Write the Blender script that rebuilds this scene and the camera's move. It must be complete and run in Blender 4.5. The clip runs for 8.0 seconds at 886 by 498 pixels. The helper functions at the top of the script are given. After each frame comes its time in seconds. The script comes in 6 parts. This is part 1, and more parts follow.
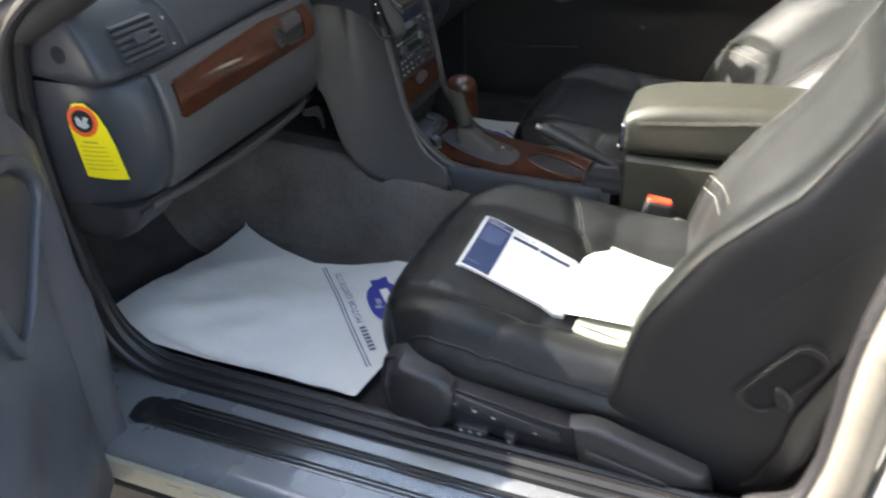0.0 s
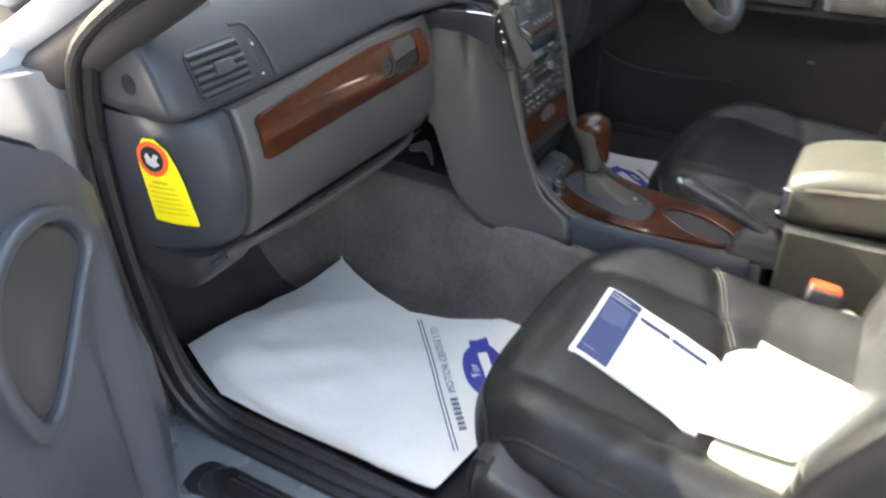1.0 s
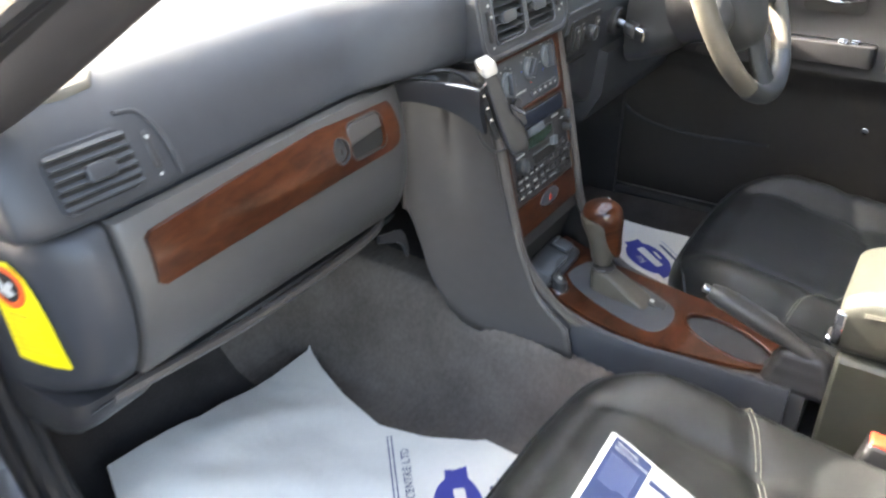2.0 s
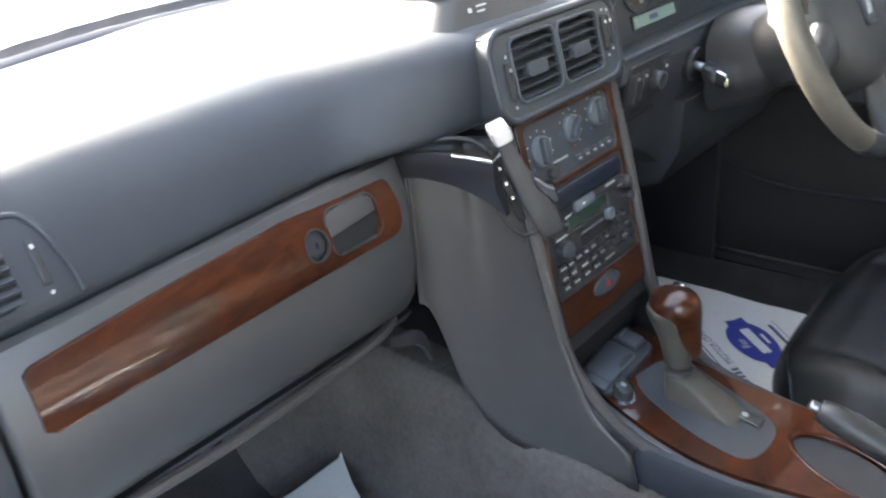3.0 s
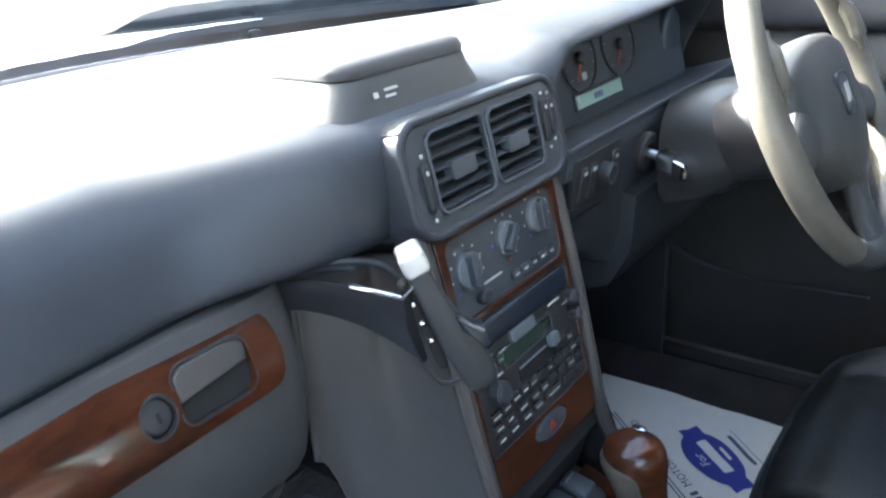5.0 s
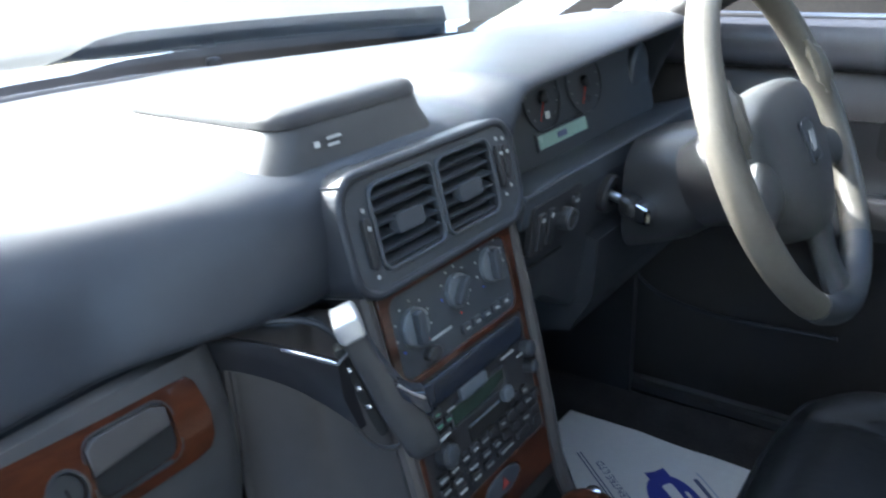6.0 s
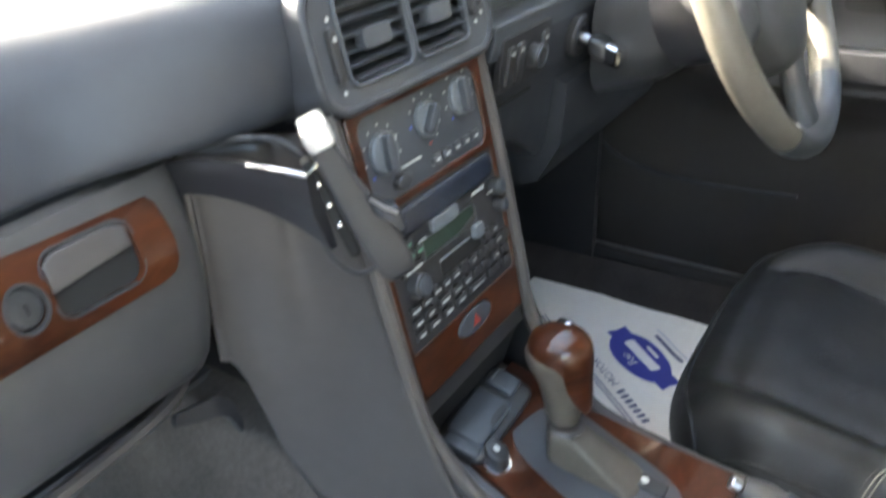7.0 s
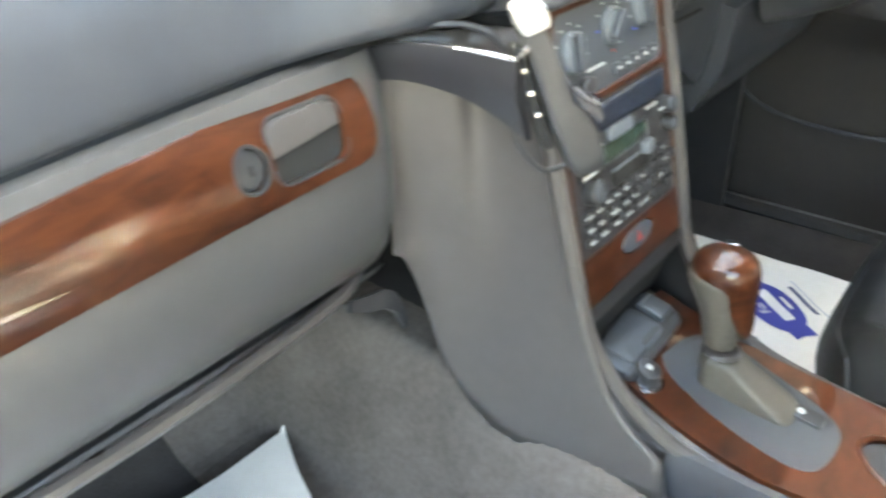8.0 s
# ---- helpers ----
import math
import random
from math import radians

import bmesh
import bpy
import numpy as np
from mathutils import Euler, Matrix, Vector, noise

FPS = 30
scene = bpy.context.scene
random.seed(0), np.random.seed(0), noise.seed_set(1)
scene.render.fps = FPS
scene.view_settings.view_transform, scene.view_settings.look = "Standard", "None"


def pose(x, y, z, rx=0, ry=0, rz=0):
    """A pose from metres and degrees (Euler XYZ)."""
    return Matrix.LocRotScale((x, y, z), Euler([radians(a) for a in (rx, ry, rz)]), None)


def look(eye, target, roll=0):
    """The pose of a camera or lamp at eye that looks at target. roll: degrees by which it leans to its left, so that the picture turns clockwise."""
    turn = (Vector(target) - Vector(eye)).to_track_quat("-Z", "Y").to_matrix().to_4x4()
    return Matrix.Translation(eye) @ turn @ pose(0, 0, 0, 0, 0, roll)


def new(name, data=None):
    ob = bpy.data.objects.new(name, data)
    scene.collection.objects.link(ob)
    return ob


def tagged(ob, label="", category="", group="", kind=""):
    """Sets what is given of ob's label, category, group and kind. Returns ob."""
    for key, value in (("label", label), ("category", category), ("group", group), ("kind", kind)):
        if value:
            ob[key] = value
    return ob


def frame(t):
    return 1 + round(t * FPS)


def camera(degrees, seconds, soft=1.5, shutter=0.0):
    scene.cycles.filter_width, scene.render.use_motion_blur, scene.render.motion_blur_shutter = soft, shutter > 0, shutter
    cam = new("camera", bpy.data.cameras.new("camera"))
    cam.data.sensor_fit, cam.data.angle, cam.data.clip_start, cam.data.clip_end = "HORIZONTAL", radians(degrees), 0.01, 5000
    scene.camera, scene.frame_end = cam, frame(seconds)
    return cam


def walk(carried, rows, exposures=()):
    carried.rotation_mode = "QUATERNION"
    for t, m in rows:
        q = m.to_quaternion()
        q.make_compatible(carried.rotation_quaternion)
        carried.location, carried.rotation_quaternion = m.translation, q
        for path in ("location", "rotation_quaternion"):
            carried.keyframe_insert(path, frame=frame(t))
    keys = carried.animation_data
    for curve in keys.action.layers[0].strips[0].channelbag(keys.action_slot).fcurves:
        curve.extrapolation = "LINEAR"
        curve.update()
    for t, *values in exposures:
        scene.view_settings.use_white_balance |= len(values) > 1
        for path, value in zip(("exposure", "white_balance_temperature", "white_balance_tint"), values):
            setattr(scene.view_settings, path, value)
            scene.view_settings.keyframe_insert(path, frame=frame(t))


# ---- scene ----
cam = camera(58.8, 8.0, 2.1, 0.6)
PATH = [
    (0, (-1.469, -0.663, 1.199), (0.119, -0.037, 0.155), -1.2),
    (0.5, (-1.428, -0.577, 1.199), (0.17, 0.071, 0.186), 0.2),
    (1, (-1.267, -0.578, 1.186), (0.197, 0.305, 0.148), -1.1),
    (1.5, (-1.109, -0.552, 1.186), (0.302, 0.42, 0.153), -0.3),
    (2, (-0.995, -0.509, 1.182), (0.449, 0.451, 0.184), -0.6),
    (2.2, (-0.941, -0.501, 1.176), (0.495, 0.479, 0.187), -0.9),
    (3.3, (-0.701, -0.469, 1.101), (0.581, 0.813, 0.258), -7.2),
    (3.5, (-0.676, -0.441, 1.084), (0.634, 0.805, 0.229), -7.2),
    (4, (-0.635, -0.394, 1.08), (0.721, 0.82, 0.251), -6.6),
    (4.5, (-0.601, -0.373, 1.096), (0.836, 0.77, 0.304), -4.7),
    (5.8, (-0.531, -0.373, 1.144), (0.936, 0.765, 0.4), -3.2),
    (6, (-0.52, -0.373, 1.14), (0.971, 0.733, 0.396), -2.7),
    (6.5, (-0.514, -0.378, 1.112), (0.991, 0.629, 0.264), -2.0),
    (7, (-0.535, -0.365, 1.072), (0.927, 0.598, 0.105), -2.3),
    (7.5, (-0.559, -0.355, 1.043), (0.818, 0.64, -0.013), -2.4),
    (8, (-0.61, -0.316, 1.03), (0.701, 0.786, -0.003), -2.1),
]
walk(cam, [(t, look(eye, target, roll)) for t, eye, target, roll in PATH],
     exposures=[(0, 3.07, 7350, 10), (0.5, 3.62, 7600, 11), (1, 3.87, 7800, 11), (1.5, 4.00, 7900, 11), (2, 4.30, 7850, 12), (3.3, 4.05, 7050, 10), (4, 4.38, 6850, 8),
                (4.5, 4.27, 6750, 8), (5.8, 3.15, 6000, 7), (6.5, 3.67, 6400, 8), (7, 4.37, 7600, 9), (7.5, 5.07, 8050, 8), (8, 5.34, 8500, 6)])

# ---- light ----
world = bpy.data.worlds.new("sky")
scene.world = world
world.use_nodes = True
wn = world.node_tree.nodes
sky = wn.new("ShaderNodeTexSky")
sky.sky_type = "NISHITA"
sky.sun_disc = False
SUN_ELEV, SUN_ROT = 36.5, -5.0      # degrees; rotation 0: from +y, ahead of the car
sky.sun_elevation, sky.sun_rotation = radians(SUN_ELEV), radians(SUN_ROT)
sky.dust_density, sky.ozone_density = 1.8, 0.4
world.node_tree.links.new(sky.outputs[0], wn["Background"].inputs[0])
wn["Background"].inputs[1].default_value = 0.12
sun = new("sun", bpy.data.lights.new("sun", "SUN"))
sun.data.energy, sun.data.angle, sun.data.color = 2.9, radians(0.53), (1.0, 0.98, 0.95)
se, sr = radians(SUN_ELEV), radians(SUN_ROT)
sun.matrix_world = look((math.sin(sr) * math.cos(se) * 5, math.cos(sr) * math.cos(se) * 5, math.sin(se) * 5), (0, 0, 0))


# ---- materials ----
def material(name, base, rough=0.5, metal=0.0, vary=0.25, scale=8.0, grain=0.0, grain_scale=600.0, coat=0.0, second=None, spec=0.5, wrinkle=0.0, wrinkle_scale=40.0, rough_vary=0.1):
    """Base colour broken by two sizes of noise, roughness by a third, fine relief as bump."""
    m = bpy.data.materials.new(name)
    m.use_nodes = True
    nt = m.node_tree
    b = nt.nodes["Principled BSDF"]
    tc = nt.nodes.new("ShaderNodeTexCoord")

    def noise_node(sc, detail=4.0):
        n = nt.nodes.new("ShaderNodeTexNoise")
        n.inputs["Scale"].default_value = sc
        n.inputs["Detail"].default_value = detail
        nt.links.new(tc.outputs["Object"], n.inputs["Vector"])
        return n

    big, small = noise_node(scale), noise_node(scale * 14)
    mix = nt.nodes.new("ShaderNodeMath")
    mix.operation = "MULTIPLY_ADD"
    nt.links.new(big.outputs[0], mix.inputs[0])
    mix.inputs[1].default_value = 0.65
    sm = nt.nodes.new("ShaderNodeMath")
    sm.operation = "MULTIPLY"
    nt.links.new(small.outputs[0], sm.inputs[0])
    sm.inputs[1].default_value = 0.35
    nt.links.new(sm.outputs[0], mix.inputs[2])
    ramp = nt.nodes.new("ShaderNodeValToRGB")
    lo = [c * (1 - vary) for c in base]
    hi = [min(1, c * (1 + vary)) for c in (second or base)]
    ramp.color_ramp.elements[0].color = (*lo, 1)
    ramp.color_ramp.elements[1].color = (*hi, 1)
    ramp.color_ramp.elements[0].position, ramp.color_ramp.elements[1].position = 0.3, 0.7
    nt.links.new(mix.outputs[0], ramp.inputs[0])
    nt.links.new(ramp.outputs[0], b.inputs["Base Color"])
    rr = nt.nodes.new("ShaderNodeMapRange")
    rr.inputs["To Min"].default_value, rr.inputs["To Max"].default_value = max(0.02, rough - rough_vary), min(1, rough + rough_vary)
    nt.links.new(big.outputs[0], rr.inputs["Value"])
    nt.links.new(rr.outputs[0], b.inputs["Roughness"])
    b.inputs["Metallic"].default_value = metal
    b.inputs["Coat Weight"].default_value = coat
    b.inputs["Coat Roughness"].default_value = 0.04
    b.inputs["Specular IOR Level"].default_value = spec
    last = None
    for amount, sc, kind in ((wrinkle, wrinkle_scale, "wrinkle"), (grain, grain_scale, "grain")):
        if amount <= 0:
            continue
        if kind == "grain":
            v = nt.nodes.new("ShaderNodeTexVoronoi")
            v.inputs["Scale"].default_value = sc
            nt.links.new(tc.outputs["Object"], v.inputs["Vector"])
        else:
            v = noise_node(sc, 6.0)
            v.inputs["Distortion"].default_value = 1.2
        bump = nt.nodes.new("ShaderNodeBump")
        bump.inputs["Strength"].default_value = amount
        bump.inputs["Distance"].default_value = 0.002 if kind == "wrinkle" else 0.0006
        nt.links.new(v.outputs[0], bump.inputs["Height"])
        if last:
            nt.links.new(last.outputs[0], bump.inputs["Normal"])
        last = bump
    if last:
        nt.links.new(last.outputs[0], b.inputs["Normal"])
    return m


def burl(name):
    """Glossy lacquered walnut burl."""
    m = material(name, (0.014, 0.0042, 0.0024), 0.35, 0, 0.35, 11, coat=0.85, second=(0.060, 0.0165, 0.0062), rough_vary=0.05, spec=0.15)
    nt = m.node_tree
    for n in nt.nodes:
        if n.type == "TEX_NOISE":
            n.inputs["Distortion"].default_value = 1.2
            n.inputs["Detail"].default_value = 3.0
            n.inputs["Scale"].default_value = min(n.inputs["Scale"].default_value, 60.0)
    ramp = [n for n in nt.nodes if n.type == "VALTORGB"][0]
    ramp.color_ramp.elements[0].position, ramp.color_ramp.elements[1].position = 0.32, 0.70
    coord = [n for n in nt.nodes if n.type == "TEX_COORD"][0]
    stretch = nt.nodes.new("ShaderNodeMapping")
    stretch.inputs["Scale"].default_value = (0.45, 0.8, 1.3)
    nt.links.new(coord.outputs["Object"], stretch.inputs["Vector"])
    for n in nt.nodes:
        if n.type == "TEX_NOISE":
            nt.links.new(stretch.outputs[0], n.inputs["Vector"])
    return m


PAD = material("soft grained dash skin", (0.032, 0.035, 0.041), 0.40, 0, 0.12, 5, spec=0.36, grain=0.10, grain_scale=1700)
LOWER = material("grey moulded plastic", (0.056, 0.051, 0.049), 0.31, 0, 0.12, 5, grain=0.18, grain_scale=1700)
DARK = material("black plastic", (0.022, 0.022, 0.024), 0.40, 0, 0.15, 6, grain=0.2, grain_scale=1300)
SATIN = material("blue-grey satin plastic", (0.044, 0.050, 0.058), 0.36, 0, 0.10, 9)
KNOB = material("grey knob plastic", (0.105, 0.118, 0.130), 0.35, 0, 0.08, 12)
BUTTON = material("charcoal button plastic", (0.028, 0.029, 0.031), 0.36, 0, 0.1, 12)
# stands for shade in holes and recesses; plain black on print and strut
VOID = material("black for recess shade and dark parts", (0.006, 0.006, 0.006), 0.8, 0, 0.1, 10)
LEATHER = material("black grained leather", (0.017, 0.0170, 0.018), 0.50, 0, 0.2, 6, spec=0.35, grain=0.35, grain_scale=600, wrinkle=0.22, wrinkle_scale=26)
LEATHER_PANEL = material("charcoal leather panel", (0.0130, 0.0140, 0.0148), 0.42, 0, 0.2, 6, spec=0.30, grain=0.35, grain_scale=600, wrinkle=0.6, wrinkle_scale=22)
WHEEL_SKIN = material("worn grey leather", (0.095, 0.087, 0.072), 0.42, 0, 0.15, 10, grain=0.3, grain_scale=600)
GAITER = material("worn warm grey leather", (0.072, 0.064, 0.052), 0.5, 0, 0.18, 14, grain=0.3, grain_scale=600, wrinkle=0.4, wrinkle_scale=60)
PAD_WHEEL = material("dark grey airbag cover", (0.046, 0.048, 0.049), 0.42, 0, 0.12, 10, grain=0.3, grain_scale=900)
BRACKET = material("satin black plastic", (0.014, 0.014, 0.016), 0.30, 0, 0.1, 10)
NAVY_GLOSS = material("glossy blue-black plastic", (0.014, 0.018, 0.026), 0.22, 0, 0.1, 10)
WOOD = burl("lacquered walnut burl")
DOOR_GREY = material("blue-grey door lining", (0.064, 0.066, 0.075), 0.36, 0, 0.12, 5, grain=0.18, grain_scale=1700)
# armrest: seat leather in a lighter olive tone put in for sun
LEATHER_LIT = material("sunlit olive leather tone", (0.030, 0.031, 0.026), 0.38, 0, 0.15, 8, grain=0.35, grain_scale=600, wrinkle=0.35, wrinkle_scale=24)
# driver's door lining: its shade is put into these two darker tones
DOOR_SHADED_TOP = material("upper door lining, deep shade tone", (0.013, 0.013, 0.015), 0.5, 0, 0.15, 5)
DOOR_SHADED = material("door lining, shaded tone", (0.030, 0.028, 0.027), 0.45, 0, 0.15, 5, grain=0.18, grain_scale=1700)
LID = material("grey glovebox plastic", (0.054, 0.053, 0.053), 0.36, 0, 0.12, 5, grain=0.18, grain_scale=1600)
# carpet in two tones: lighter up the tunnel for door light, darker for shade
TUNNEL = material("ribbed tunnel carpet, lit tone", (0.118, 0.102, 0.092), 0.95, 0, 0.35, 9, grain=1.0, grain_scale=330, spec=0.1)
CARPET = material("charcoal carpet pile, shaded tone", (0.042, 0.038, 0.037), 0.95, 0, 0.30, 20, grain=1.0, grain_scale=330, spec=0.1)
PAPER = material("white paper", (0.80, 0.775, 0.725), 0.85, 0, 0.06, 7, spec=0.2, wrinkle=0.9, wrinkle_scale=9)
WHITE = material("coated white paper", (0.46, 0.47, 0.48), 0.6, 0, 0.03, 9)
CREAM = material("pale green-cream card", (0.38, 0.39, 0.30), 0.75, 0, 0.08, 12, wrinkle=0.2, wrinkle_scale=15)
NAVY = material("navy print", (0.006, 0.020, 0.075), 0.8, 0, 0.08, 12)
INK = material("grey-blue print", (0.10, 0.11, 0.19), 0.7, 0, 0.15, 30)
PALE_INK = material("faint grey print", (0.48, 0.50, 0.55), 0.7, 0, 0.1, 30)
LOGO_BLUE = material("blue print on paper", (0.045, 0.055, 0.30), 0.75, 0, 0.1, 20)
YELLOW = material("yellow card", (0.80, 0.66, 0.01), 0.55, 0, 0.04, 10)
ORANGE = material("orange-red print", (0.70, 0.09, 0.015), 0.5, 0, 0.05, 10)
RED = material("red plastic", (0.65, 0.05, 0.02), 0.4, 0, 0.06, 20)
BLUE_DOT = material("blue mark", (0.05, 0.12, 0.6), 0.5, 0, 0.05, 20)
MARK = material("white legend print", (0.42, 0.43, 0.42), 0.5, 0, 0.05, 20)
STITCH = material("pale stitching thread", (0.15, 0.147, 0.125), 0.8, 0, 0.1, 60)
CLOTH = material("dark soft top cloth", (0.022, 0.022, 0.024), 0.9, 0, 0.2, 12, grain=0.4, grain_scale=900)
LINING = material("grey headlining cloth", (0.07, 0.07, 0.073), 0.95, 0, 0.1, 10, grain=0.3, grain_scale=900)
PILLAR = material("dark warm grey pillar trim", (0.030, 0.027, 0.027), 0.6, 0, 0.12, 6, grain=0.18, grain_scale=1700)
RUBBER = material("black door seal rubber", (0.010, 0.010, 0.011), 0.50, 0, 0.2, 10)
# sill and hinge pillar: body paint with the door's shade in its tone
SILVER_SHADED = material("silver car paint", (0.19, 0.198, 0.21), 0.28, 0.35, 0.05, 6, coat=0.8)
BODY = material("white-silver car paint", (0.58, 0.59, 0.60), 0.30, 0.15, 0.04, 6, coat=0.8)
BLOCKER = material("dark brown light blocker", (0.055, 0.046, 0.036), 0.85, 0, 0.3, 4)
SILL_OUT = material("silver sill edge, beige reflection", (0.40, 0.36, 0.28), 0.45, 0.2, 0.12, 9)
SILL_PLATE = material("brushed dark sill strip", (0.20, 0.205, 0.21), 0.20, 0.92, 0.3, 9)
CHROME = material("chrome", (0.75, 0.76, 0.78), 0.12, 1.0, 0.03, 20, rough_vary=0.05)
CLAW = material("polished pale metal", (0.50, 0.51, 0.52), 0.32, 0.8, 0.04, 20)
STEEL = material("dull satin metal", (0.40, 0.41, 0.43), 0.35, 1.0, 0.08, 20)
TRIM_SEAL = material("beige-grey edge seal", (0.15, 0.14, 0.12), 0.7, 0, 0.15, 12)
ASPHALT = material("weathered asphalt", (0.060, 0.058, 0.056), 0.9, 0, 0.35, 30, grain=0.8, grain_scale=160, second=(0.095, 0.092, 0.088))
LCD = material("grey-green display", (0.30, 0.42, 0.36), 0.25, 0, 0.05, 20)
LCD_DARK = material("dark green display", (0.022, 0.037, 0.028), 0.2, 0, 0.1, 20)
GAUGE = material("gauge face grey", (0.045, 0.05, 0.055), 0.35, 0, 0.1, 20)
GLASS = bpy.data.materials.new("windscreen glass")
GLASS.use_nodes = True
gb = GLASS.node_tree.nodes["Principled BSDF"]
gb.inputs["Transmission Weight"].default_value, gb.inputs["Roughness"].default_value, gb.inputs["IOR"].default_value = 1.0, 0.0, 1.45
gb.inputs["Base Color"].default_value = (0.93, 0.97, 0.95, 1)


# ---- builders ----
def thing(name, at, label, category, group=""):
    e = new(name)
    e.empty_display_size = 0.05
    e.location = at
    bpy.context.view_layer.update()
    return tagged(e, label, category, group)


def part(name, bm, mat, parent=None, label="", smooth=True, angle=35, bevel=0.0, subsurf=0, seg=2):
    """Links a bmesh, whose points are in world metres, as one mesh under parent."""
    bmesh.ops.remove_doubles(bm, verts=bm.verts, dist=1e-6)
    bmesh.ops.recalc_face_normals(bm, faces=bm.faces)
    me = bpy.data.meshes.new(name)
    bm.to_mesh(me)
    bm.free()
    me.materials.append(mat)
    ob = new(name, me)
    if smooth:
        me.shade_smooth()
        me.set_sharp_from_angle(angle=radians(angle))
    if bevel:
        mod = ob.modifiers.new("bevel", "BEVEL")
        mod.width, mod.segments, mod.limit_method, mod.angle_limit = bevel, seg, "ANGLE", radians(40)
        mod.harden_normals = False
    if subsurf:
        mod = ob.modifiers.new("subsurf", "SUBSURF")
        mod.levels = mod.render_levels = subsurf
    if parent:
        ob.parent = parent
        bpy.context.view_layer.update()
        ob.matrix_parent_inverse = parent.matrix_world.inverted()
    if label:
        ob["label"] = label
    return ob


def solo(name, bm, mat, label, category, kind="", group="", **kw):
    ob = part(name, bm, mat, None, "", **kw)
    return tagged(ob, label, category, group, kind)


def loft(rings, closed=True, cap=True, bm=None):
    bm = bm or bmesh.new()
    rows = [[bm.verts.new(p) for p in ring] for ring in rings]
    n = len(rows[0])
    for a, b in zip(rows, rows[1:]):
        for i in range(n if closed else n - 1):
            bm.faces.new((a[i], a[(i + 1) % n], b[(i + 1) % n], b[i]))
    if cap and closed:
        bm.faces.new(rows[0])
        bm.faces.new(rows[-1])
    return bm


def box(c, size, m=None, bm=None):
    bm = bm or bmesh.new()
    mat4 = (m or Matrix()) @ Matrix.Translation(c) @ Matrix.Diagonal((*size, 1))
    bmesh.ops.create_cube(bm, size=1.0, matrix=mat4)
    return bm


def rrect(w, h, r, n=5, cx=0.0, cy=0.0):
    pts = []
    r = min(r, w / 2 - 1e-4, h / 2 - 1e-4)
    for k, (sx, sy) in enumerate(((1, 1), (-1, 1), (-1, -1), (1, -1))):
        for i in range(n + 1):
            a = math.pi / 2 * (k + i / n)
            pts.append((cx + sx * (w / 2 - r) + r * math.cos(a), cy + sy * (h / 2 - r) + r * math.sin(a)))
    return pts


def oval(rx, ry, n=28, cx=0.0, cy=0.0, turn=0.0):
    c, s = math.cos(turn), math.sin(turn)
    return [(cx + rx * math.cos(a) * c - ry * math.sin(a) * s, cy + rx * math.cos(a) * s + ry * math.sin(a) * c) for a in (2 * math.pi * i / n for i in range(n))]


def plate(outer, holes, fn, t, cuts=(), bm=None):
    """A plate of thickness t (down from the face fn(u, v, 0)) with holes cut through it; cuts: v lines at which it may bend."""
    if len(holes) == 1 and len(holes[0]) == len(outer) and not cuts:
        a, b = outer, holes[0]
        rings = [[fn(u, v, -t) for u, v in a], [fn(u, v, 0) for u, v in a], [fn(u, v, 0) for u, v in b], [fn(u, v, -t) for u, v in b]]
        return loft(rings + rings[:1], cap=False, bm=bm)
    flat = bmesh.new()
    for loop in [outer, *holes]:
        vs = [flat.verts.new((u, v, 0)) for u, v in loop]
        for a, b in zip(vs, vs[1:] + vs[:1]):
            flat.edges.new((a, b))
    bmesh.ops.triangle_fill(flat, use_beauty=True, use_dissolve=False, edges=flat.edges[:])
    for axis, value in cuts:
        no = (0, 1, 0) if axis == "v" else (1, 0, 0)
        co = (0, value, 0) if axis == "v" else (value, 0, 0)
        bmesh.ops.bisect_plane(flat, geom=flat.verts[:] + flat.edges[:] + flat.faces[:], plane_co=co, plane_no=no)
    out = bm or bmesh.new()
    flat.verts.index_update()
    top = [out.verts.new(fn(v.co.x, v.co.y, 0)) for v in flat.verts]
    low = [out.verts.new(fn(v.co.x, v.co.y, -t)) for v in flat.verts]
    for f in flat.faces:
        idx = [v.index for v in f.verts]
        out.faces.new([top[i] for i in idx])
        out.faces.new([low[i] for i in reversed(idx)])
    for e in flat.edges:
        if len(e.link_faces) == 1:
            a, b = (v.index for v in e.verts)
            out.faces.new((top[a], top[b], low[b], low[a]))
    flat.free()
    return out


def slab(outer, fn, t, bm=None):
    return loft([[fn(u, v, -t) for u, v in outer], [fn(u, v, 0) for u, v in outer]], bm=bm)


def dome(outer, fn, t, inset=0.15, bm=None):
    """A slab with a softly rounded top edge."""
    cu, cv = (sum(p[i] for p in outer) / len(outer) for i in (0, 1))
    w = min(max(p[0] for p in outer) - min(p[0] for p in outer), max(p[1] for p in outer) - min(p[1] for p in outer)) / 2
    rings = [[fn(u, v, -t) for u, v in outer]]
    for k in range(4):
        a = math.pi / 2 * k / 3
        s = 1 - inset * (1 - math.cos(a))
        rings.append([fn(cu + (u - cu) * s, cv + (v - cv) * s, min(t, inset * w) * (math.sin(a) - 1)) for u, v in outer])
    return loft(rings, bm=bm)


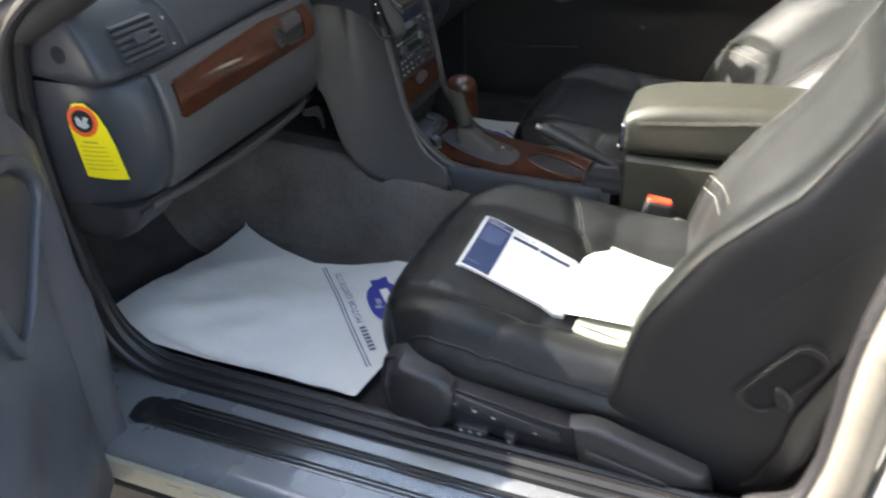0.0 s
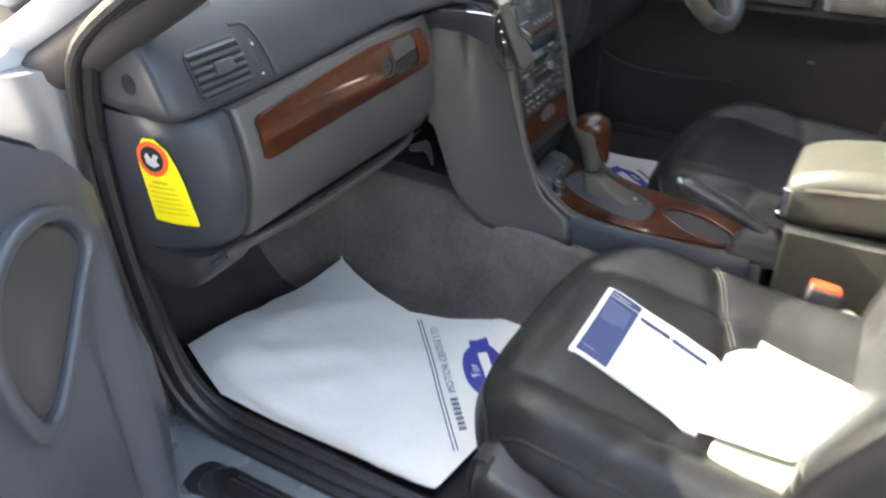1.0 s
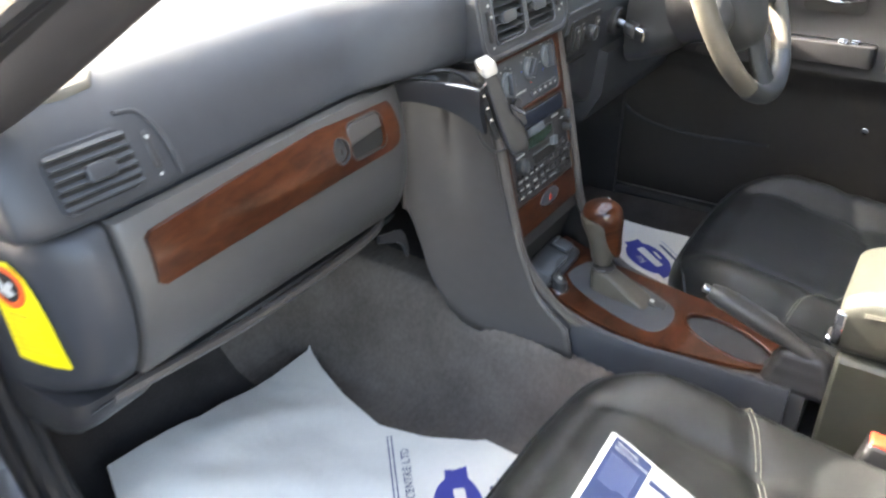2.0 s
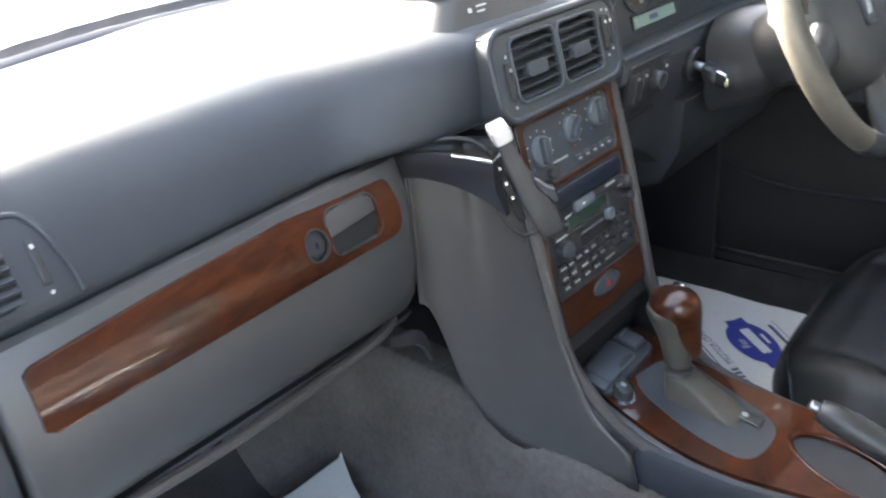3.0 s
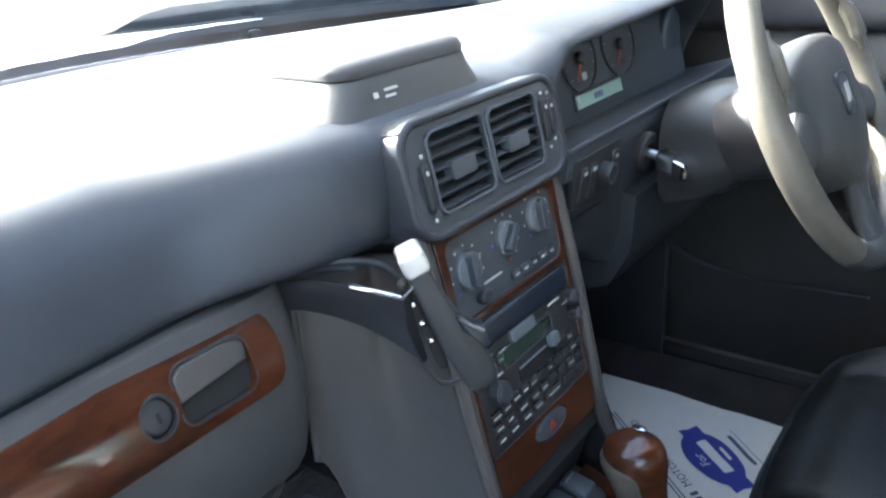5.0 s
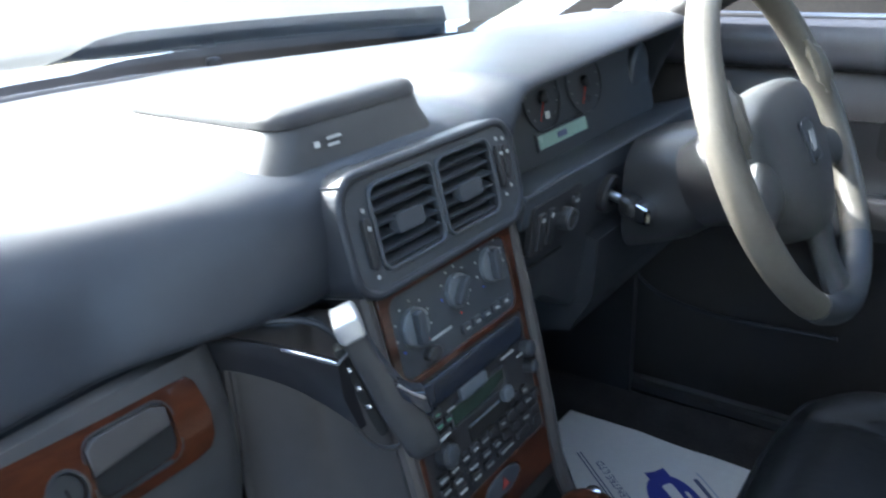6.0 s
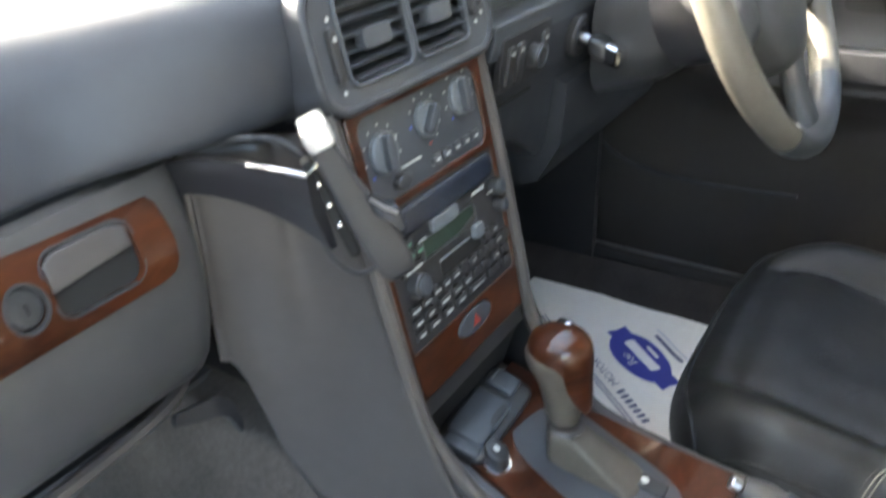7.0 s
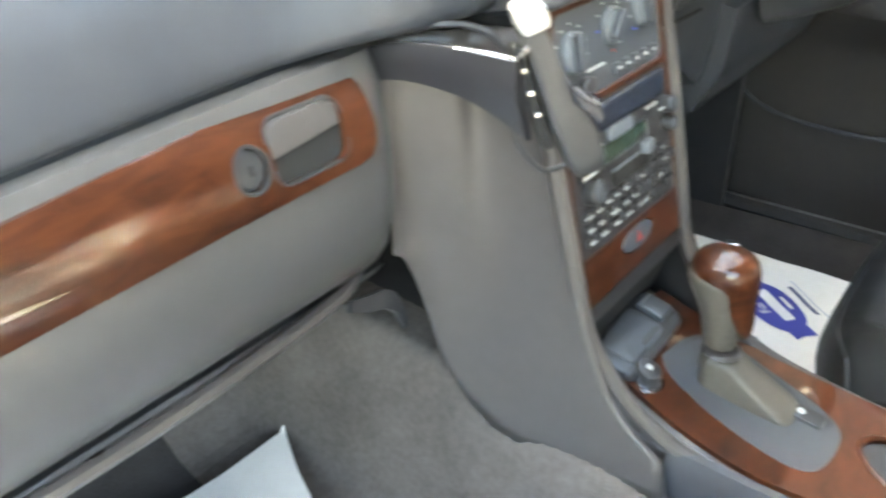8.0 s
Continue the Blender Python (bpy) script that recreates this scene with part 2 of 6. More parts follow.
def tube(points, radius, n=8, closed=False, bm=None, flat=1.0):
    pts = [Vector(p) for p in points]
    rings = []
    up = Vector((0, 0, 1))
    kept = None
    for i, p in enumerate(pts):
        a = pts[i - 1] if i or closed else p
        b = pts[(i + 1) % len(pts)] if i + 1 < len(pts) or closed else p
        d = (b - a).normalized()
        side = d.cross(up)
        side = side.normalized() if side.length > 0.08 else (kept or Vector((1, 0, 0)))
        side = (side - d * side.dot(d)).normalized()
        if kept and side.dot(kept) < 0:
            side = -side
        kept = side
        top = side.cross(d)
        r = radius[i] if isinstance(radius, (list, tuple)) else radius
        rings.append([p + side * (r * math.cos(2 * math.pi * k / n)) + top * (r * flat * math.sin(2 * math.pi * k / n)) for k in range(n)])
    if closed:
        rings.append(rings[0])
    return loft(rings, cap=not closed, bm=bm)


def curve(points, n=8):
    """Catmull-Rom through points."""
    p = [Vector(q) for q in points]
    p = [2 * p[0] - p[1], *p, 2 * p[-1] - p[-2]]
    out = []
    for i in range(1, len(p) - 2):
        for k in range(n):
            t = k / n
            out.append(0.5 * (2 * p[i] + (p[i + 1] - p[i - 1]) * t + (2 * p[i - 1] - 5 * p[i] + 4 * p[i + 1] - p[i + 2]) * t * t + (3 * p[i] - p[i - 1] - 3 * p[i + 1] + p[i + 2]) * t ** 3))
    out.append(p[-2])
    return out


def smooth(a, b, x):
    t = max(0.0, min(1.0, (x - a) / (b - a)))
    return t * t * (3 - 2 * t)


def interp(x, keys):
    for (a, va), (b, vb) in zip(keys, keys[1:]):
        if x <= b:
            t = max(0.0, (x - a) / (b - a))
            return va + (vb - va) * t
    return keys[-1][1]


def grid(fn, us, vs, bm=None):
    bm = bm or bmesh.new()
    rows = [[bm.verts.new(fn(u, v)) for u in us] for v in vs]
    for a, b in zip(rows, rows[1:]):
        for i in range(len(us) - 1):
            bm.faces.new((a[i], a[i + 1], b[i + 1], b[i]))
    return bm


def span(a, b, n):
    return [a + (b - a) * i / (n - 1) for i in range(n)]


# ---- ground and car body ----
bm = bmesh.new()
bmesh.ops.create_grid(bm, x_segments=40, y_segments=40, size=60)
solo("ground", bm, ASPHALT, "grey weathered asphalt under the parked car", "ground", kind="structure")

# unseen dark walls added round the car to hold back skylight
solo("shade_wall_back", box((0.5, -6.2, 0.9), (16, 0.12, 1.8)), BLOCKER, "unseen low dark wall added behind the car to block skylight", "fence", kind="structure")
solo("shade_wall_left", box((-4.6, 2.4, 1.5), (0.12, 8.0, 3.0)), BLOCKER, "unseen dark wall added beside the open door to block skylight", "fence", kind="structure")
solo("shade_wall_right", box((2.9, -1.6, 1.7), (0.12, 7.0, 3.4)), BLOCKER, "unseen dark wall added along the driver's side to block skylight", "fence", kind="structure")

body = thing("convertible", (0, 0, 0.12), "silver convertible car body with open passenger side", "car")

# floor pan with footwells and tunnel, carpeted
def floor_z(x, y):
    z = 0.30 + 0.012 * math.sin(9 * x) * math.sin(7 * y)
    z += 0.42 * smooth(0.36, 0.66, y) ** 1.2
    z += 0.05 * smooth(-0.60, -0.665, x) + 0.05 * smooth(0.60, 0.665, x)
    tun = smooth(-0.180, -0.112, x) * (1 - smooth(0.135, 0.20, x))
    top = interp(y, [(-1.2, 0.36), (-0.42, 0.36), (-0.30, 0.42), (-0.10, 0.46), (0.10, 0.50), (0.45, 0.52)])
    return z + (max(top, z) - z) * tun


fz = lambda u, v: Vector((u, v, floor_z(u, v)))
# door light and footwell shade are put into the two carpet tones
part("floor_carpet", grid(fz, span(-0.67, -0.285, 24), span(-1.3, 0.76, 64)), CARPET, body, "charcoal carpet in the passenger footwell, tone darkened for shade", angle=80)
part("tunnel_carpet", grid(lambda u, v: fz(u, v) + Vector((0, 0, 0.0014 * math.sin(v * 420 + 0.6 * math.sin(u * 60)))), span(-0.285, -0.06, 30), span(-1.3, 0.76, 400)), TUNNEL, body, "ribbed grey-brown carpet up the tunnel side, tone lightened for door light", angle=80)
part("floor_carpet", grid(fz, span(-0.06, 0.67, 40), span(-1.3, 0.76, 64)), CARPET, body, "charcoal carpet in the driver's footwell, tone darkened for shade", angle=80)

# sill: painted step, outer edge with a beige reflection put into its colour
def sill_ring(y, s=-1):
    pts = [(0.655, 0.29), (0.668, 0.334), (0.70, 0.346), (0.715, 0.343), (0.835, 0.339), (0.852, 0.334), (0.860, 0.324), (0.864, 0.296), (0.850, 0.276), (0.70, 0.25)]
    return [Vector((s * x, y, z)) for x, z in pts]


for s, nm in ((-1, "sill"), (1, "sill")):
    part(nm, loft([sill_ring(y, s) for y in span(-0.98, 0.30, 24)]), SILVER_SHADED, body, "silver painted door sill, tone darkened for the door's shade", angle=50)
    part("sill_edge", loft([[Vector((s * x, y, z)) for x, z in ((0.8615, 0.326), (0.8685, 0.323), (0.8725, 0.292), (0.862, 0.276), (0.858, 0.276))] for y in span(-0.98, 0.32, 16)]), SILL_OUT, body, "lower sill edge with a beige reflection in its colour")
    part("rocker", loft([[Vector((s * x, y, z)) for x, z in ((0.85, 0.285), (0.868, 0.27), (0.86, 0.18), (0.80, 0.13), (0.60, 0.13), (0.60, 0.285))] for y in (-1.2, 1.0)]), DARK, body)

# dark tread strip on the sill
def on_sill(u, v, w):
    return Vector((-u, v, 0.3425 + (0.775 - u) * 0.035 + w))


part("tread_strip", dome([(0.748, 0.118), (0.738, 0.100), (0.738, -0.80), (0.799, -0.80), (0.800, 0.092), (0.796, 0.122), (0.782, 0.134), (0.760, 0.132)], on_sill, 0.006, 0.08), SILL_PLATE, body, "dark brushed tread strip with raised ribs")
part("strip_end", dome([(0.744, 0.132), (0.740, 0.108), (0.748, 0.110), (0.770, 0.124), (0.790, 0.118), (0.800, 0.098), (0.804, 0.120), (0.796, 0.140), (0.772, 0.146), (0.756, 0.143)], on_sill, 0.008, 0.15), RUBBER, body, "black plastic end of the tread strip")
for u0, y1 in ((0.7485, 0.078), (0.757, 0.082), (0.785, 0.080), (0.7925, 0.074)):
    part("tread_rib", slab(rrect(0.0028, y1 + 0.78, 0.0012, 2, u0, (y1 - 0.78) / 2), lambda u, v, w: on_sill(u, v, w + 0.0018), 0.0022), DARK, body)
# raised lettering on the strip, a maker's word: plain bars
for k in range(5):
    part("strip_mark", slab(rrect(0.018, 0.015, 0.005, 3, 0.7715, -0.235 - 0.030 * k), lambda u, v, w: on_sill(u, v, w + 0.0010), 0.0016), SILL_PLATE, body)
# faint pressed marks on the beige edge
for k in range(3):
    part("edge_mark", box((-0.8705, 0.0 - 0.045 * k, 0.308), (0.003, 0.028, 0.012)), SILL_OUT, body, bevel=0.001)

# door opening seals
seal_path = [(-0.690, -0.84, 0.352), (-0.690, -0.5, 0.351), (-0.690, -0.1, 0.351), (-0.690, 0.10, 0.352), (-0.692, 0.17, 0.366), (-0.698, 0.215, 0.415), (-0.704, 0.238, 0.50), (-0.712, 0.246, 0.62), (-0.716, 0.248, 0.76), (-0.718, 0.235, 0.86), (-0.726, 0.185, 0.945), (-0.724, 0.05, 1.030), (-0.706, -0.10, 1.114), (-0.682, -0.25, 1.196)]
for off, r in (((0, 0, 0), 0.013), ((0.018, 0.012, 0.004), 0.010), ((-0.016, 0.008, -0.004), 0.009)):
    part("door_seal", tube([p + Vector(off) for p in curve(seal_path, 6)], r, 10), RUBBER, body, "black rubber door seal")
part("door_seal", tube([Vector((-p.x, p.y, p.z)) for p in curve(seal_path, 4)], 0.014, 8), RUBBER, body)

# rear edge of the door opening: beige seal and the quarter panel behind it
rear_path = [(-0.70, -0.79, 0.372), (-0.730, -0.836, 0.43), (-0.742, -0.850, 0.50), (-0.746, -0.852, 0.58), (-0.746, -0.852, 0.68), (-0.746, -0.864, 0.78), (-0.74, -0.89, 0.88), (-0.72, -0.95, 0.95), (-0.71, -1.10, 0.965)]
part("edge_seal", tube(curve(rear_path, 6), 0.023, 12), TRIM_SEAL, body, "beige-grey edge seal at the rear of the door opening")
part("edge_seal", tube([p + Vector((0.022, 0.016, 0)) for p in curve(rear_path, 6)], 0.016, 10), DARK, body)
qp = curve(rear_path, 4)
rings = []
for p in qp:
    rings.append([Vector((p.x - 0.018, p.y - 0.026, p.z)), Vector((p.x - 0.06, p.y - 0.036, p.z)), Vector((p.x - 0.10, p.y - 0.055, p.z)), Vector((-0.885, p.y - 0.10, p.z)), Vector((-0.89, -1.6, p.z)), Vector((-0.60, -1.6, p.z)), Vector((-0.60, p.y - 0.06, p.z))])
part("quarter_panel", loft(rings), BODY, body, "white-silver rear quarter panel")
part("quarter_panel", loft([[Vector((-q.x, q.y, q.z)) for q in r] for r in rings]), BODY, body)

# hinge pillar, kick panel, A-pillars, header
for s in (-1, 1):
    part("hinge_pillar", loft([[Vector((s * x, y + 0.02 * math.sin((z - 0.3) * 4), z)) for x, y in ((0.722, 0.245), (0.775, 0.262), (0.81, 0.30), (0.815, 0.55), (0.67, 0.55), (0.69, 0.262))] for z in span(0.28, 0.90, 14)]), SILVER_SHADED, body, "silver painted hinge pillar, tone darkened for shade")
    part("kick_panel", loft([[Vector((s * x, y, z)) for x, y in ((0.680, 0.265), (0.700, 0.262), (0.70, 0.60), (0.655, 0.60), (0.660, 0.30))] for z in span(0.31, 0.70, 8)]), DARK, body, "dark footwell side trim")
    pil = curve([(s * 0.735, 0.42, 0.835), (s * 0.717, 0.22, 0.940), (s * 0.702, 0.06, 1.027), (s * 0.686, -0.12, 1.127), (s * 0.662, -0.26, 1.205), (s * 0.63, -0.325, 1.248)], 6)
    part("a_pillar", tube([p + Vector((s * -0.004, 0, -0.013 * smooth(-0.16, 0.12, p.y))) for p in pil], 0.031, 16, flat=1.0), PILLAR, body, "dark-trimmed windscreen pillar")
    part("pillar_skin", loft([[p + Vector((s * a, b, c)) for a, b, c in ((0.004, 0.020, 0.026), (0.014, 0.034, 0.036), (0.030, 0.044, 0.034), (0.038, 0.046, 0.022), (0.030, 0.036, 0.012), (0.010, 0.016, 0.010))] for p in pil]), BODY, body, "white-silver outer pillar skin", angle=50)
hd = curve([(-0.64, -0.32, 1.256), (-0.3, -0.35, 1.268), (0, -0.36, 1.272), (0.3, -0.35, 1.268), (0.64, -0.32, 1.256)], 6)
part("header_rail", tube(hd, 0.035, 12, flat=0.7), DARK, body, "dark header rail over the windscreen")

# raised soft top: dark cloth outside, grey lining inside, closed behind the door openings
ROOF = [(-0.315, 0.600, 1.238, 1.276), (-0.45, 0.622, 1.250, 1.302), (-0.65, 0.630, 1.255, 1.322), (-0.90, 0.628, 1.250, 1.322), (-1.12, 0.615, 1.225, 1.300), (-1.34, 0.600, 1.120, 1.190), (-1.62, 0.590, 0.960, 1.010)]


def roof_ring(y, w, rail, crown, drop=0.0):
    return [Vector((u * w, y, rail - drop + (crown - rail) * (1 - abs(u) ** 2.4))) for u in span(-1, 1, 15)]


part("soft_top", loft([roof_ring(*r) for r in ROOF], closed=False, cap=False), CLOTH, body, "dark cloth soft top", angle=70).modifiers.new("solid", "SOLIDIFY").thickness = 0.006
part("headlining", loft([roof_ring(*r, drop=0.022) for r in ROOF], closed=False, cap=False), LINING, body, "grey cloth headlining", angle=70).modifiers.new("solid", "SOLIDIFY").thickness = 0.003
for s in (-1, 1):
    part("roof_rail", tube([(s * r[1], r[0], r[2] - 0.010) for r in ROOF[:5]], 0.016, 10), RUBBER, body, "black roof side rail")
    part("roof_side", loft([[Vector((s * (w + d), y, z)) for d in (-0.012, 0.0) for z in ((0.93, rail - 0.012) if d < 0 else (rail - 0.012, 0.93))] for y, w, rail, crown in ROOF[4:]]), CLOTH, body, "dark cloth side of the soft top")

# windscreen
def foot_y(x):
    """Foot of the windscreen: it wraps round towards the pillars."""
    return 0.735 - 0.40 * (x / 0.72) ** 2


def screen(u, v):
    y0, z0 = foot_y(u * 0.71), 0.966
    y1, z1 = -0.34 + 0.03 * u * u, 1.262
    x = u * (0.71 - 0.08 * v)
    return Vector((x, y0 + (y1 - y0) * v, z0 + (z1 - z0) * v + 0.03 * math.sin(math.pi * v)))


bm = grid(screen, span(-1, 1, 17), span(0, 1, 9))
ws = part("windscreen", bm, GLASS, body, "clear sloping windscreen glass", angle=80)
ws.visible_shadow = False
md = ws.modifiers.new("solid", "SOLIDIFY")
md.thickness = 0.005

part("frit_band", grid(lambda u, v: screen(u, v) + Vector((0, -0.003, -0.003)), span(-0.98, 0.98, 33), span(0.002, 0.060, 5)), RUBBER, body, "black painted lower edge of the windscreen", angle=80).modifiers.new("solid", "SOLIDIFY").thickness = 0.001
# cowl, bonnet, wings
part("cowl", loft([[Vector((x, foot_y(x) + y, z)) for y, z in ((-0.01, 0.940), (0.01, 0.958), (0.05, 0.960), (0.13, 0.950), (0.13, 0.86), (-0.01, 0.86))] for x in span(-0.72, 0.72, 25)]), RUBBER, body, "black scuttle panel below the windscreen", angle=60)
part("bonnet", loft([[Vector((x, y - 0.40 * (x / 0.72) ** 2 * (1 if y < 0.9 else 0), z - 0.03 * (x / 0.7) ** 2)) for y, z in ((0.845, 0.958), (0.885, 0.972), (1.1, 0.955), (1.5, 0.88), (1.8, 0.76), (1.82, 0.60), (0.845, 0.80))] for x in span(-0.70, 0.70, 17)]), BODY, body, "white-silver bonnet", angle=60, bevel=0.02, seg=3)
for s in (-1, 1):
    part("front_wing", loft([[Vector((s * x, y, z)) for x, z in ((0.70, 0.90 - 0.10 * smooth(0.8, 1.8, y)), (0.74, 0.925 - 0.13 * smooth(0.7, 1.8, y)), (0.80, 0.905 - 0.13 * smooth(0.7, 1.8, y)), (0.86, 0.84 - 0.1 * smooth(0.8, 1.8, y)), (0.895, 0.70), (0.895, 0.30), (0.80, 0.28))] for y in span(0.31, 1.8, 16)]), BODY, body, "white-silver front wing", angle=50)
part("rear_deck", loft([[Vector((x, y, z)) for y, z in ((-1.25, 0.60), (-1.25, 0.92), (-1.32, 0.97), (-2.2, 0.93), (-2.3, 0.5), (-1.25, 0.30))] for x in span(-0.76, 0.76, 7)]), BODY, body, "white-silver rear deck", bevel=0.05, seg=4)

# wheels under the body
def ring_at(x, r, cy, n=40):
    return [Vector((x, cy + r * math.cos(a), 0.31 + r * math.sin(a))) for a in span(0, 2 * math.pi, n + 1)[:-1]]


for s in (-1, 1):
    for cy in (1.13, -1.45):
        tyre = [ring_at(s * x, r, cy) for x, r in ((0.70, 0.21), (0.69, 0.28), (0.70, 0.302), (0.73, 0.31), (0.86, 0.31), (0.885, 0.302), (0.895, 0.28), (0.885, 0.21))]
        wheel = part("wheel", loft(tyre + tyre[:1], cap=False), RUBBER, body, "black tyre")
        part("rim", loft([ring_at(s * x, r, cy) for x, r in ((0.74, 0.212), (0.872, 0.212), (0.880, 0.20), (0.862, 0.18), (0.858, 0.06), (0.872, 0.05), (0.874, 0.01))]), STEEL, wheel, "dull metal rim")

# wipers on the cowl
wip = thing("windscreen_wiper", (0.55, 0.53, 0.965), "black windscreen wiper lying on the scuttle", "wiper")
part("wiper_arm", tube(curve([(0.62, 0.48, 0.960), (0.52, 0.545, 0.994), (0.40, 0.635, 1.006), (0.22, 0.715, 1.006)], 6), 0.010, 8, flat=0.8), DARK, wip)
part("wiper_blade", loft([[Vector((x, foot_y(x) - 0.018 + y, 0.976 + z * (0.4 + 0.6 * smooth(0.03, 0.16, x)))) for y, z in ((-0.008, 0), (0.008, 0), (0.022, 0.020), (0.012, 0.050), (-0.004, 0.056), (-0.010, 0.034))] for x in span(0.035, 0.60, 14)]), RUBBER, wip)
part("wiper_pivot", slab(oval(0.02, 0.02, 16, 0.62, 0.48), lambda u, v, w: Vector((u, v, 0.975 + w)), 0.03), DARK, wip)

# ---- open passenger door ----
HX, HY = -0.775, 0.165
DE, DN = Vector((-0.890, -0.456, 0)), Vector((0.456, -0.890, 0))


def on_door(s, z, w=0.0):
    return Vector((HX, HY, 0)) + DE * s + DN * w + Vector((0, 0, z))


door = thing("passenger_door", on_door(0.5, 0.30, -0.06), "open passenger door with dark grey moulded lining", "car door")
outline = [(0.020, 0.345), (0.004, 0.40), (-0.008, 0.47), (-0.005, 0.55), (0.014, 0.61), (0.024, 0.67), (0.019, 0.74), (0.028, 0.805), (0.075, 0.865), (0.13, 0.90), (0.20, 0.925), (0.40, 0.945), (1.12, 0.955), (1.14, 0.90), (1.14, 0.34), (1.10, 0.30), (0.5, 0.285), (0.10, 0.285), (0.035, 0.30)]


def swell(s, z):
    """How far the door lining stands out: a waist at the grille, a fat armrest below."""
    arm = math.exp(-((z - 0.57) / 0.075) ** 2) * smooth(0.22, 0.42, s)
    pocket = math.exp(-((z - 0.40) / 0.06) ** 2) * smooth(0.10, 0.25, s)
    rim = math.exp(-(((s - 0.055) / 0.022) ** 2)) * smooth(0.86, 0.70, z) - 0.8 * math.exp(-(((s - 0.092) / 0.012) ** 2)) * smooth(0.72, 0.60, z)
    return 0.055 * arm + 0.03 * pocket + 0.016 * rim - 0.02 * smooth(0.84, 0.95, z)


bm = plate(outline, [], lambda s, z, w: on_door(s, z, swell(s, z) * (1 if w == 0 else 0) + w), 0.04, [("u", q) for q in (0.03, 0.04, 0.05, 0.06, 0.07, 0.08, 0.09, 0.1, 0.11, 0.12, 0.13, 0.16, 0.2, 0.25, 0.3, 0.35, 0.4, 0.5, 0.7, 0.9)] + [("v", q) for q in (0.34, 0.37, 0.40, 0.43, 0.46, 0.49, 0.52, 0.55, 0.58, 0.61, 0.64, 0.68, 0.72, 0.77, 0.82, 0.86, 0.9)])
part("lining", bm, DOOR_GREY, door, "dark blue-grey moulded door lining", angle=50, bevel=0.012, seg=3)
part("outer_skin", plate([(s - 0.004 if s < 0.1 else s, z) for s, z in outline], [], lambda s, z, w: on_door(s, z, -0.043 + w), 0.10), BODY, door, "white-silver door skin", bevel=0.015, seg=3)
gr = [(0.118, 0.775), (0.135, 0.80), (0.17, 0.818), (0.215, 0.822), (0.255, 0.805), (0.28, 0.77), (0.285, 0.725), (0.278, 0.685), (0.264, 0.655), (0.248, 0.648), (0.225, 0.66), (0.185, 0.695), (0.145, 0.735), (0.122, 0.757)]
gr = [(s - 0.028, z) for s, z in gr]
gr = [(p.x, p.y) for p in curve([(*q, 0) for q in gr + gr[:1]], 3)[:-1]]
grow = lambda k: [(0.178 + (s - 0.178) * k, 0.745 + (z - 0.745) * k) for s, z in gr]
part("grille_surround", plate(grow(1.22), [grow(1.03)], lambda s, z, w: on_door(s, z, swell(s, z) + 0.014 + w), 0.022), DOOR_GREY, door, "raised rim round the speaker grille", bevel=0.005, seg=3)
part("speaker_grille", dome(grow(1.02), lambda s, z, w: on_door(s, z, swell(s, z) + 0.006 + w), 0.012, 0.12), LOWER, door, "grey teardrop speaker grille")
part("door_edge_seal", tube([on_door(s - 0.004, z, -0.035) for s, z in outline[:11]], 0.010, 8), RUBBER, door)
for z in (0.42,):
    part("hinge", box(on_door(-0.02, z, -0.05), (0.05, 0.04, 0.06)), STEEL, door, "silver hinge", bevel=0.006)
mir = [on_door(0.10, 0.97, -0.16) + Vector((0.09 * math.cos(a) * DE.x, 0.09 * math.cos(a) * DE.y, 0.06 * math.sin(a))) for a in span(0, 2 * math.pi, 17)[:-1]]
part("mirror_housing", loft([[p + DN * q - (p - on_door(0.10, 0.97, -0.16)) * (abs(q) * 4) for p in mir] for q in (-0.06, -0.03, 0, 0.03, 0.06)]), BODY, door, "white-silver mirror housing", subsurf=1)

# ---- dashboard ----
dash = thing("dashboard", (0, 0.3, 0.66), "dark blue-grey moulded dashboard with rounded top pad", "dashboard")

# pad profiles (y, z) from under the lip over the top to the screen
BASE = [(0.150, 0.852), (0.104, 0.853), (0.098, 0.862), (0.103, 0.878), (0.111, 0.897), (0.120, 0.918), (0.133, 0.9385), (0.152, 0.957), (0.185, 0.9675), (0.26, 0.972), (0.36, 0.974), (0.46, 0.973), (0.585, 0.967), (0.585, 0.86)]
MID = [(0.10, 0.862), (0.050, 0.864), (0.034, 0.872), (0.030, 0.892), (0.028, 0.915), (0.028, 0.940), (0.032, 0.960), (0.046, 0.976), (0.085, 0.982), (0.18, 0.984), (0.32, 0.984), (0.46, 0.979), (0.605, 0.968), (0.605, 0.86)]
HOOD = [(0.17, 0.955), (0.10, 0.972), (0.055, 0.981), (0.028, 0.986), (0.018, 0.991), (0.020, 0.998), (0.035, 1.004), (0.065, 1.008), (0.11, 1.008), (0.20, 1.003), (0.33, 0.992), (0.46, 0.982), (0.605, 0.968), (0.605, 0.86)]


def mixed(a, b, t):
    return [(p[0] + (q[0] - p[0]) * t, p[1] + (q[1] - p[1]) * t) for p, q in zip(a, b)]


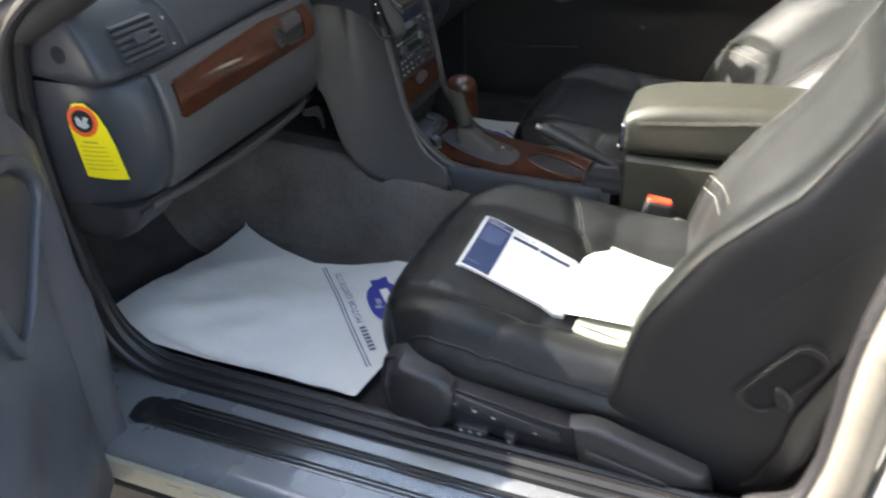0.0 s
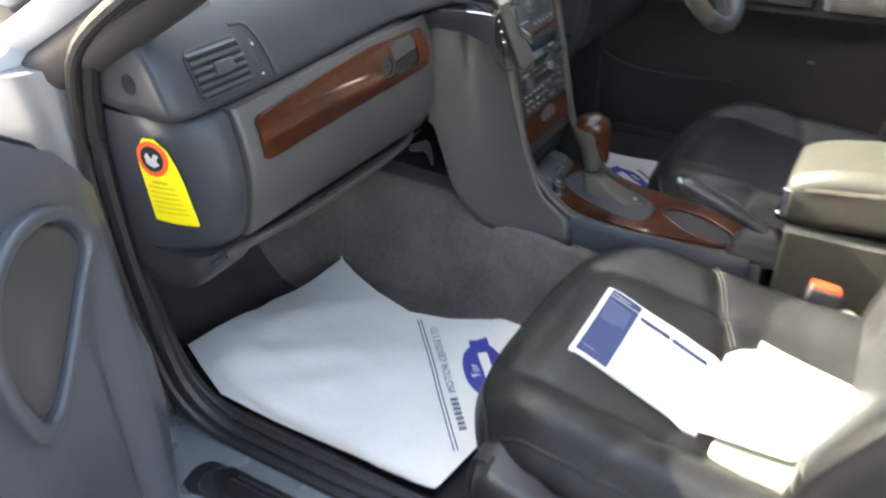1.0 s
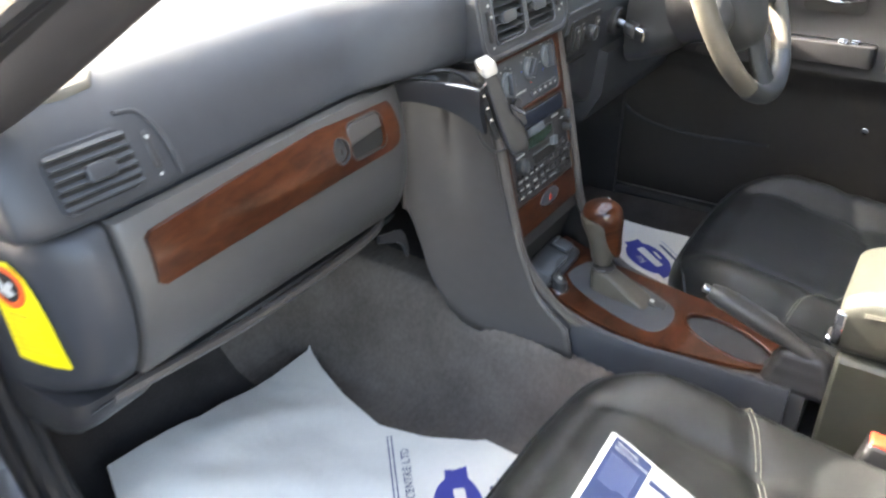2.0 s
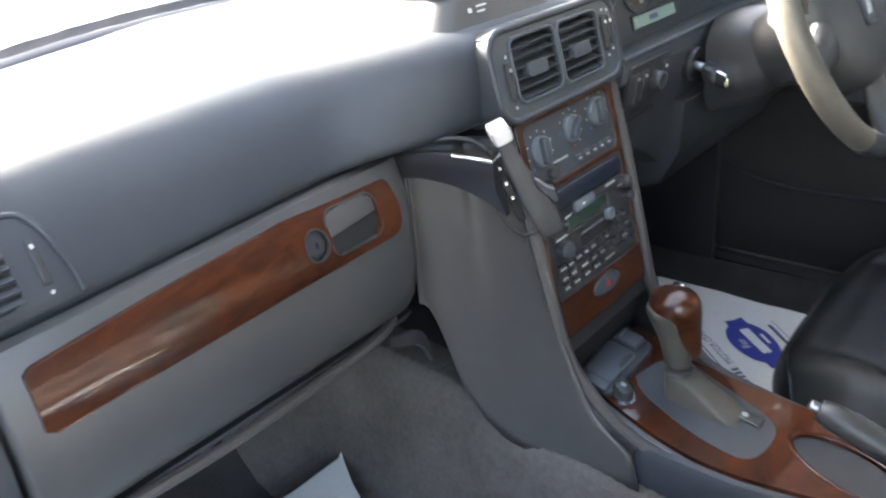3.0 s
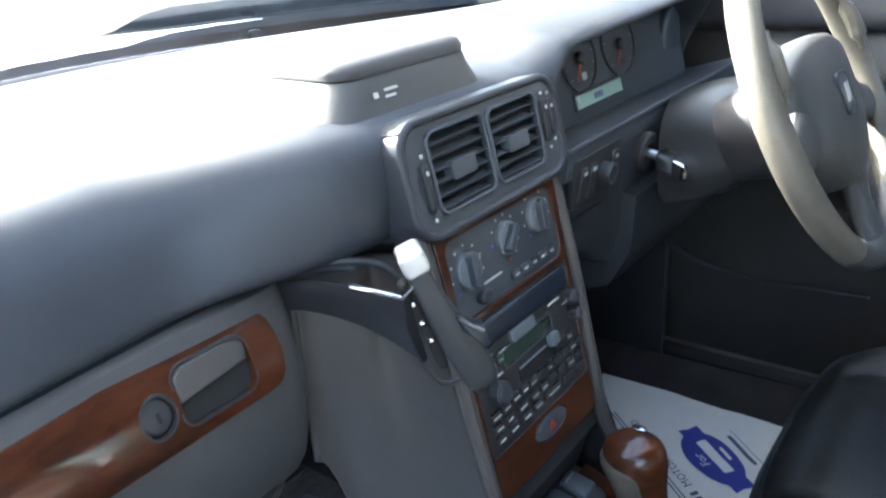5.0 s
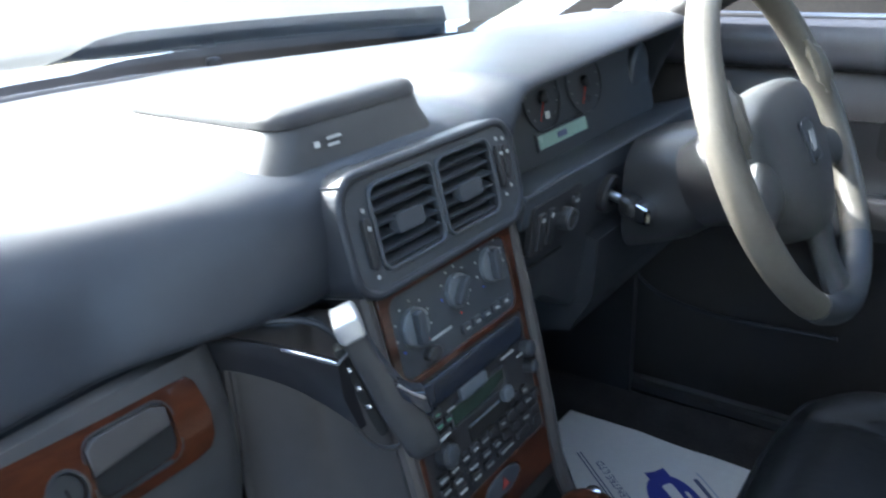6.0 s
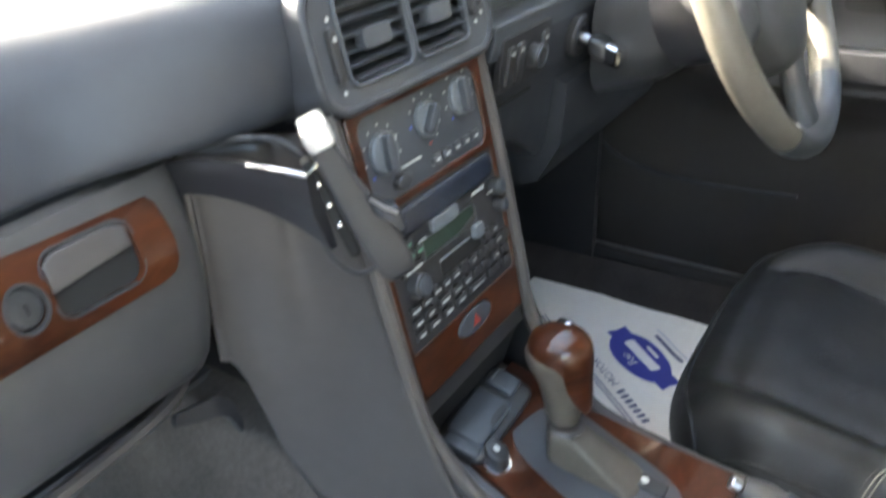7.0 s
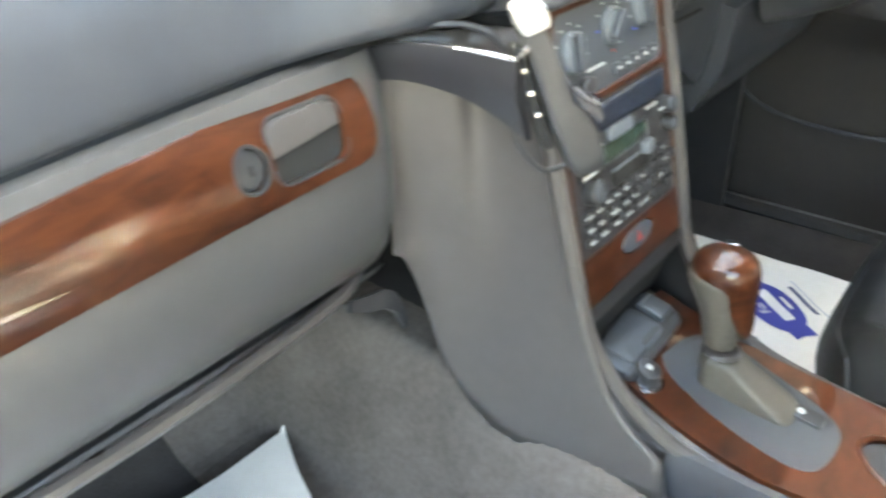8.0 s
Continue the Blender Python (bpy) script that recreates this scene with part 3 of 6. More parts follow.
def pad_profile(x):
    if x < -0.30:
        pr = BASE
    elif x < -0.125:
        pr = mixed(BASE, MID, smooth(-0.30, -0.13, x))
    elif x < 0.12:
        pr = MID
    elif x < 0.165:
        pr = mixed(MID, HOOD, smooth(0.12, 0.165, x))
    elif x < 0.62:
        pr = [(y, z + 0.018 * (x - 0.165) / 0.455 * smooth(0.5, 0.2, y)) for y, z in HOOD]
    else:
        pr = mixed([(y, z + 0.018 * smooth(0.5, 0.2, y)) for y, z in HOOD], BASE, smooth(0.62, 0.69, x))
    rise = 0.014 * smooth(-0.66, -0.20, x) - 0.006 if x < 0 else 0.008
    pr = [(y, z + rise * smooth(0.90, 0.86, z) * smooth(0.3, 0.15, y)) for y, z in pr]
    c = (0.30, 0.905)
    e = 1.0
    d = abs(x) - 0.665
    if d > 0:
        e = math.sqrt(max(0.0, 1 - (d / 0.052) ** 2)) * 0.10 + 0.90
    stretch = (foot_y(x) - 0.215) / 0.395
    return [Vector((x, c[0] + ((y if y < 0.21 else 0.21 + (y - 0.21) * stretch) - c[0]) * e, c[1] + (z - c[1]) * e)) for y, z in pr]


xs = [-0.714, -0.710, -0.703, -0.692, -0.678, -0.66] + span(-0.62, -0.32, 8) + span(-0.30, -0.125, 12) + span(-0.10, 0.10, 5) + span(0.12, 0.165, 7) + span(0.19, 0.61, 12) + span(0.625, 0.68, 6) + [0.692, 0.703, 0.710, 0.714]
part("dash_pad", loft([pad_profile(x) for x in xs]), PAD, dash, "soft grained dark blue-grey dash pad", angle=60, subsurf=1)
part("sun_sensor", dome(oval(0.013, 0.010, 16, 0.255, 0.615), lambda u, v, w: Vector((u, v, 0.983 + w)), 0.020, 0.6), DARK, dash, "small dark sensor bead")
part("pad_gap", box((-0.415, 0.118, 0.853), (0.455, 0.020, 0.016)), PAD, dash, "", bevel=0.003)
# flat black oval painted as the hole's shade
part("end_hole", slab(oval(0.011, 0.012, 20, 0.166, 0.890), lambda u, v, w: Vector((-0.7145 - w, u, v)), 0.002), VOID, dash, "black oval plate for the shaded hole in the pad's end")

# lower dash behind and beside the glovebox
LOW = [(0.30, 0.848), (0.105, 0.848), (0.094, 0.842), (0.088, 0.82), (0.082, 0.79), (0.080, 0.76), (0.084, 0.725), (0.094, 0.695), (0.108, 0.672), (0.130, 0.660), (0.30, 0.655)]


def face_y(z):
    """Front of the glovebox at a height."""
    return interp(z, [(0.66, 0.115), (0.672, 0.102), (0.695, 0.088), (0.725, 0.079), (0.76, 0.075), (0.79, 0.077), (0.82, 0.083), (0.842, 0.089), (0.856, 0.096)])


def low_ring(x, back=0.0, k=0.0):
    return [Vector((x, y + back + (k if y < 0.2 else 0), z)) for y, z in LOW]


rings = [low_ring(-0.708 + 0.056 * (1 - math.cos(a)), 0.0, 0.10 * (1 - math.sin(a))) for a in span(0.0, math.pi / 2, 8)]
rings.append(low_ring(-0.642))
part("dash_end", loft(rings), PAD, dash, "rounded dark end of the lower dashboard", angle=50)
part("lower_dash", loft([low_ring(-0.643, 0.022), low_ring(-0.185, 0.022)]), DARK, dash)
# knee bolster end piece under the dash end
part("lower_end_cap", loft([[Vector((x, 0.205 - 0.092 * k * math.cos(a), 0.664 - 0.072 * k * math.sin(a))) for a in span(0, math.pi, 15)] for x, k in ((-0.708, 0.55), (-0.706, 0.75), (-0.700, 0.90), (-0.690, 0.98), (-0.675, 1.0), (-0.62, 0.98), (-0.56, 0.80), (-0.52, 0.5))]), DARK, dash, "dark rounded closing piece below the dash end", angle=60)
part("under_tray", loft([[Vector((x, y, z)) for y, z in ((0.112, 0.655), (0.125, 0.638), (0.16, 0.632), (0.50, 0.60), (0.50, 0.62), (0.15, 0.655))] for x in span(-0.69, -0.185, 6)]), DARK, dash, "dark tray under the glovebox")
part("tray_lip", tube(curve([(-0.665, 0.118, 0.652), (-0.5, 0.104, 0.648), (-0.35, 0.104, 0.648), (-0.24, 0.110, 0.652), (-0.195, 0.13, 0.66)], 5), 0.007, 8), LOWER, dash)

# left side vent
def vent_face(u, v, w):
    """u along x, v up the pad's slope."""
    z = 0.893 + v * 0.90
    y = interp(z, [(0.85, 0.094), (0.862, 0.098), (0.878, 0.103), (0.897, 0.111), (0.917, 0.122), (0.936, 0.138), (0.952, 0.160)])
    return Vector((-0.622 + u, y - w * 0.88, z + w * 0.45))


def air_vent(name, fn, w, h, n, parent, label, r=0.012, tab=True, skin=None, proud=0.003):
    SATIN_ = skin or SATIN
    v = part(name, plate(rrect(w + 0.007, h + 0.007, r + 0.003), [rrect(w, h, r)], lambda a, b, c: fn(a, b, proud + c), 0.012), SATIN_, parent, label, bevel=0.002)
    # black back sheet paints the shade inside the vent
    part("vent_shade", slab(rrect(w, h, r), lambda a, b, c: fn(a, b, -0.030 + c), 0.004), VOID, v)
    part("vent_wall", plate(rrect(w + 0.003, h + 0.003, r), [rrect(w, h, r)], lambda a, b, c: fn(a, b, -0.004 + c), 0.028), DARK, v)
    for i in range(n):
        b0 = -h / 2 + h * (i + 0.5) / n
        part("slat", loft([[fn(sgn * w / 2, b0 + db, dw) for db, dw in ((-0.0045, -0.001), (-0.0030, 0.0005), (0.0035, -0.017), (0.002, -0.0185))] for sgn in (-1, 1)]), SATIN_, v)
    if tab:
        part("vent_tab", dome(rrect(w * 0.44, h * 0.24, 0.004, 4, 0.0, -h * 0.05), lambda a, b, c: fn(a, b, 0.003 + c), 0.010, 0.1), SATIN_, v)
    return v


def thumb_wheel(fn, u, v, h, parent):
    t = part("vent_wheel", dome(rrect(0.008, h, 0.0038, 4, u, v), lambda a, b, c: fn(a, b, 0.005 + c), 0.012, 0.4), DARK, parent, "dark thumb wheel")
    part("wheel_mark", dome(rrect(0.003, 0.004, 0.0014, 3, u, v + h * 0.30), lambda a, b, c: fn(a, b, 0.0065 + c), 0.002, 0.2), MARK, t)
    for sgn in (-1, 1):
        part("wheel_legend", slab(oval(0.0018, 0.0018, 10, u, v + sgn * (h / 2 + 0.006)), lambda a, b, c: fn(a, b, 0.0034 + c), 0.001), MARK, t)


sv = part("side_vent", plate(rrect(0.087, 0.062, 0.014, 5, -0.006, 0), [rrect(0.082, 0.057, 0.012, 5, -0.006, 0)], lambda a, b, c: vent_face(a, b, 0.0028 + c), 0.004), PAD, dash, "dark slatted side air vent")
# black sheet on the pad paints the shade between the slats
part("vent_shade", plate(rrect(0.083, 0.058, 0.012, 5, -0.006, 0), [], lambda a, b, c: vent_face(a, b, 0.0016 + c), 0.0012, [("v", q) for q in span(-0.02, 0.02, 5)]), VOID, sv, "black sheet for the shade in the vent opening")
for i in range(6):
    b0 = -0.0235 + 0.0094 * i
    part("slat", loft([[vent_face(u, b0 + db, dw) for db, dw in ((-0.0030, 0.0018), (-0.0030, 0.0050), (-0.0016, 0.0058), (0.0026, 0.0024), (0.0026, 0.0018))] for u in (-0.0465, 0.0345)]), PAD, sv)
part("vent_tab", dome(rrect(0.030, 0.017, 0.004, 4, -0.002, -0.001), lambda a, b, c: vent_face(a, b, 0.0085 + c), 0.006, 0.2), PAD, sv)
part("vent_ridge", tube(curve([vent_face(a, b, 0.0012 + 0.055 * max(0.0, b)) for a, b in ((0.036, 0.040), (0.058, 0.036), (0.069, 0.018), (0.075, -0.010), (0.077, -0.034))], 5), 0.0028, 8), PAD, sv)
thumb_wheel(lambda a, b, c: vent_face(a, b, c - 0.003), 0.056, 0.0, 0.040, sv)

# loudspeaker grille let into the pad's top, sun put into its paler tone
part("tweeter_grille", dome([(-0.705, 0.165), (-0.68, 0.151), (-0.62, 0.147), (-0.588, 0.150), (-0.574, 0.165), (-0.568, 0.22), (-0.575, 0.30), (-0.60, 0.34), (-0.69, 0.30)], lambda u, v, w: Vector((u, v, interp(v, [(0.13, 0.937), (0.152, 0.9575), (0.185, 0.968), (0.26, 0.9725), (0.36, 0.9745)]) + w + 0.0025)), 0.008, 0.05), material("grey grille cloth, sunlit tone", (0.075, 0.073, 0.063), 0.6, 0, 0.12, 30, grain=0.4, grain_scale=900), dash, "grey loudspeaker grille on the dash top, tone paled for sun")

# ---- glovebox ----
glove = thing("glovebox", (-0.415, 0.12, 0.67), "closed grey glovebox with walnut trim strip", "glovebox")
gx0, gx1 = -0.636, -0.196
zs = [0.671, 0.680, 0.695, 0.712, 0.73, 0.75, 0.77, 0.79, 0.81, 0.83, 0.845, 0.851]


def lid_rise(x):
    """The lid's top edge climbs towards the console."""
    return 0.013 * smooth(-0.66, -0.22, x) - 0.005


ring = [(face_y(z) - 0.003, z) for z in zs]
ring = [(ring[0][0] + 0.012, ring[0][1] - 0.003)] + ring + [(ring[-1][0] + 0.012, ring[-1][1] + 0.002)] + [(face_y(z) + 0.018, z) for z in reversed(zs[1:-1])]
part("lid", loft([[Vector((x, y + k, z + lid_rise(x) * smooth(0.77, 0.85, z))) for y, z in ring] for x, k in ((gx0, 0.006), (gx0 + 0.002, 0.002), (gx0 + 0.006, 0.0), (-0.56, 0), (-0.48, 0), (-0.42, 0), (-0.35, 0), (-0.29, 0), (gx1 - 0.02, 0), (gx1 - 0.006, 0.002), (gx1, 0.008))]), LID, glove, "grey moulded glovebox lid", angle=45)


def on_lid(x, z, w=0.0):
    bulge = 0.0048 * math.sin(max(0, min(1, (z - 0.777) / 0.073)) * math.pi)
    q = z - 0.81
    return Vector((x, 0.0806 + 0.2189 * q + 2.2362 * q * q - 0.0050 - bulge - w, z))


wood_out = [(-0.613, 0.826), (-0.606, 0.8305), (-0.50, 0.8395), (-0.36, 0.8490), (-0.248, 0.8530), (-0.232, 0.850), (-0.2245, 0.840), (-0.2215, 0.815), (-0.223, 0.797), (-0.228, 0.7885), (-0.240, 0.7855), (-0.36, 0.7830), (-0.606, 0.7745), (-0.6135, 0.780)]
latch_hole = rrect(0.066, 0.046, 0.013, 5, -0.284, 0.8185)
lock_hole = oval(0.0135, 0.0155, 20, -0.335, 0.8155)
cuts = [("v", q) for q in span(0.777, 0.850, 26)] + [("u", q) for q in span(-0.60, -0.228, 24)]
part("wood_trim", plate(wood_out, [latch_hole, lock_hole], on_lid, 0.006, cuts), WOOD, glove, "glossy walnut burl strip with latch opening", angle=60, bevel=0.0012)
lz = lambda u, v, w: Vector((u, face_y(v) - 0.004 - w, v))
# the lid is not cut: a black plate paints the pocket's shade
part("pocket_shade", slab(rrect(0.066, 0.044, 0.011, 5, -0.284, 0.8185), lambda u, v, w: lz(u, v, w + 0.0005), 0.001), VOID, glove, "black plate for the shade in the latch pocket")
part("latch_paddle", dome([(-0.315, 0.815), (-0.252, 0.821), (-0.252, 0.834), (-0.262, 0.839), (-0.306, 0.839), (-0.315, 0.834)], lambda u, v, w: lz(u, v, w + 0.0035), 0.003, 0.1), LOWER, glove, "grey latch paddle")
part("latch_rim", plate(rrect(0.070, 0.048, 0.013, 5, -0.284, 0.8185), [rrect(0.067, 0.045, 0.0115, 5, -0.284, 0.8185)], lambda u, v, w: on_lid(u, v, w + 0.0003), 0.004), BUTTON, glove)
part("lock_rim", plate(oval(0.0148, 0.0168, 24, -0.335, 0.8155), [oval(0.0128, 0.0148, 24, -0.335, 0.8155)], lambda u, v, w: on_lid(u, v, w + 0.0004), 0.004), BUTTON, glove)
lk = part("lock", dome(oval(0.0120, 0.0135, 24, -0.335, 0.8155), lambda u, v, w: on_lid(u, v, w - 0.003), 0.006, 0.15), BUTTON, glove, "round metal lock")
part("keyhole", slab(rrect(0.0022, 0.007, 0.0008, 2, -0.335, 0.8155), lambda u, v, w: on_lid(u, v, w - 0.0004), 0.001), VOID, lk)

# yellow warning tag on the dash end
tag = thing("warning_tag", (-0.70, 0.14, 0.71), "yellow airbag warning tag with red ring", "warning label")


def on_end(u, v, w):
    """u backwards along the dash end, v up."""
    y = 0.178 - u
    y0 = interp(v, [(0.695, 0.094), (0.725, 0.084), (0.76, 0.080), (0.79, 0.082), (0.82, 0.088), (0.842, 0.094)])
    k = max(0.0, min(0.97, 1 - (y - y0) / 0.10))
    return Vector((-0.7105 - w + 0.056 * (1 - math.sqrt(max(0.0, 1 - k * k))), y, v))


tcuts = [("u", 0.01 * i) for i in range(1, 8)]
part("card", plate([(-0.004, 0.79), (0.0, 0.81), (0.010, 0.823), (0.026, 0.824), (0.041, 0.810), (0.050, 0.790), (0.0565, 0.765), (0.060, 0.735), (0.061, 0.710), (0.004, 0.714)], [], lambda u, v, w: on_end(u, v, 0.0022 + w), 0.001, tcuts), YELLOW, tag, "yellow card")
part("ring", plate(oval(0.0225, 0.0225, 28, 0.0195, 0.7985), [oval(0.0165, 0.0165, 28, 0.0195, 0.7985)], lambda u, v, w: on_end(u, v, 0.0032 + w), 0.0008, tcuts), ORANGE, tag, "orange-red ring")
part("disc", plate(oval(0.0163, 0.0163, 28, 0.0195, 0.7985), [], lambda u, v, w: on_end(u, v, 0.003 + w), 0.0008, tcuts), VOID, tag, "black disc")
part("pictogram", plate([(0.012, 0.792), (0.022, 0.788), (0.030, 0.792), (0.026, 0.797), (0.030, 0.803), (0.024, 0.806), (0.020, 0.798), (0.014, 0.806), (0.010, 0.802)], [], lambda u, v, w: on_end(u, v, 0.0038 + w), 0.0006, tcuts), MARK, tag)
for i in range(7):
    part("print_line", plate(rrect((0.036 + 0.0016 * i) if i else 0.022, 0.0014 if i else 0.003, 0.0005, 1, 0.024 + 0.0012 * i, 0.768 - 0.0068 * i), [], lambda u, v, w: on_end(u, v, 0.0028 + w), 0.0005, tcuts), material("brown print", (0.46, 0.37, 0.012), 0.6) if i == 0 else bpy.data.materials["brown print"], tag)

# ---- centre stack ----
SD, SN = Vector((0, -0.213, -0.977)), Vector((0, -0.977, 0.213))
SO = Vector((0, 0.010, 0.875))


def sf(u, v, w=0.0):
    """Stack face: u right, v down from the top of the climate panel, w out."""
    return SO + Vector((u, 0, 0)) + SD * v + SN * w


stack = thing("centre_stack", (0, 0.03, 0.55), "centre stack with walnut panels, climate controls and radio", "centre console")

# console flank: a hollow sweep from the glovebox to the stack's edge, ending in a curved lower rim
def flank_low(y):
    return interp(y, [(-0.16, 0.452), (-0.08, 0.450), (0.0, 0.452), (0.03, 0.465), (0.06, 0.492), (0.08, 0.545), (0.092, 0.615), (0.10, 0.668), (0.15, 0.672), (0.36, 0.68)])


def rear_edge(z):
    return interp(z, [(0.45, -0.150), (0.50, -0.140), (0.515, -0.115), (0.54, -0.088), (0.60, -0.062), (0.66, -0.040), (0.75, -0.014), (0.87, 0.010)])


def flank(s, q):
    th = s * math.pi / 2
    yf = 0.100
    if s < 0:
        y = yf - s * 0.24
        x = -0.184
        z = flank_low(y) + (0.70 - flank_low(y)) * q
        return Vector((x + 0.030 * smooth(0.100, 0.115, y) + 0.01 * smooth(0.1, 0.3, y), y, z))
    zt = 0.862
    z = zt
    y = yf
    for _ in range(3):
        low = flank_low(y)
        z = low + (zt - low) * q
        ye = rear_edge(z)
        y = yf - (yf - ye) * (1 - math.cos(th)) ** 0.85
    x = -0.184 + 0.076 * math.sin(th) ** 0.8
    y -= 0.017 * math.exp(-((s - 0.33) / 0.16) ** 2) * smooth(0.20, 0.70, q)
    return Vector((x, y, z))


bm = grid(flank, span(0, 1, 26), span(0, 1, 26))
part("flank", bm, LOWER, stack, "grey concave flank panel", angle=70).modifiers.new("solid", "SOLIDIFY").thickness = 0.004
# dark plastic colour put in for the shade behind the flank
part("flank_return", grid(flank, span(-1.0, 0.0, 9), span(0, 0.92, 14)), DARK, stack, "tunnel side behind the flank, darkened for shade", angle=70)
bm = grid(lambda s, q: Vector((-(flank(s, q).x), *flank(s, q)[1:])), span(0, 1, 16), span(0, 1, 14))
part("flank", bm, DARK, stack, "", angle=70)
part("flank_lip", tube([flank(0.0, q) + Vector((-0.001, -0.002, 0)) for q in span(0.42, 0.97, 16)], 0.0045, 8), LOWER, stack)
tab_rail = curve([(-0.236, 0.104, 0.646), (-0.214, 0.101, 0.642), (-0.198, 0.098, 0.640), (-0.184, 0.098, 0.625), (-0.176, 0.098, 0.596)], 5)
part("flank_tab", loft([[p + Vector((0, dy, 0)) + Vector((-0.35, 0, -0.94)) * dn for dy, dn in ((-0.002, 0.0), (-0.004, 0.010 + 0.008 * math.sin(math.pi * i / (len(tab_rail) - 1))), (0.002, 0.012 + 0.008 * math.sin(math.pi * i / (len(tab_rail) - 1))), (0.004, 0.002))] for i, p in enumerate(tab_rail)]), DARK, stack, "bent dark tab below the glovebox end", angle=60)
# edge rails of the stack
for s in (-1, 1):
    rail = curve([sf(s * 0.109, -0.005, -0.004), sf(s * 0.1085, 0.10, 0.0), sf(s * 0.106, 0.20, 0.001), sf(s * 0.102, 0.285, 0.004), (s * 0.100 + 0.004, -0.088, 0.545), (s * 0.097 + 0.008, -0.115, 0.516), (s * 0.094 + 0.012, -0.15, 0.494), (s * 0.090 + 0.022, -0.22, 0.474), (s * 0.075 + 0.045, -0.36, 0.452)], 6)
    part("edge_rail", tube(rail, 0.0085, 10), LOWER, stack, "grey rounded edge rail")
part("stack_core", loft([[sf(u, v, w) for u, w in ((-0.108, -0.002), (0.108, -0.002), (0.108, -0.09), (-0.108, -0.09))] for v in (-0.012, 0.285)]), DARK, stack)

# walnut fascia with openings for climate panel and radio
WT = lambda u, v, w: sf(u, v, 0.003 + w)
part("wood_fascia", plate([(-0.101, 0.004), (-0.094, 0.0), (0.094, 0.0), (0.101, 0.004), (0.099, 0.09), (0.097, 0.20), (0.092, 0.264), (-0.092, 0.264), (-0.097, 0.20), (-0.099, 0.09)], [rrect(0.178, 0.074, 0.012, 5, 0, 0.0455), rrect(0.182, 0.128, 0.004, 3, 0, 0.1535), oval(0.031, 0.0125, 28, 0.006, 0.2345, 0.0)], WT, 0.006), WOOD, stack, "glossy walnut burl fascia", bevel=0.0012, angle=50)

# climate panel
clim = part("climate_panel", slab(rrect(0.178, 0.074, 0.012, 5, 0, 0.0455), lambda u, v, w: sf(u, v, 0.0005 + w), 0.006), SATIN, stack, "blue-grey climate control panel")


def knob(u, v, r, turn, parent, ticks=True):
    k = part("knob", dome(oval(r, r, 28, u, v), lambda a, b, c: sf(a, b, 0.0055 + c), 0.006, 0.14), KNOB, parent, "round control knob", angle=40)
    c, s = math.cos(turn), math.sin(turn)
    grip = [(u + a * c - b * s, v + a * s + b * c) for a, b in rrect(r * 0.56, r * 1.80, r * 0.25, 4)]
    part("knob_grip", dome(grip, lambda a, b, c2: sf(a, b, 0.0125 + c2), 0.010, 0.2), SATIN, k)
    if ticks:
        for i in range(9):
            a = turn + math.pi * (0.75 + 1.5 * i / 8) * 1.0
            part("tick", slab(oval(0.0012, 0.0012, 8, u + math.cos(a) * (r + 0.006), v + math.sin(a) * (r + 0.006)), lambda p, q, c2: sf(p, q, 0.0010 + c2), 0.0006), MARK if i not in (0, 8) else (BLUE_DOT if i == 0 else RED), clim)
    arc = [(u + math.cos(a) * q, v + math.sin(a) * q) for q, rng in ((r * 0.98, span(-1.9, -0.4, 8)), (r * 0.84, span(-0.4, -1.9, 8))) for a in rng]
    part("knob_arc", slab(arc, lambda p, q, c2: sf(p, q, 0.0062 + c2), 0.001), STEEL, k)
    return k


knob(-0.063, 0.042, 0.0175, 0.05, clim)
knob(0.002, 0.034, 0.0160, 0.75, clim)
knob(0.060, 0.030, 0.0175, 0.0, clim)
for i in range(5):
    b = part("climate_button", dome(rrect(0.0135, 0.009, 0.002, 3, 0.004 + 0.0165 * i, 0.0715), lambda u, v, w: sf(u, v, 0.004 + w), 0.004, 0.15), SATIN, clim)
    part("legend", slab(rrect(0.006, 0.0022, 0.0005, 2, 0.004 + 0.0165 * i, 0.0715), lambda u, v, w: sf(u, v, 0.0046 + w), 0.0006), MARK, b)
sl = part("slide_knob", dome(oval(0.010, 0.007, 18, -0.050, 0.0715), lambda u, v, w: sf(u, v, 0.008 + w), 0.008, 0.3), BUTTON, clim)
part("legend", slab(rrect(0.030, 0.0022, 0.0005, 2, -0.030, 0.062), lambda u, v, w: sf(u, v, 0.0012 + w), 0.0006), MARK, clim)

# radio
radio = part("radio", slab(rrect(0.182, 0.128, 0.004, 3, 0, 0.1535), lambda u, v, w: sf(u, v, 0.002 + w), 0.006), DARK, stack, "black car radio with cassette slot and many buttons")
RW = lambda d: (lambda u, v, w: sf(u, v, 0.002 + d + w))
part("hood", dome(rrect(0.168, 0.024, 0.009, 4, 0.004, 0.1045), RW(0.004), 0.008, 0.25), NAVY_GLOSS, radio, "glossy blue-black hood over the display")
part("display_cover", dome(rrect(0.043, 0.0125, 0.004, 4, -0.008, 0.1225), RW(0.0050), 0.005, 0.2), KNOB, radio, "grey rounded display cover")
part("display", slab([(-0.044, 0.1300), (0.040, 0.1300), (0.040, 0.1385), (0.010, 0.1455), (-0.044, 0.1455)], RW(0.0012), 0.002), LCD_DARK, radio, "dark green display")
part("display_frame", plate(rrect(0.094, 0.0215, 0.003, 3, -0.002, 0.1378), [rrect(0.087, 0.0170, 0.002, 3, -0.002, 0.1378)], RW(0.0026), 0.004), BUTTON, radio, "", bevel=0.0008)
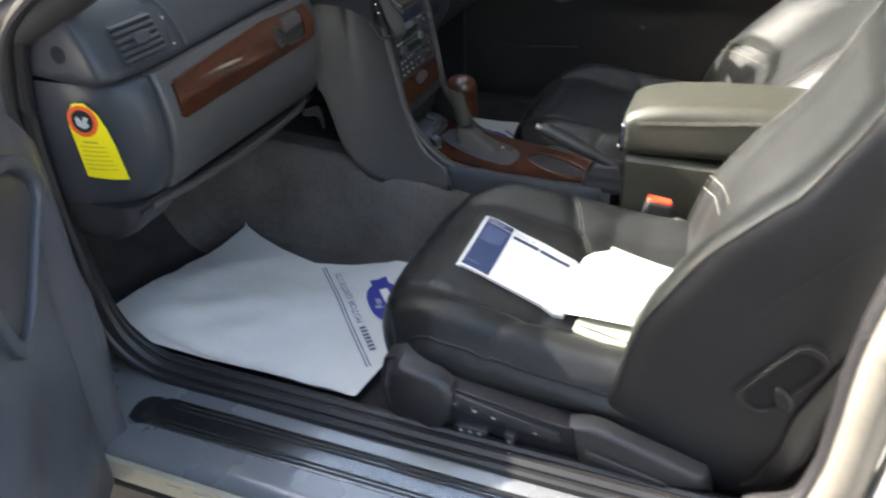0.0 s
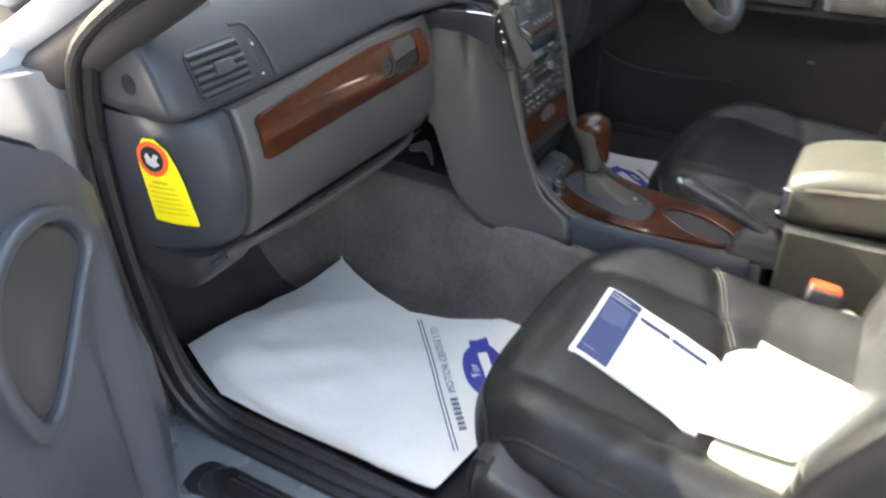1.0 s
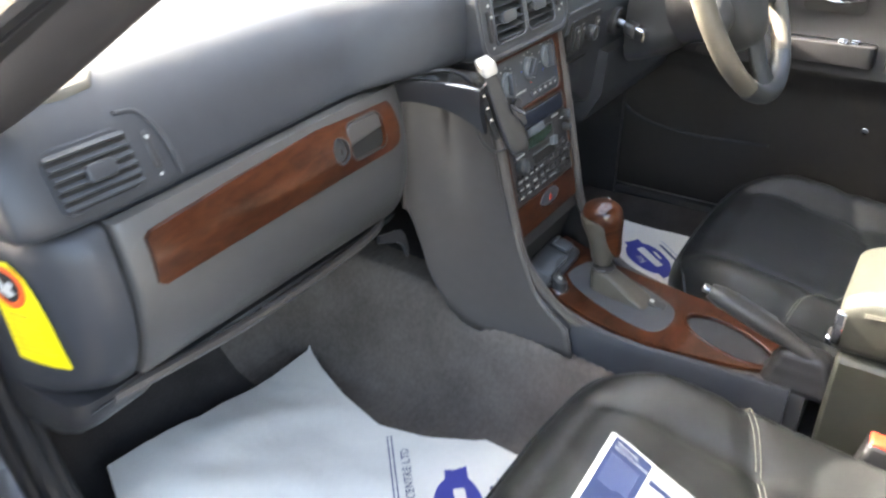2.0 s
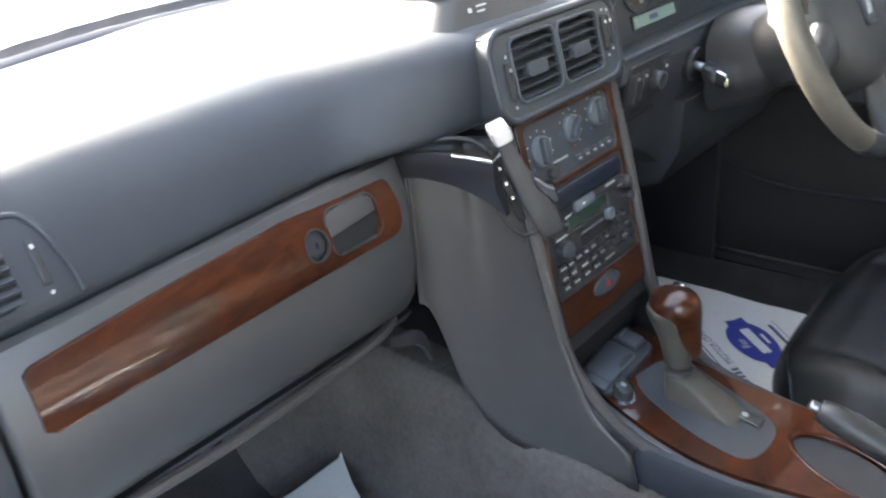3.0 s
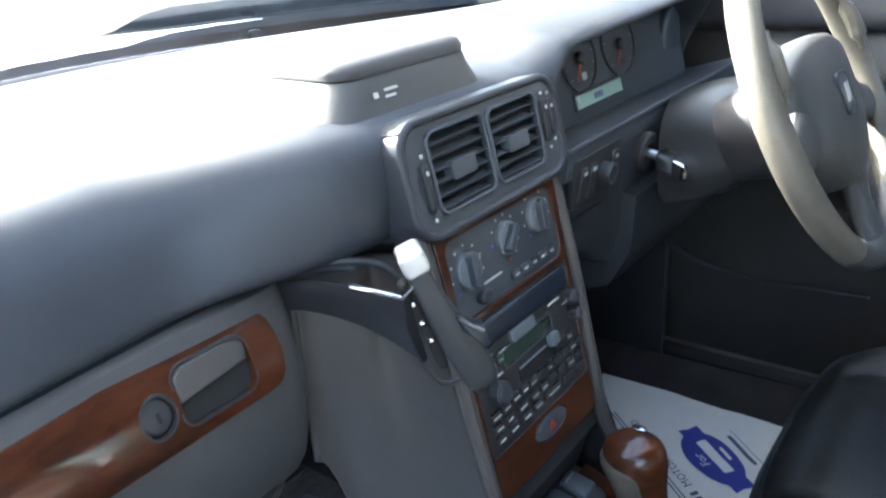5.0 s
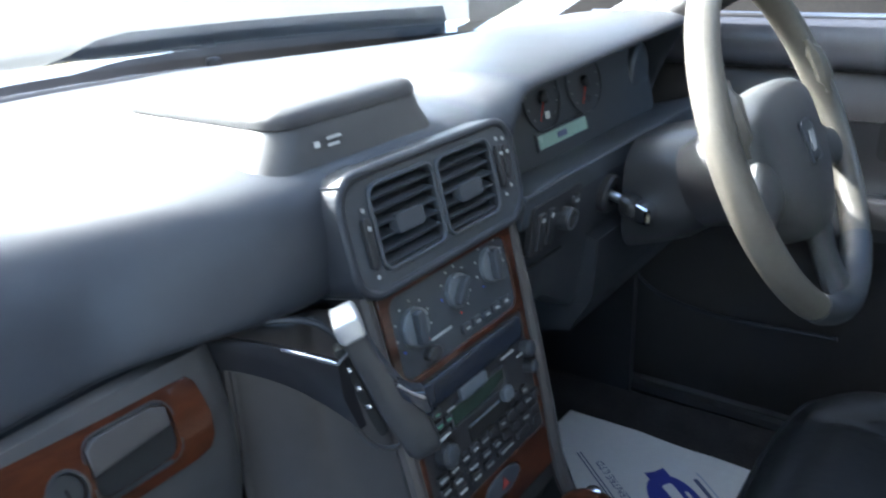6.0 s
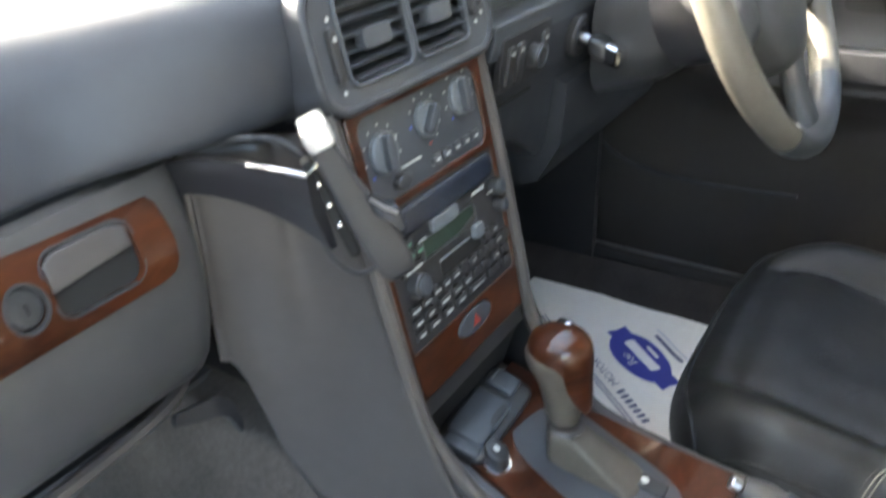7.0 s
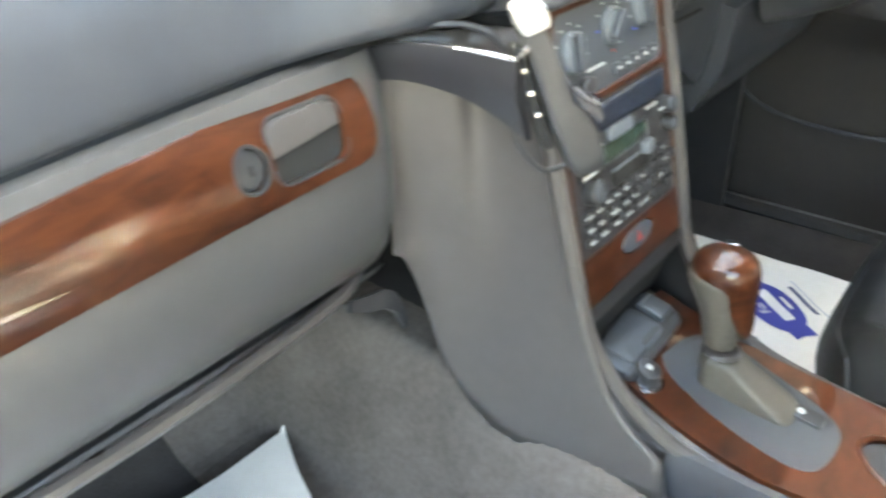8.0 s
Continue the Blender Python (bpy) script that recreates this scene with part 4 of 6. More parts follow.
part("slot", slab(rrect(0.068, 0.0140, 0.002, 2, 0.008, 0.1655), RW(0.0010), 0.002), VOID, radio, "cassette slot")
part("slot_lip", tube([RW(0.0018)(u, 0.1568, 0.0) for u in (-0.027, 0.024)], 0.0011, 8), KNOB, radio, "pale edge above the cassette slot")
part("eject_button", dome(rrect(0.0150, 0.0135, 0.003, 3, 0.0370, 0.1545), RW(0.0075), 0.007, 0.2), KNOB, radio, "square grey button")
for u, v, r in ((-0.066, 0.1610, 0.0120), (0.083, 0.1280, 0.0085), (0.083, 0.1470, 0.0070)):
    k = part("radio_knob", dome(oval(r, r, 22, u, v), RW(0.011), 0.011, 0.2), BUTTON, radio, "round radio knob")
    part("knob_face", dome(oval(r * 0.72, r * 0.72, 20, u, v), RW(0.0120), 0.002, 0.1), SATIN, k)
MARK_DIM = material("dim legend print", (0.26, 0.27, 0.27), 0.5, 0, 0.05, 20)
GREEN_DIM = material("green legend print", (0.10, 0.26, 0.17), 0.5, 0, 0.05, 20)
# each row: height on the face, then place and width of its buttons
rows = [(0.1225, [(-0.080, 0.012), (-0.065, 0.012)]), (0.1335, [(-0.080, 0.012), (-0.065, 0.012), (-0.052, 0.009)]), (0.1450, [(-0.066, 0.030)]),
        (0.1660, [(0.054, 0.011), (0.068, 0.011)]),
        (0.1785, [(-0.042, 0.013), (-0.026, 0.013), (-0.010, 0.013), (0.006, 0.013), (0.022, 0.013), (0.038, 0.013), (0.054, 0.013), (0.070, 0.013), (0.085, 0.012)]),
        (0.1800, [(-0.076, 0.015), (-0.059, 0.014)]),
        (0.1920, [(-0.076, 0.014), (-0.058, 0.014), (-0.034, 0.017), (-0.012, 0.013), (0.006, 0.013), (0.024, 0.013), (0.042, 0.013), (0.060, 0.013), (0.078, 0.013)]),
        (0.2040, [(-0.076, 0.014), (-0.055, 0.017), (-0.032, 0.015), (-0.010, 0.015), (0.020, 0.030), (0.052, 0.022), (0.078, 0.014)])]
for v, cells in rows:
    for k, (u, w0) in enumerate(cells):
        b = part("radio_button", dome(rrect(w0, 0.0090, 0.0018, 2, u, v), RW(0.0034), 0.005, 0.15), DARK, radio)
        if u < 0.0 or k % 3 == 1:
            part("legend", slab(rrect(w0 * (0.45 + 0.35 * ((u * 97 + v * 313) % 1.0)), 0.0020, 0.0004, 1, u, v + 0.0006), RW(0.0039), 0.0005), GREEN_DIM if v in (0.1225, 0.1335) and u > -0.07 else MARK if u < -0.02 and v > 0.14 else MARK_DIM, b)
for u, v, w0 in ((0.0495, 0.1195, 0.0225), (0.0745, 0.1290, 0.0010), (-0.0480, 0.1262, 0.012)):
    part("legend", slab(rrect(w0 if w0 > 0.002 else 0.022, 0.0024 if w0 > 0.02 else 0.0014, 0.0004, 1, u, v), RW(0.0048), 0.0006), MARK, radio, "pale lettering mark")
HAZARD_RED = material("dull red print", (0.30, 0.035, 0.025), 0.4, 0, 0.06, 20)
hz = part("hazard_switch", dome(oval(0.0300, 0.0118, 28, 0.006, 0.2345), RW(0.0015), 0.006, 0.1), SATIN, stack, "oval hazard switch with red triangle")
part("triangle", slab([(0.0005, 0.2395), (0.0135, 0.2395), (0.007, 0.2290)], RW(0.0021), 0.0006), HAZARD_RED, hz)

# centre vents above
VF = lambda u, v, w: sf(u, -v - 0.050, 0.010 + w)
bm = bmesh.new()
for u0, u1, v0, v1 in ((-0.1185, 0.1185, 0.036, 0.0445), (-0.1185, 0.1185, -0.0445, -0.032), (-0.1185, -0.0885, -0.032, 0.036), (-0.0065, 0.0005, -0.032, 0.036), (0.0825, 0.1185, -0.032, 0.036)):
    slab([(u0, v0), (u1, v0), (u1, v1), (u0, v1)], VF, 0.050, bm=bm)
hous = part("vent_housing", bm, SATIN, stack, "blue-grey rounded centre vent housing", smooth=False)
part("housing_rim", plate(rrect(0.252, 0.104, 0.029, 7), [rrect(0.236, 0.088, 0.022, 7)], lambda u, v, w: VF(u, v, 0.003 + w), 0.060), PAD, hous, "", bevel=0.003)
for cu in (-0.0475, 0.0415):
    air_vent("vent", lambda a, b, c, cu=cu: VF(a + cu, b + 0.002, c), 0.080, 0.066, 6, stack, "blue-grey slatted centre air vent", r=0.009)
thumb_wheel(VF, -0.1005, -0.006, 0.042, hous)
thumb_wheel(VF, 0.0945, 0.006, 0.042, hous)
thumb_wheel(VF, 0.1055, 0.008, 0.034, hous)

# loudspeaker box on the dash top
spk = thing("dash_speaker", (-0.01, 0.14, 0.98), "grey loudspeaker box with mesh top on the dashboard", "speaker")
def spk_ring(z, k, cx=-0.030, cy=0.176, w=0.186, d=0.212, r=0.026):
    return [Vector((cx + (x) * k, cy + y * k, z)) for x, y in rrect(w, d, r, 5)]
part("box", loft([spk_ring(0.962, 1.14, cx=-0.044, cy=0.172, w=0.204), spk_ring(0.978, 1.09, cx=-0.040, cy=0.173, w=0.198), spk_ring(0.995, 1.02, cx=-0.033, w=0.189), spk_ring(1.0035, 0.995), spk_ring(1.0055, 0.975)]), material("matt grey box plastic", (0.034, 0.034, 0.033), 0.5, 0, 0.12, 9), spk, "dark grey tapered box", angle=40)
part("mesh_top", loft([spk_ring(1.0050, 0.965), spk_ring(1.0058, 0.990), spk_ring(1.0110, 0.990), spk_ring(1.0165, 0.965), spk_ring(1.0200, 0.88), spk_ring(1.0210, 0.5)]), material("fine speaker mesh", (0.038, 0.038, 0.040), 0.50, 0, 0.2, 40, grain=0.5, grain_scale=1500), spk, "fine grey mesh cover", angle=50)
for i, (w0, dz) in enumerate(((0.008, 0.0), (0.024, 0.0024), (0.019, -0.0030))):
    x0 = (-0.092, -0.072, -0.074)[i]
    part("badge_mark", slab(rrect(w0 * 0.7, 0.0020 if i else 0.0046, 0.0005, 1, x0, 0), lambda u, v, w: Vector((u, 0.0618 - w + (v + dz) * 0.25, 0.991 + v + dz)), 0.001), MARK, spk, "small pale lettering marks")

# ---- gear console ----
cons = thing("gear_console", (0.03, -0.25, 0.40), "gear console with walnut trim and automatic selector", "centre console")


def top_z(y):
    """Crown of the console, falling towards the seats."""
    a = 0.5451 + y * (0.4787 + y * (0.9431 + y * 0.8100))
    return a + 0.014 * smooth(-0.08, -0.24, y) * (1 - 0.5 * smooth(-0.28, -0.42, y))


def cx(y):
    return interp(y, [(-0.46, 0.048), (-0.38, 0.044), (-0.24, 0.016), (-0.09, 0.006), (0.0, 0.0)])


def half(y):
    return interp(y, [(-0.46, 0.060), (-0.38, 0.075), (-0.24, 0.092), (-0.09, 0.097), (0.0, 0.098)])


ys = span(-0.02, -0.46, 24)
part("console_body", loft([[Vector((cx(y) + half(y) * a, y, top_z(y) + b)) for a, b in ((-1.10, -0.14), (-1.06, -0.03), (-1.0, -0.010), (-0.94, -0.004), (0.94, -0.004), (1.0, -0.010), (1.06, -0.03), (1.10, -0.14))] for y in ys]), LOWER, cons, "grey console moulding", angle=50)


def on_cons(u, v, w):
    return Vector((u - 0.016 * smooth(-0.07, -0.22, v), v, top_z(v) + w))


wout = [(p.x, p.y) for p in curve([(-0.045, -0.035, 0), (-0.052, -0.09, 0), (-0.055, -0.16, 0), (-0.050, -0.23, 0), (-0.025, -0.31, 0), (0.022, -0.405, 0), (0.060, -0.425, 0), (0.105, -0.405, 0), (0.118, -0.33, 0), (0.112, -0.22, 0), (0.105, -0.12, 0), (0.098, -0.035, 0)], 4)]
base = [(0.012, -0.080), (0.060, -0.088), (0.088, -0.108), (0.091, -0.135), (0.080, -0.20), (0.064, -0.242), (0.040, -0.255), (0.0, -0.252), (-0.018, -0.240), (-0.022, -0.215), (-0.016, -0.15), (-0.004, -0.098)]
base = [(p.x, p.y) for p in curve([(*q, 0) for q in base + base[:1]], 4)[:-1]]
tray_hole = oval(0.034, 0.066, 28, 0.048, -0.338, -0.10)
ccuts = [("v", q) for q in span(-0.42, -0.04, 32)] + [("u", q) for q in span(-0.04, 0.11, 9)]
part("wood_trim", plate(wout, [base, tray_hole], lambda u, v, w: on_cons(u, v, 0.003 + w), 0.006, ccuts), WOOD, cons, "glossy walnut burl console trim", angle=50, bevel=0.001)
part("selector_plate", plate(base, [], lambda u, v, w: on_cons(u, v, 0.0035 + w), 0.008, ccuts), SATIN, cons, "blue-grey selector plate", bevel=0.002)
part("coin_tray", plate(oval(0.034, 0.066, 28, 0.048, -0.338, -0.10), [], lambda u, v, w: on_cons(u, v, -0.0008 + w), 0.002, ccuts), BUTTON, cons, "dark-lined coin tray")
part("tray_rim", plate(oval(0.039, 0.071, 28, 0.048, -0.338, -0.10), [tray_hole], lambda u, v, w: on_cons(u, v, 0.0055 + w), 0.01), WOOD, cons, "", bevel=0.002)
sb = part("mode_button", dome(rrect(0.020, 0.030, 0.004, 4, 0.050, -0.222), lambda u, v, w: on_cons(u, v, 0.007 + w), 0.006, 0.15), BUTTON, cons, "small selector mode button")
part("legend", slab(oval(0.004, 0.004, 12, 0.050, -0.215), lambda u, v, w: on_cons(u, v, 0.0078 + w), 0.001), MARK, sb)
for i in range(6):
    part("gate_mark", slab(rrect(0.006, 0.004, 0.001, 2, 0.062, -0.135 - 0.012 * i), lambda u, v, w: on_cons(u, v, 0.0042 + w), 0.001), MARK, cons)
part("seam", box((cx(-0.135) - half(-0.135) * 1.03, -0.135, 0.44), (0.012, 0.002, 0.10)), VOID, cons)
part("rear_cheek", loft([[Vector((cx(y) - half(y) * 1.02 + a, y, top_z(y) + b)) for a, b in ((-0.012, -0.13), (-0.010, -0.012), (-0.002, 0.002), (0.006, 0.003), (0.010, -0.02))] for y in span(-0.137, -0.44, 12)]), PAD, cons, "blue-grey side cheek", angle=50)

# ashtray, set on the slope at the foot of the stack
AU, AV = Vector((0.985, 0.02, 0.06)).normalized(), Vector((0.02, -0.975, -0.22)).normalized()
AN = AU.cross(AV).normalized()
AN = AN if AN.z > 0 else -AN
AO = Vector((0.010, -0.052, 0.533))


def on_ash(u, v, w):
    return AO + AU * u + AV * v + AN * w


ash = part("ashtray", dome(rrect(0.122, 0.056, 0.013, 5), lambda u, v, w: on_ash(u, v, w), 0.05, 0.12), BUTTON, cons, "dark grey ashtray cover", angle=40)
part("ashtray_lid", dome(rrect(0.070, 0.042, 0.007, 4, -0.012, -0.002), lambda u, v, w: on_ash(u, v, 0.005 + w), 0.007, 0.10), SATIN, ash)
part("thumb_dip", slab(oval(0.017, 0.0042, 18, 0.000, 0.0135), lambda u, v, w: on_ash(u, v, 0.0056 + w), 0.002), DARK, ash)
part("dip_edge", tube([on_ash(u, 0.0185, 0.0058) for u in (-0.020, 0.016)], 0.0011, 8), KNOB, ash)
part("ashtray_button", dome(rrect(0.026, 0.034, 0.004, 3, 0.043, -0.004), lambda u, v, w: on_ash(u, v, 0.007 + w), 0.010, 0.18), SATIN, ash)
part("button_ridge", tube([on_ash(0.043 + q, -0.015, 0.0076) for q in (-0.009, 0.009)], 0.0014, 8), KNOB, ash)
part("ashtray_foot", dome(rrect(0.020, 0.040, 0.004, 3, -0.051, 0.0), lambda u, v, w: on_ash(u, v, 0.003 + w), 0.008, 0.2), SATIN, ash)
# solid black block in place of shade above the ashtray
part("recess", loft([[Vector((x, y, z)) for y, z in ((-0.046, 0.605), (0.03, 0.60), (0.03, 0.52), (-0.02, 0.52))] for x in (-0.095, 0.1)]), VOID, cons, "black block for the shaded hollow above the ashtray")

# cigarette lighter
lig = part("lighter", dome(oval(0.0125, 0.0125, 22, -0.030, -0.086), lambda u, v, w: on_cons(u, v, 0.020 + w), 0.022, 0.25), BUTTON, cons, "round cigarette lighter knob")
part("lighter_ring", plate(oval(0.0155, 0.0155, 24, -0.030, -0.086), [oval(0.0128, 0.0128, 24, -0.030, -0.086)], lambda u, v, w: on_cons(u, v, 0.006 + w), 0.006), CHROME, lig)
part("legend", slab(rrect(0.006, 0.006, 0.001, 2, -0.030, -0.086), lambda u, v, w: on_cons(u, v, 0.0206 + w), 0.001), MARK, lig)

# gear selector
sel = thing("gear_selector", (0.04, -0.15, 0.48), "automatic gear selector with walnut knob and grey gaiter", "gear selector")
gz = 0.494
part("gaiter", loft([[Vector((0.026 + a, -0.172 + b, gz - 0.008)) for a, b in rrect(0.052, 0.110, 0.014, 4)], [Vector((0.027 + a, -0.162 + b, gz + 0.010)) for a, b in rrect(0.046, 0.086, 0.014, 4)], [Vector((0.025 + a, -0.142 + b, gz + 0.030)) for a, b in rrect(0.038, 0.050, 0.013, 4)], [Vector((0.024 + a, -0.134 + b, gz + 0.045)) for a, b in rrect(0.036, 0.038, 0.014, 4)]]), GAITER, sel, "folded grey-brown leather gaiter", angle=60, subsurf=2)
part("collar", loft([[Vector((0.024 + q[0], -0.134 + q[1], z)) for q in oval(r, r, 20)] for z, r in ((gz + 0.043, 0.0185), (gz + 0.046, 0.0198), (gz + 0.049, 0.0185))]), LOWER, sel, "", subsurf=1)
def sk(z, rx, ry, dx, dy):
    return [Vector((0.024 + dx + q[0], -0.132 + dy + q[1], z)) for q in oval(rx, ry, 22)]
part("shaft", loft([sk(gz + 0.046, 0.0175, 0.018, 0, 0), sk(gz + 0.075, 0.0172, 0.018, 0.0, 0.003), sk(gz + 0.100, 0.0200, 0.022, -0.001, 0.007), sk(gz + 0.118, 0.0262, 0.0300, -0.0015, 0.010), sk(gz + 0.131, 0.0285, 0.0325, -0.001, 0.011), sk(gz + 0.138, 0.026, 0.029, 0, 0.010)]), GAITER, sel, "grey leather shaft", angle=60, subsurf=1)
part("knob", loft([sk(gz + 0.064, 0.006, 0.004, 0.006, -0.020), sk(gz + 0.080, 0.0135, 0.010, 0.005, -0.016), sk(gz + 0.102, 0.0200, 0.0190, 0.003, -0.005), sk(gz + 0.120, 0.0268, 0.0300, 0.0012, 0.005), sk(gz + 0.134, 0.0290, 0.0330, 0.0, 0.008), sk(gz + 0.147, 0.0268, 0.0305, 0.0, 0.008), sk(gz + 0.155, 0.018, 0.021, 0, 0.007), sk(gz + 0.158, 0.006, 0.007, 0, 0.007)]), WOOD, sel, "polished walnut knob", angle=70, subsurf=2)
part("release_button", dome(oval(0.006, 0.008, 18, 0.040, -0.121), lambda u, v, w: Vector((u, v, gz + 0.1560 + w)), 0.006, 0.3), CHROME, sel, "small chrome release button")

# hand brake beside the driver's seat
hb = thing("hand_brake", (0.02, -0.44, 0.45), "dark hand brake lever with chrome button and grey gaiter", "hand brake")
part("lever", tube(curve([(-0.006, -0.306, 0.571), (-0.004, -0.33, 0.562), (0.0, -0.37, 0.545), (0.006, -0.42, 0.521), (0.010, -0.455, 0.502)], 5), [0.011, 0.0125, 0.0135, 0.0145] + [0.0155] * 9 + [0.0145, 0.013, 0.012, 0.011, 0.011, 0.011, 0.011, 0.011], 14), BUTTON, hb, "", angle=60)
part("lever_ridge", tube([(0.002, -0.34, 0.5725), (0.008, -0.40, 0.5465)], 0.0030, 8), SATIN, hb)
part("button", tube([(-0.006, -0.306, 0.571), (-0.0075, -0.296, 0.5748)], 0.0062, 14), STEEL, hb, "chrome release button", bevel=0.002)
part("gaiter", loft([[Vector((0.016 + a, -0.445 + b, z)) for a, b in rrect(0.052 * k, 0.092 * k, 0.018 * k, 5)] for z, k in ((0.440, 1.25), (0.462, 1.15), (0.470, 0.95), (0.482, 0.98), (0.490, 0.78), (0.502, 0.80), (0.512, 0.45))]), DARK, hb, "folded dark gaiter", subsurf=1, angle=70)

# phone cradle bracket between glovebox and stack
ph = thing("phone_cradle", (-0.17, 0.0, 0.80), "black phone cradle on a bracket beside the stack", "phone holder")
br = curve([(-0.199, 0.096, 0.858), (-0.197, 0.066, 0.866), (-0.190, 0.030, 0.868), (-0.184, 0.000, 0.867), (-0.177, -0.024, 0.864)], 6)
rings = []
for i, p in enumerate(br):
    t = i / (len(br) - 1)
    h = 0.026 + 0.010 * t + 0.030 * t ** 2.2
    rings.append([p + Vector((0.004, 0.0, 0.0)), p + Vector((-0.001, 0, 0.0005)), p + Vector((-0.0022, 0, -0.002)), p + Vector((0.004 * t, 0.004 * t, -h * 0.5)), p + Vector((0.016 * t, 0.002 * t, -h)), p + Vector((0.020 * t + 0.003, 0.002 * t, -h))])
part("bracket", loft(rings), BRACKET, ph, "black curved bracket", angle=50)
part("bracket_edge", tube([p + Vector((-0.0022, 0, 0.0)) for p in br[14:]] + [Vector((-0.174, -0.030, 0.872)), Vector((-0.174, -0.030, 0.884))], 0.0016, 8), CHROME, ph, "bright metal bracket edge")
PD = (Vector((-0.110, -0.046, 0.760)) - Vector((-0.150, -0.020, 0.893))).normalized()
PU = Vector((0.72, -0.60, 0.10))
PU = (PU - PD * PU.dot(PD)).normalized()
PN = PU.cross(PD).normalized()
PN = PN if PN.y < 0 else -PN
PO = Vector((-0.177, -0.014, 0.8965))
def on_ph(u, v, w):
    return PO + PU * (u * 0.66) + PD * v + PN * w
part("cradle_body", dome([(0.004, 0.014), (0.008, 0.010), (0.026, 0.010), (0.030, 0.014), (0.034, 0.05), (0.046, 0.092), (0.052, 0.108), (0.052, 0.132), (0.046, 0.142), (0.018, 0.142), (0.010, 0.134), (0.004, 0.09)], lambda u, v, w: on_ph(u, v, 0.014 + w), 0.022, 0.2), BUTTON, ph, "charcoal cradle body", angle=40)
part("cradle_cap", dome(rrect(0.031, 0.018, 0.006, 4, 0.0185, 0.009), lambda u, v, w: on_ph(u, v, 0.018 + w), 0.026, 0.24), CLAW, ph, "bright silver top claw")
part("cradle_arm", dome([(0.034, 0.062), (0.050, 0.078), (0.060, 0.082), (0.060, 0.102), (0.052, 0.104), (0.044, 0.090), (0.034, 0.078)], lambda u, v, w: on_ph(u, v, 0.018 + w), 0.014, 0.25), NAVY_GLOSS, ph, "glossy dark side clip")
part("clip_edge", tube([on_ph(u, v, 0.0195) for u, v in ((0.037, 0.064), (0.047, 0.076), (0.057, 0.084))], 0.0012, 8), STEEL, ph)
for i in range(3):
    part("stud", dome(rrect(0.006, 0.004, 0.001, 2, -0.004, 0.045 + 0.018 * i), lambda u, v, w: on_ph(u, v, 0.004 + w), 0.006, 0.2), CHROME, ph, "small bright stud")
part("strut", dome(rrect(0.012, 0.085, 0.004, 3, -0.004, 0.070), lambda u, v, w: on_ph(u, v, 0.002 + w), 0.012, 0.2), VOID, ph)
part("cable", tube(curve([(-0.152, -0.002, 0.812), (-0.150, -0.010, 0.785), (-0.135, -0.022, 0.765), (-0.112, -0.032, 0.766), (-0.106, -0.036, 0.775)], 6), 0.0022, 8), DARK, ph, "thin black cable")
part("cable", tube(curve([(-0.190, 0.08, 0.868), (-0.170, 0.045, 0.876), (-0.150, 0.025, 0.870), (-0.140, 0.012, 0.855)], 6), 0.0028, 8), DARK, ph)

# ---- driver's side ----
fac = thing("driver_fascia", (0.4, 0.03, 0.66), "dark driver's fascia with light switches and ignition", "dashboard")
part("shelf", loft([[Vector((x, y, z)) for y, z in ((0.002, 0.860), (-0.003, 0.884), (0.0, 0.894), (0.006, 0.896), (0.075, 0.876), (0.10, 0.87), (0.10, 0.86))] for x in span(0.118, 0.70, 12)]), SATIN, fac, "dark shelf below the instruments", angle=50)
part("shelf_lip", tube([(x, -0.001, 0.893) for x in span(0.12, 0.70, 6)], 0.003, 8), SATIN, fac)
LF = [(0.012, 0.874), (0.000, 0.870), (0.004, 0.84), (0.012, 0.80), (0.022, 0.765), (0.030, 0.748), (0.06, 0.742), (0.10, 0.76), (0.10, 0.87)]
part("lower_panel", loft([[Vector((x, y + 0.015 * smooth(0.18, 0.112, x) + (0.05 if z < 0.83 and x < 0.13 else 0) * 0, z - 0.05 * smooth(0.2, 0.30, x) * (1 if z < 0.80 else 0))) for y, z in LF] for x in span(0.113, 0.70, 24)]), PAD, fac, "dark lower dash panel", angle=50)
FF = lambda u, v, w: Vector((u, 0.001 + (0.87 - v) * 0.13 - w, v))
lsw = part("light_switch", plate(rrect(0.108, 0.056, 0.006, 4, 0.187, 0.852), [], lambda u, v, w: FF(u, v, 0.005 + w), 0.008), DARK, fac, "dark light switch panel", bevel=0.002)
part("dial", dome(oval(0.013, 0.013, 22, 0.199, 0.850), lambda u, v, w: FF(u, v, 0.018 + w), 0.014, 0.25), BUTTON, lsw, "round light dial")
part("dial_arc", plate(oval(0.0120, 0.0120, 20, 0.199, 0.850), [oval(0.0095, 0.0095, 20, 0.199, 0.850)], lambda u, v, w: FF(u, v, 0.0190 + w), 0.001), STEEL, lsw)
for i, u in enumerate((0.149, 0.169, 0.225)):
    b = part("rocker", dome(rrect(0.014, 0.040, 0.003, 3, u, 0.850), lambda a, c, w: FF(a, c, 0.009 + w), 0.006, 0.15), BUTTON, lsw)
    part("legend", slab(rrect(0.007, 0.004, 0.001, 2, u, 0.863), lambda a, c, w: FF(a, c, 0.0096 + w), 0.001), MARK, b)
part("panel_seam", slab(rrect(0.10, 0.003, 0.001, 2, 0.168, 0.808), lambda u, v, w: FF(u, v, 0.001 + w), 0.002), VOID, fac)
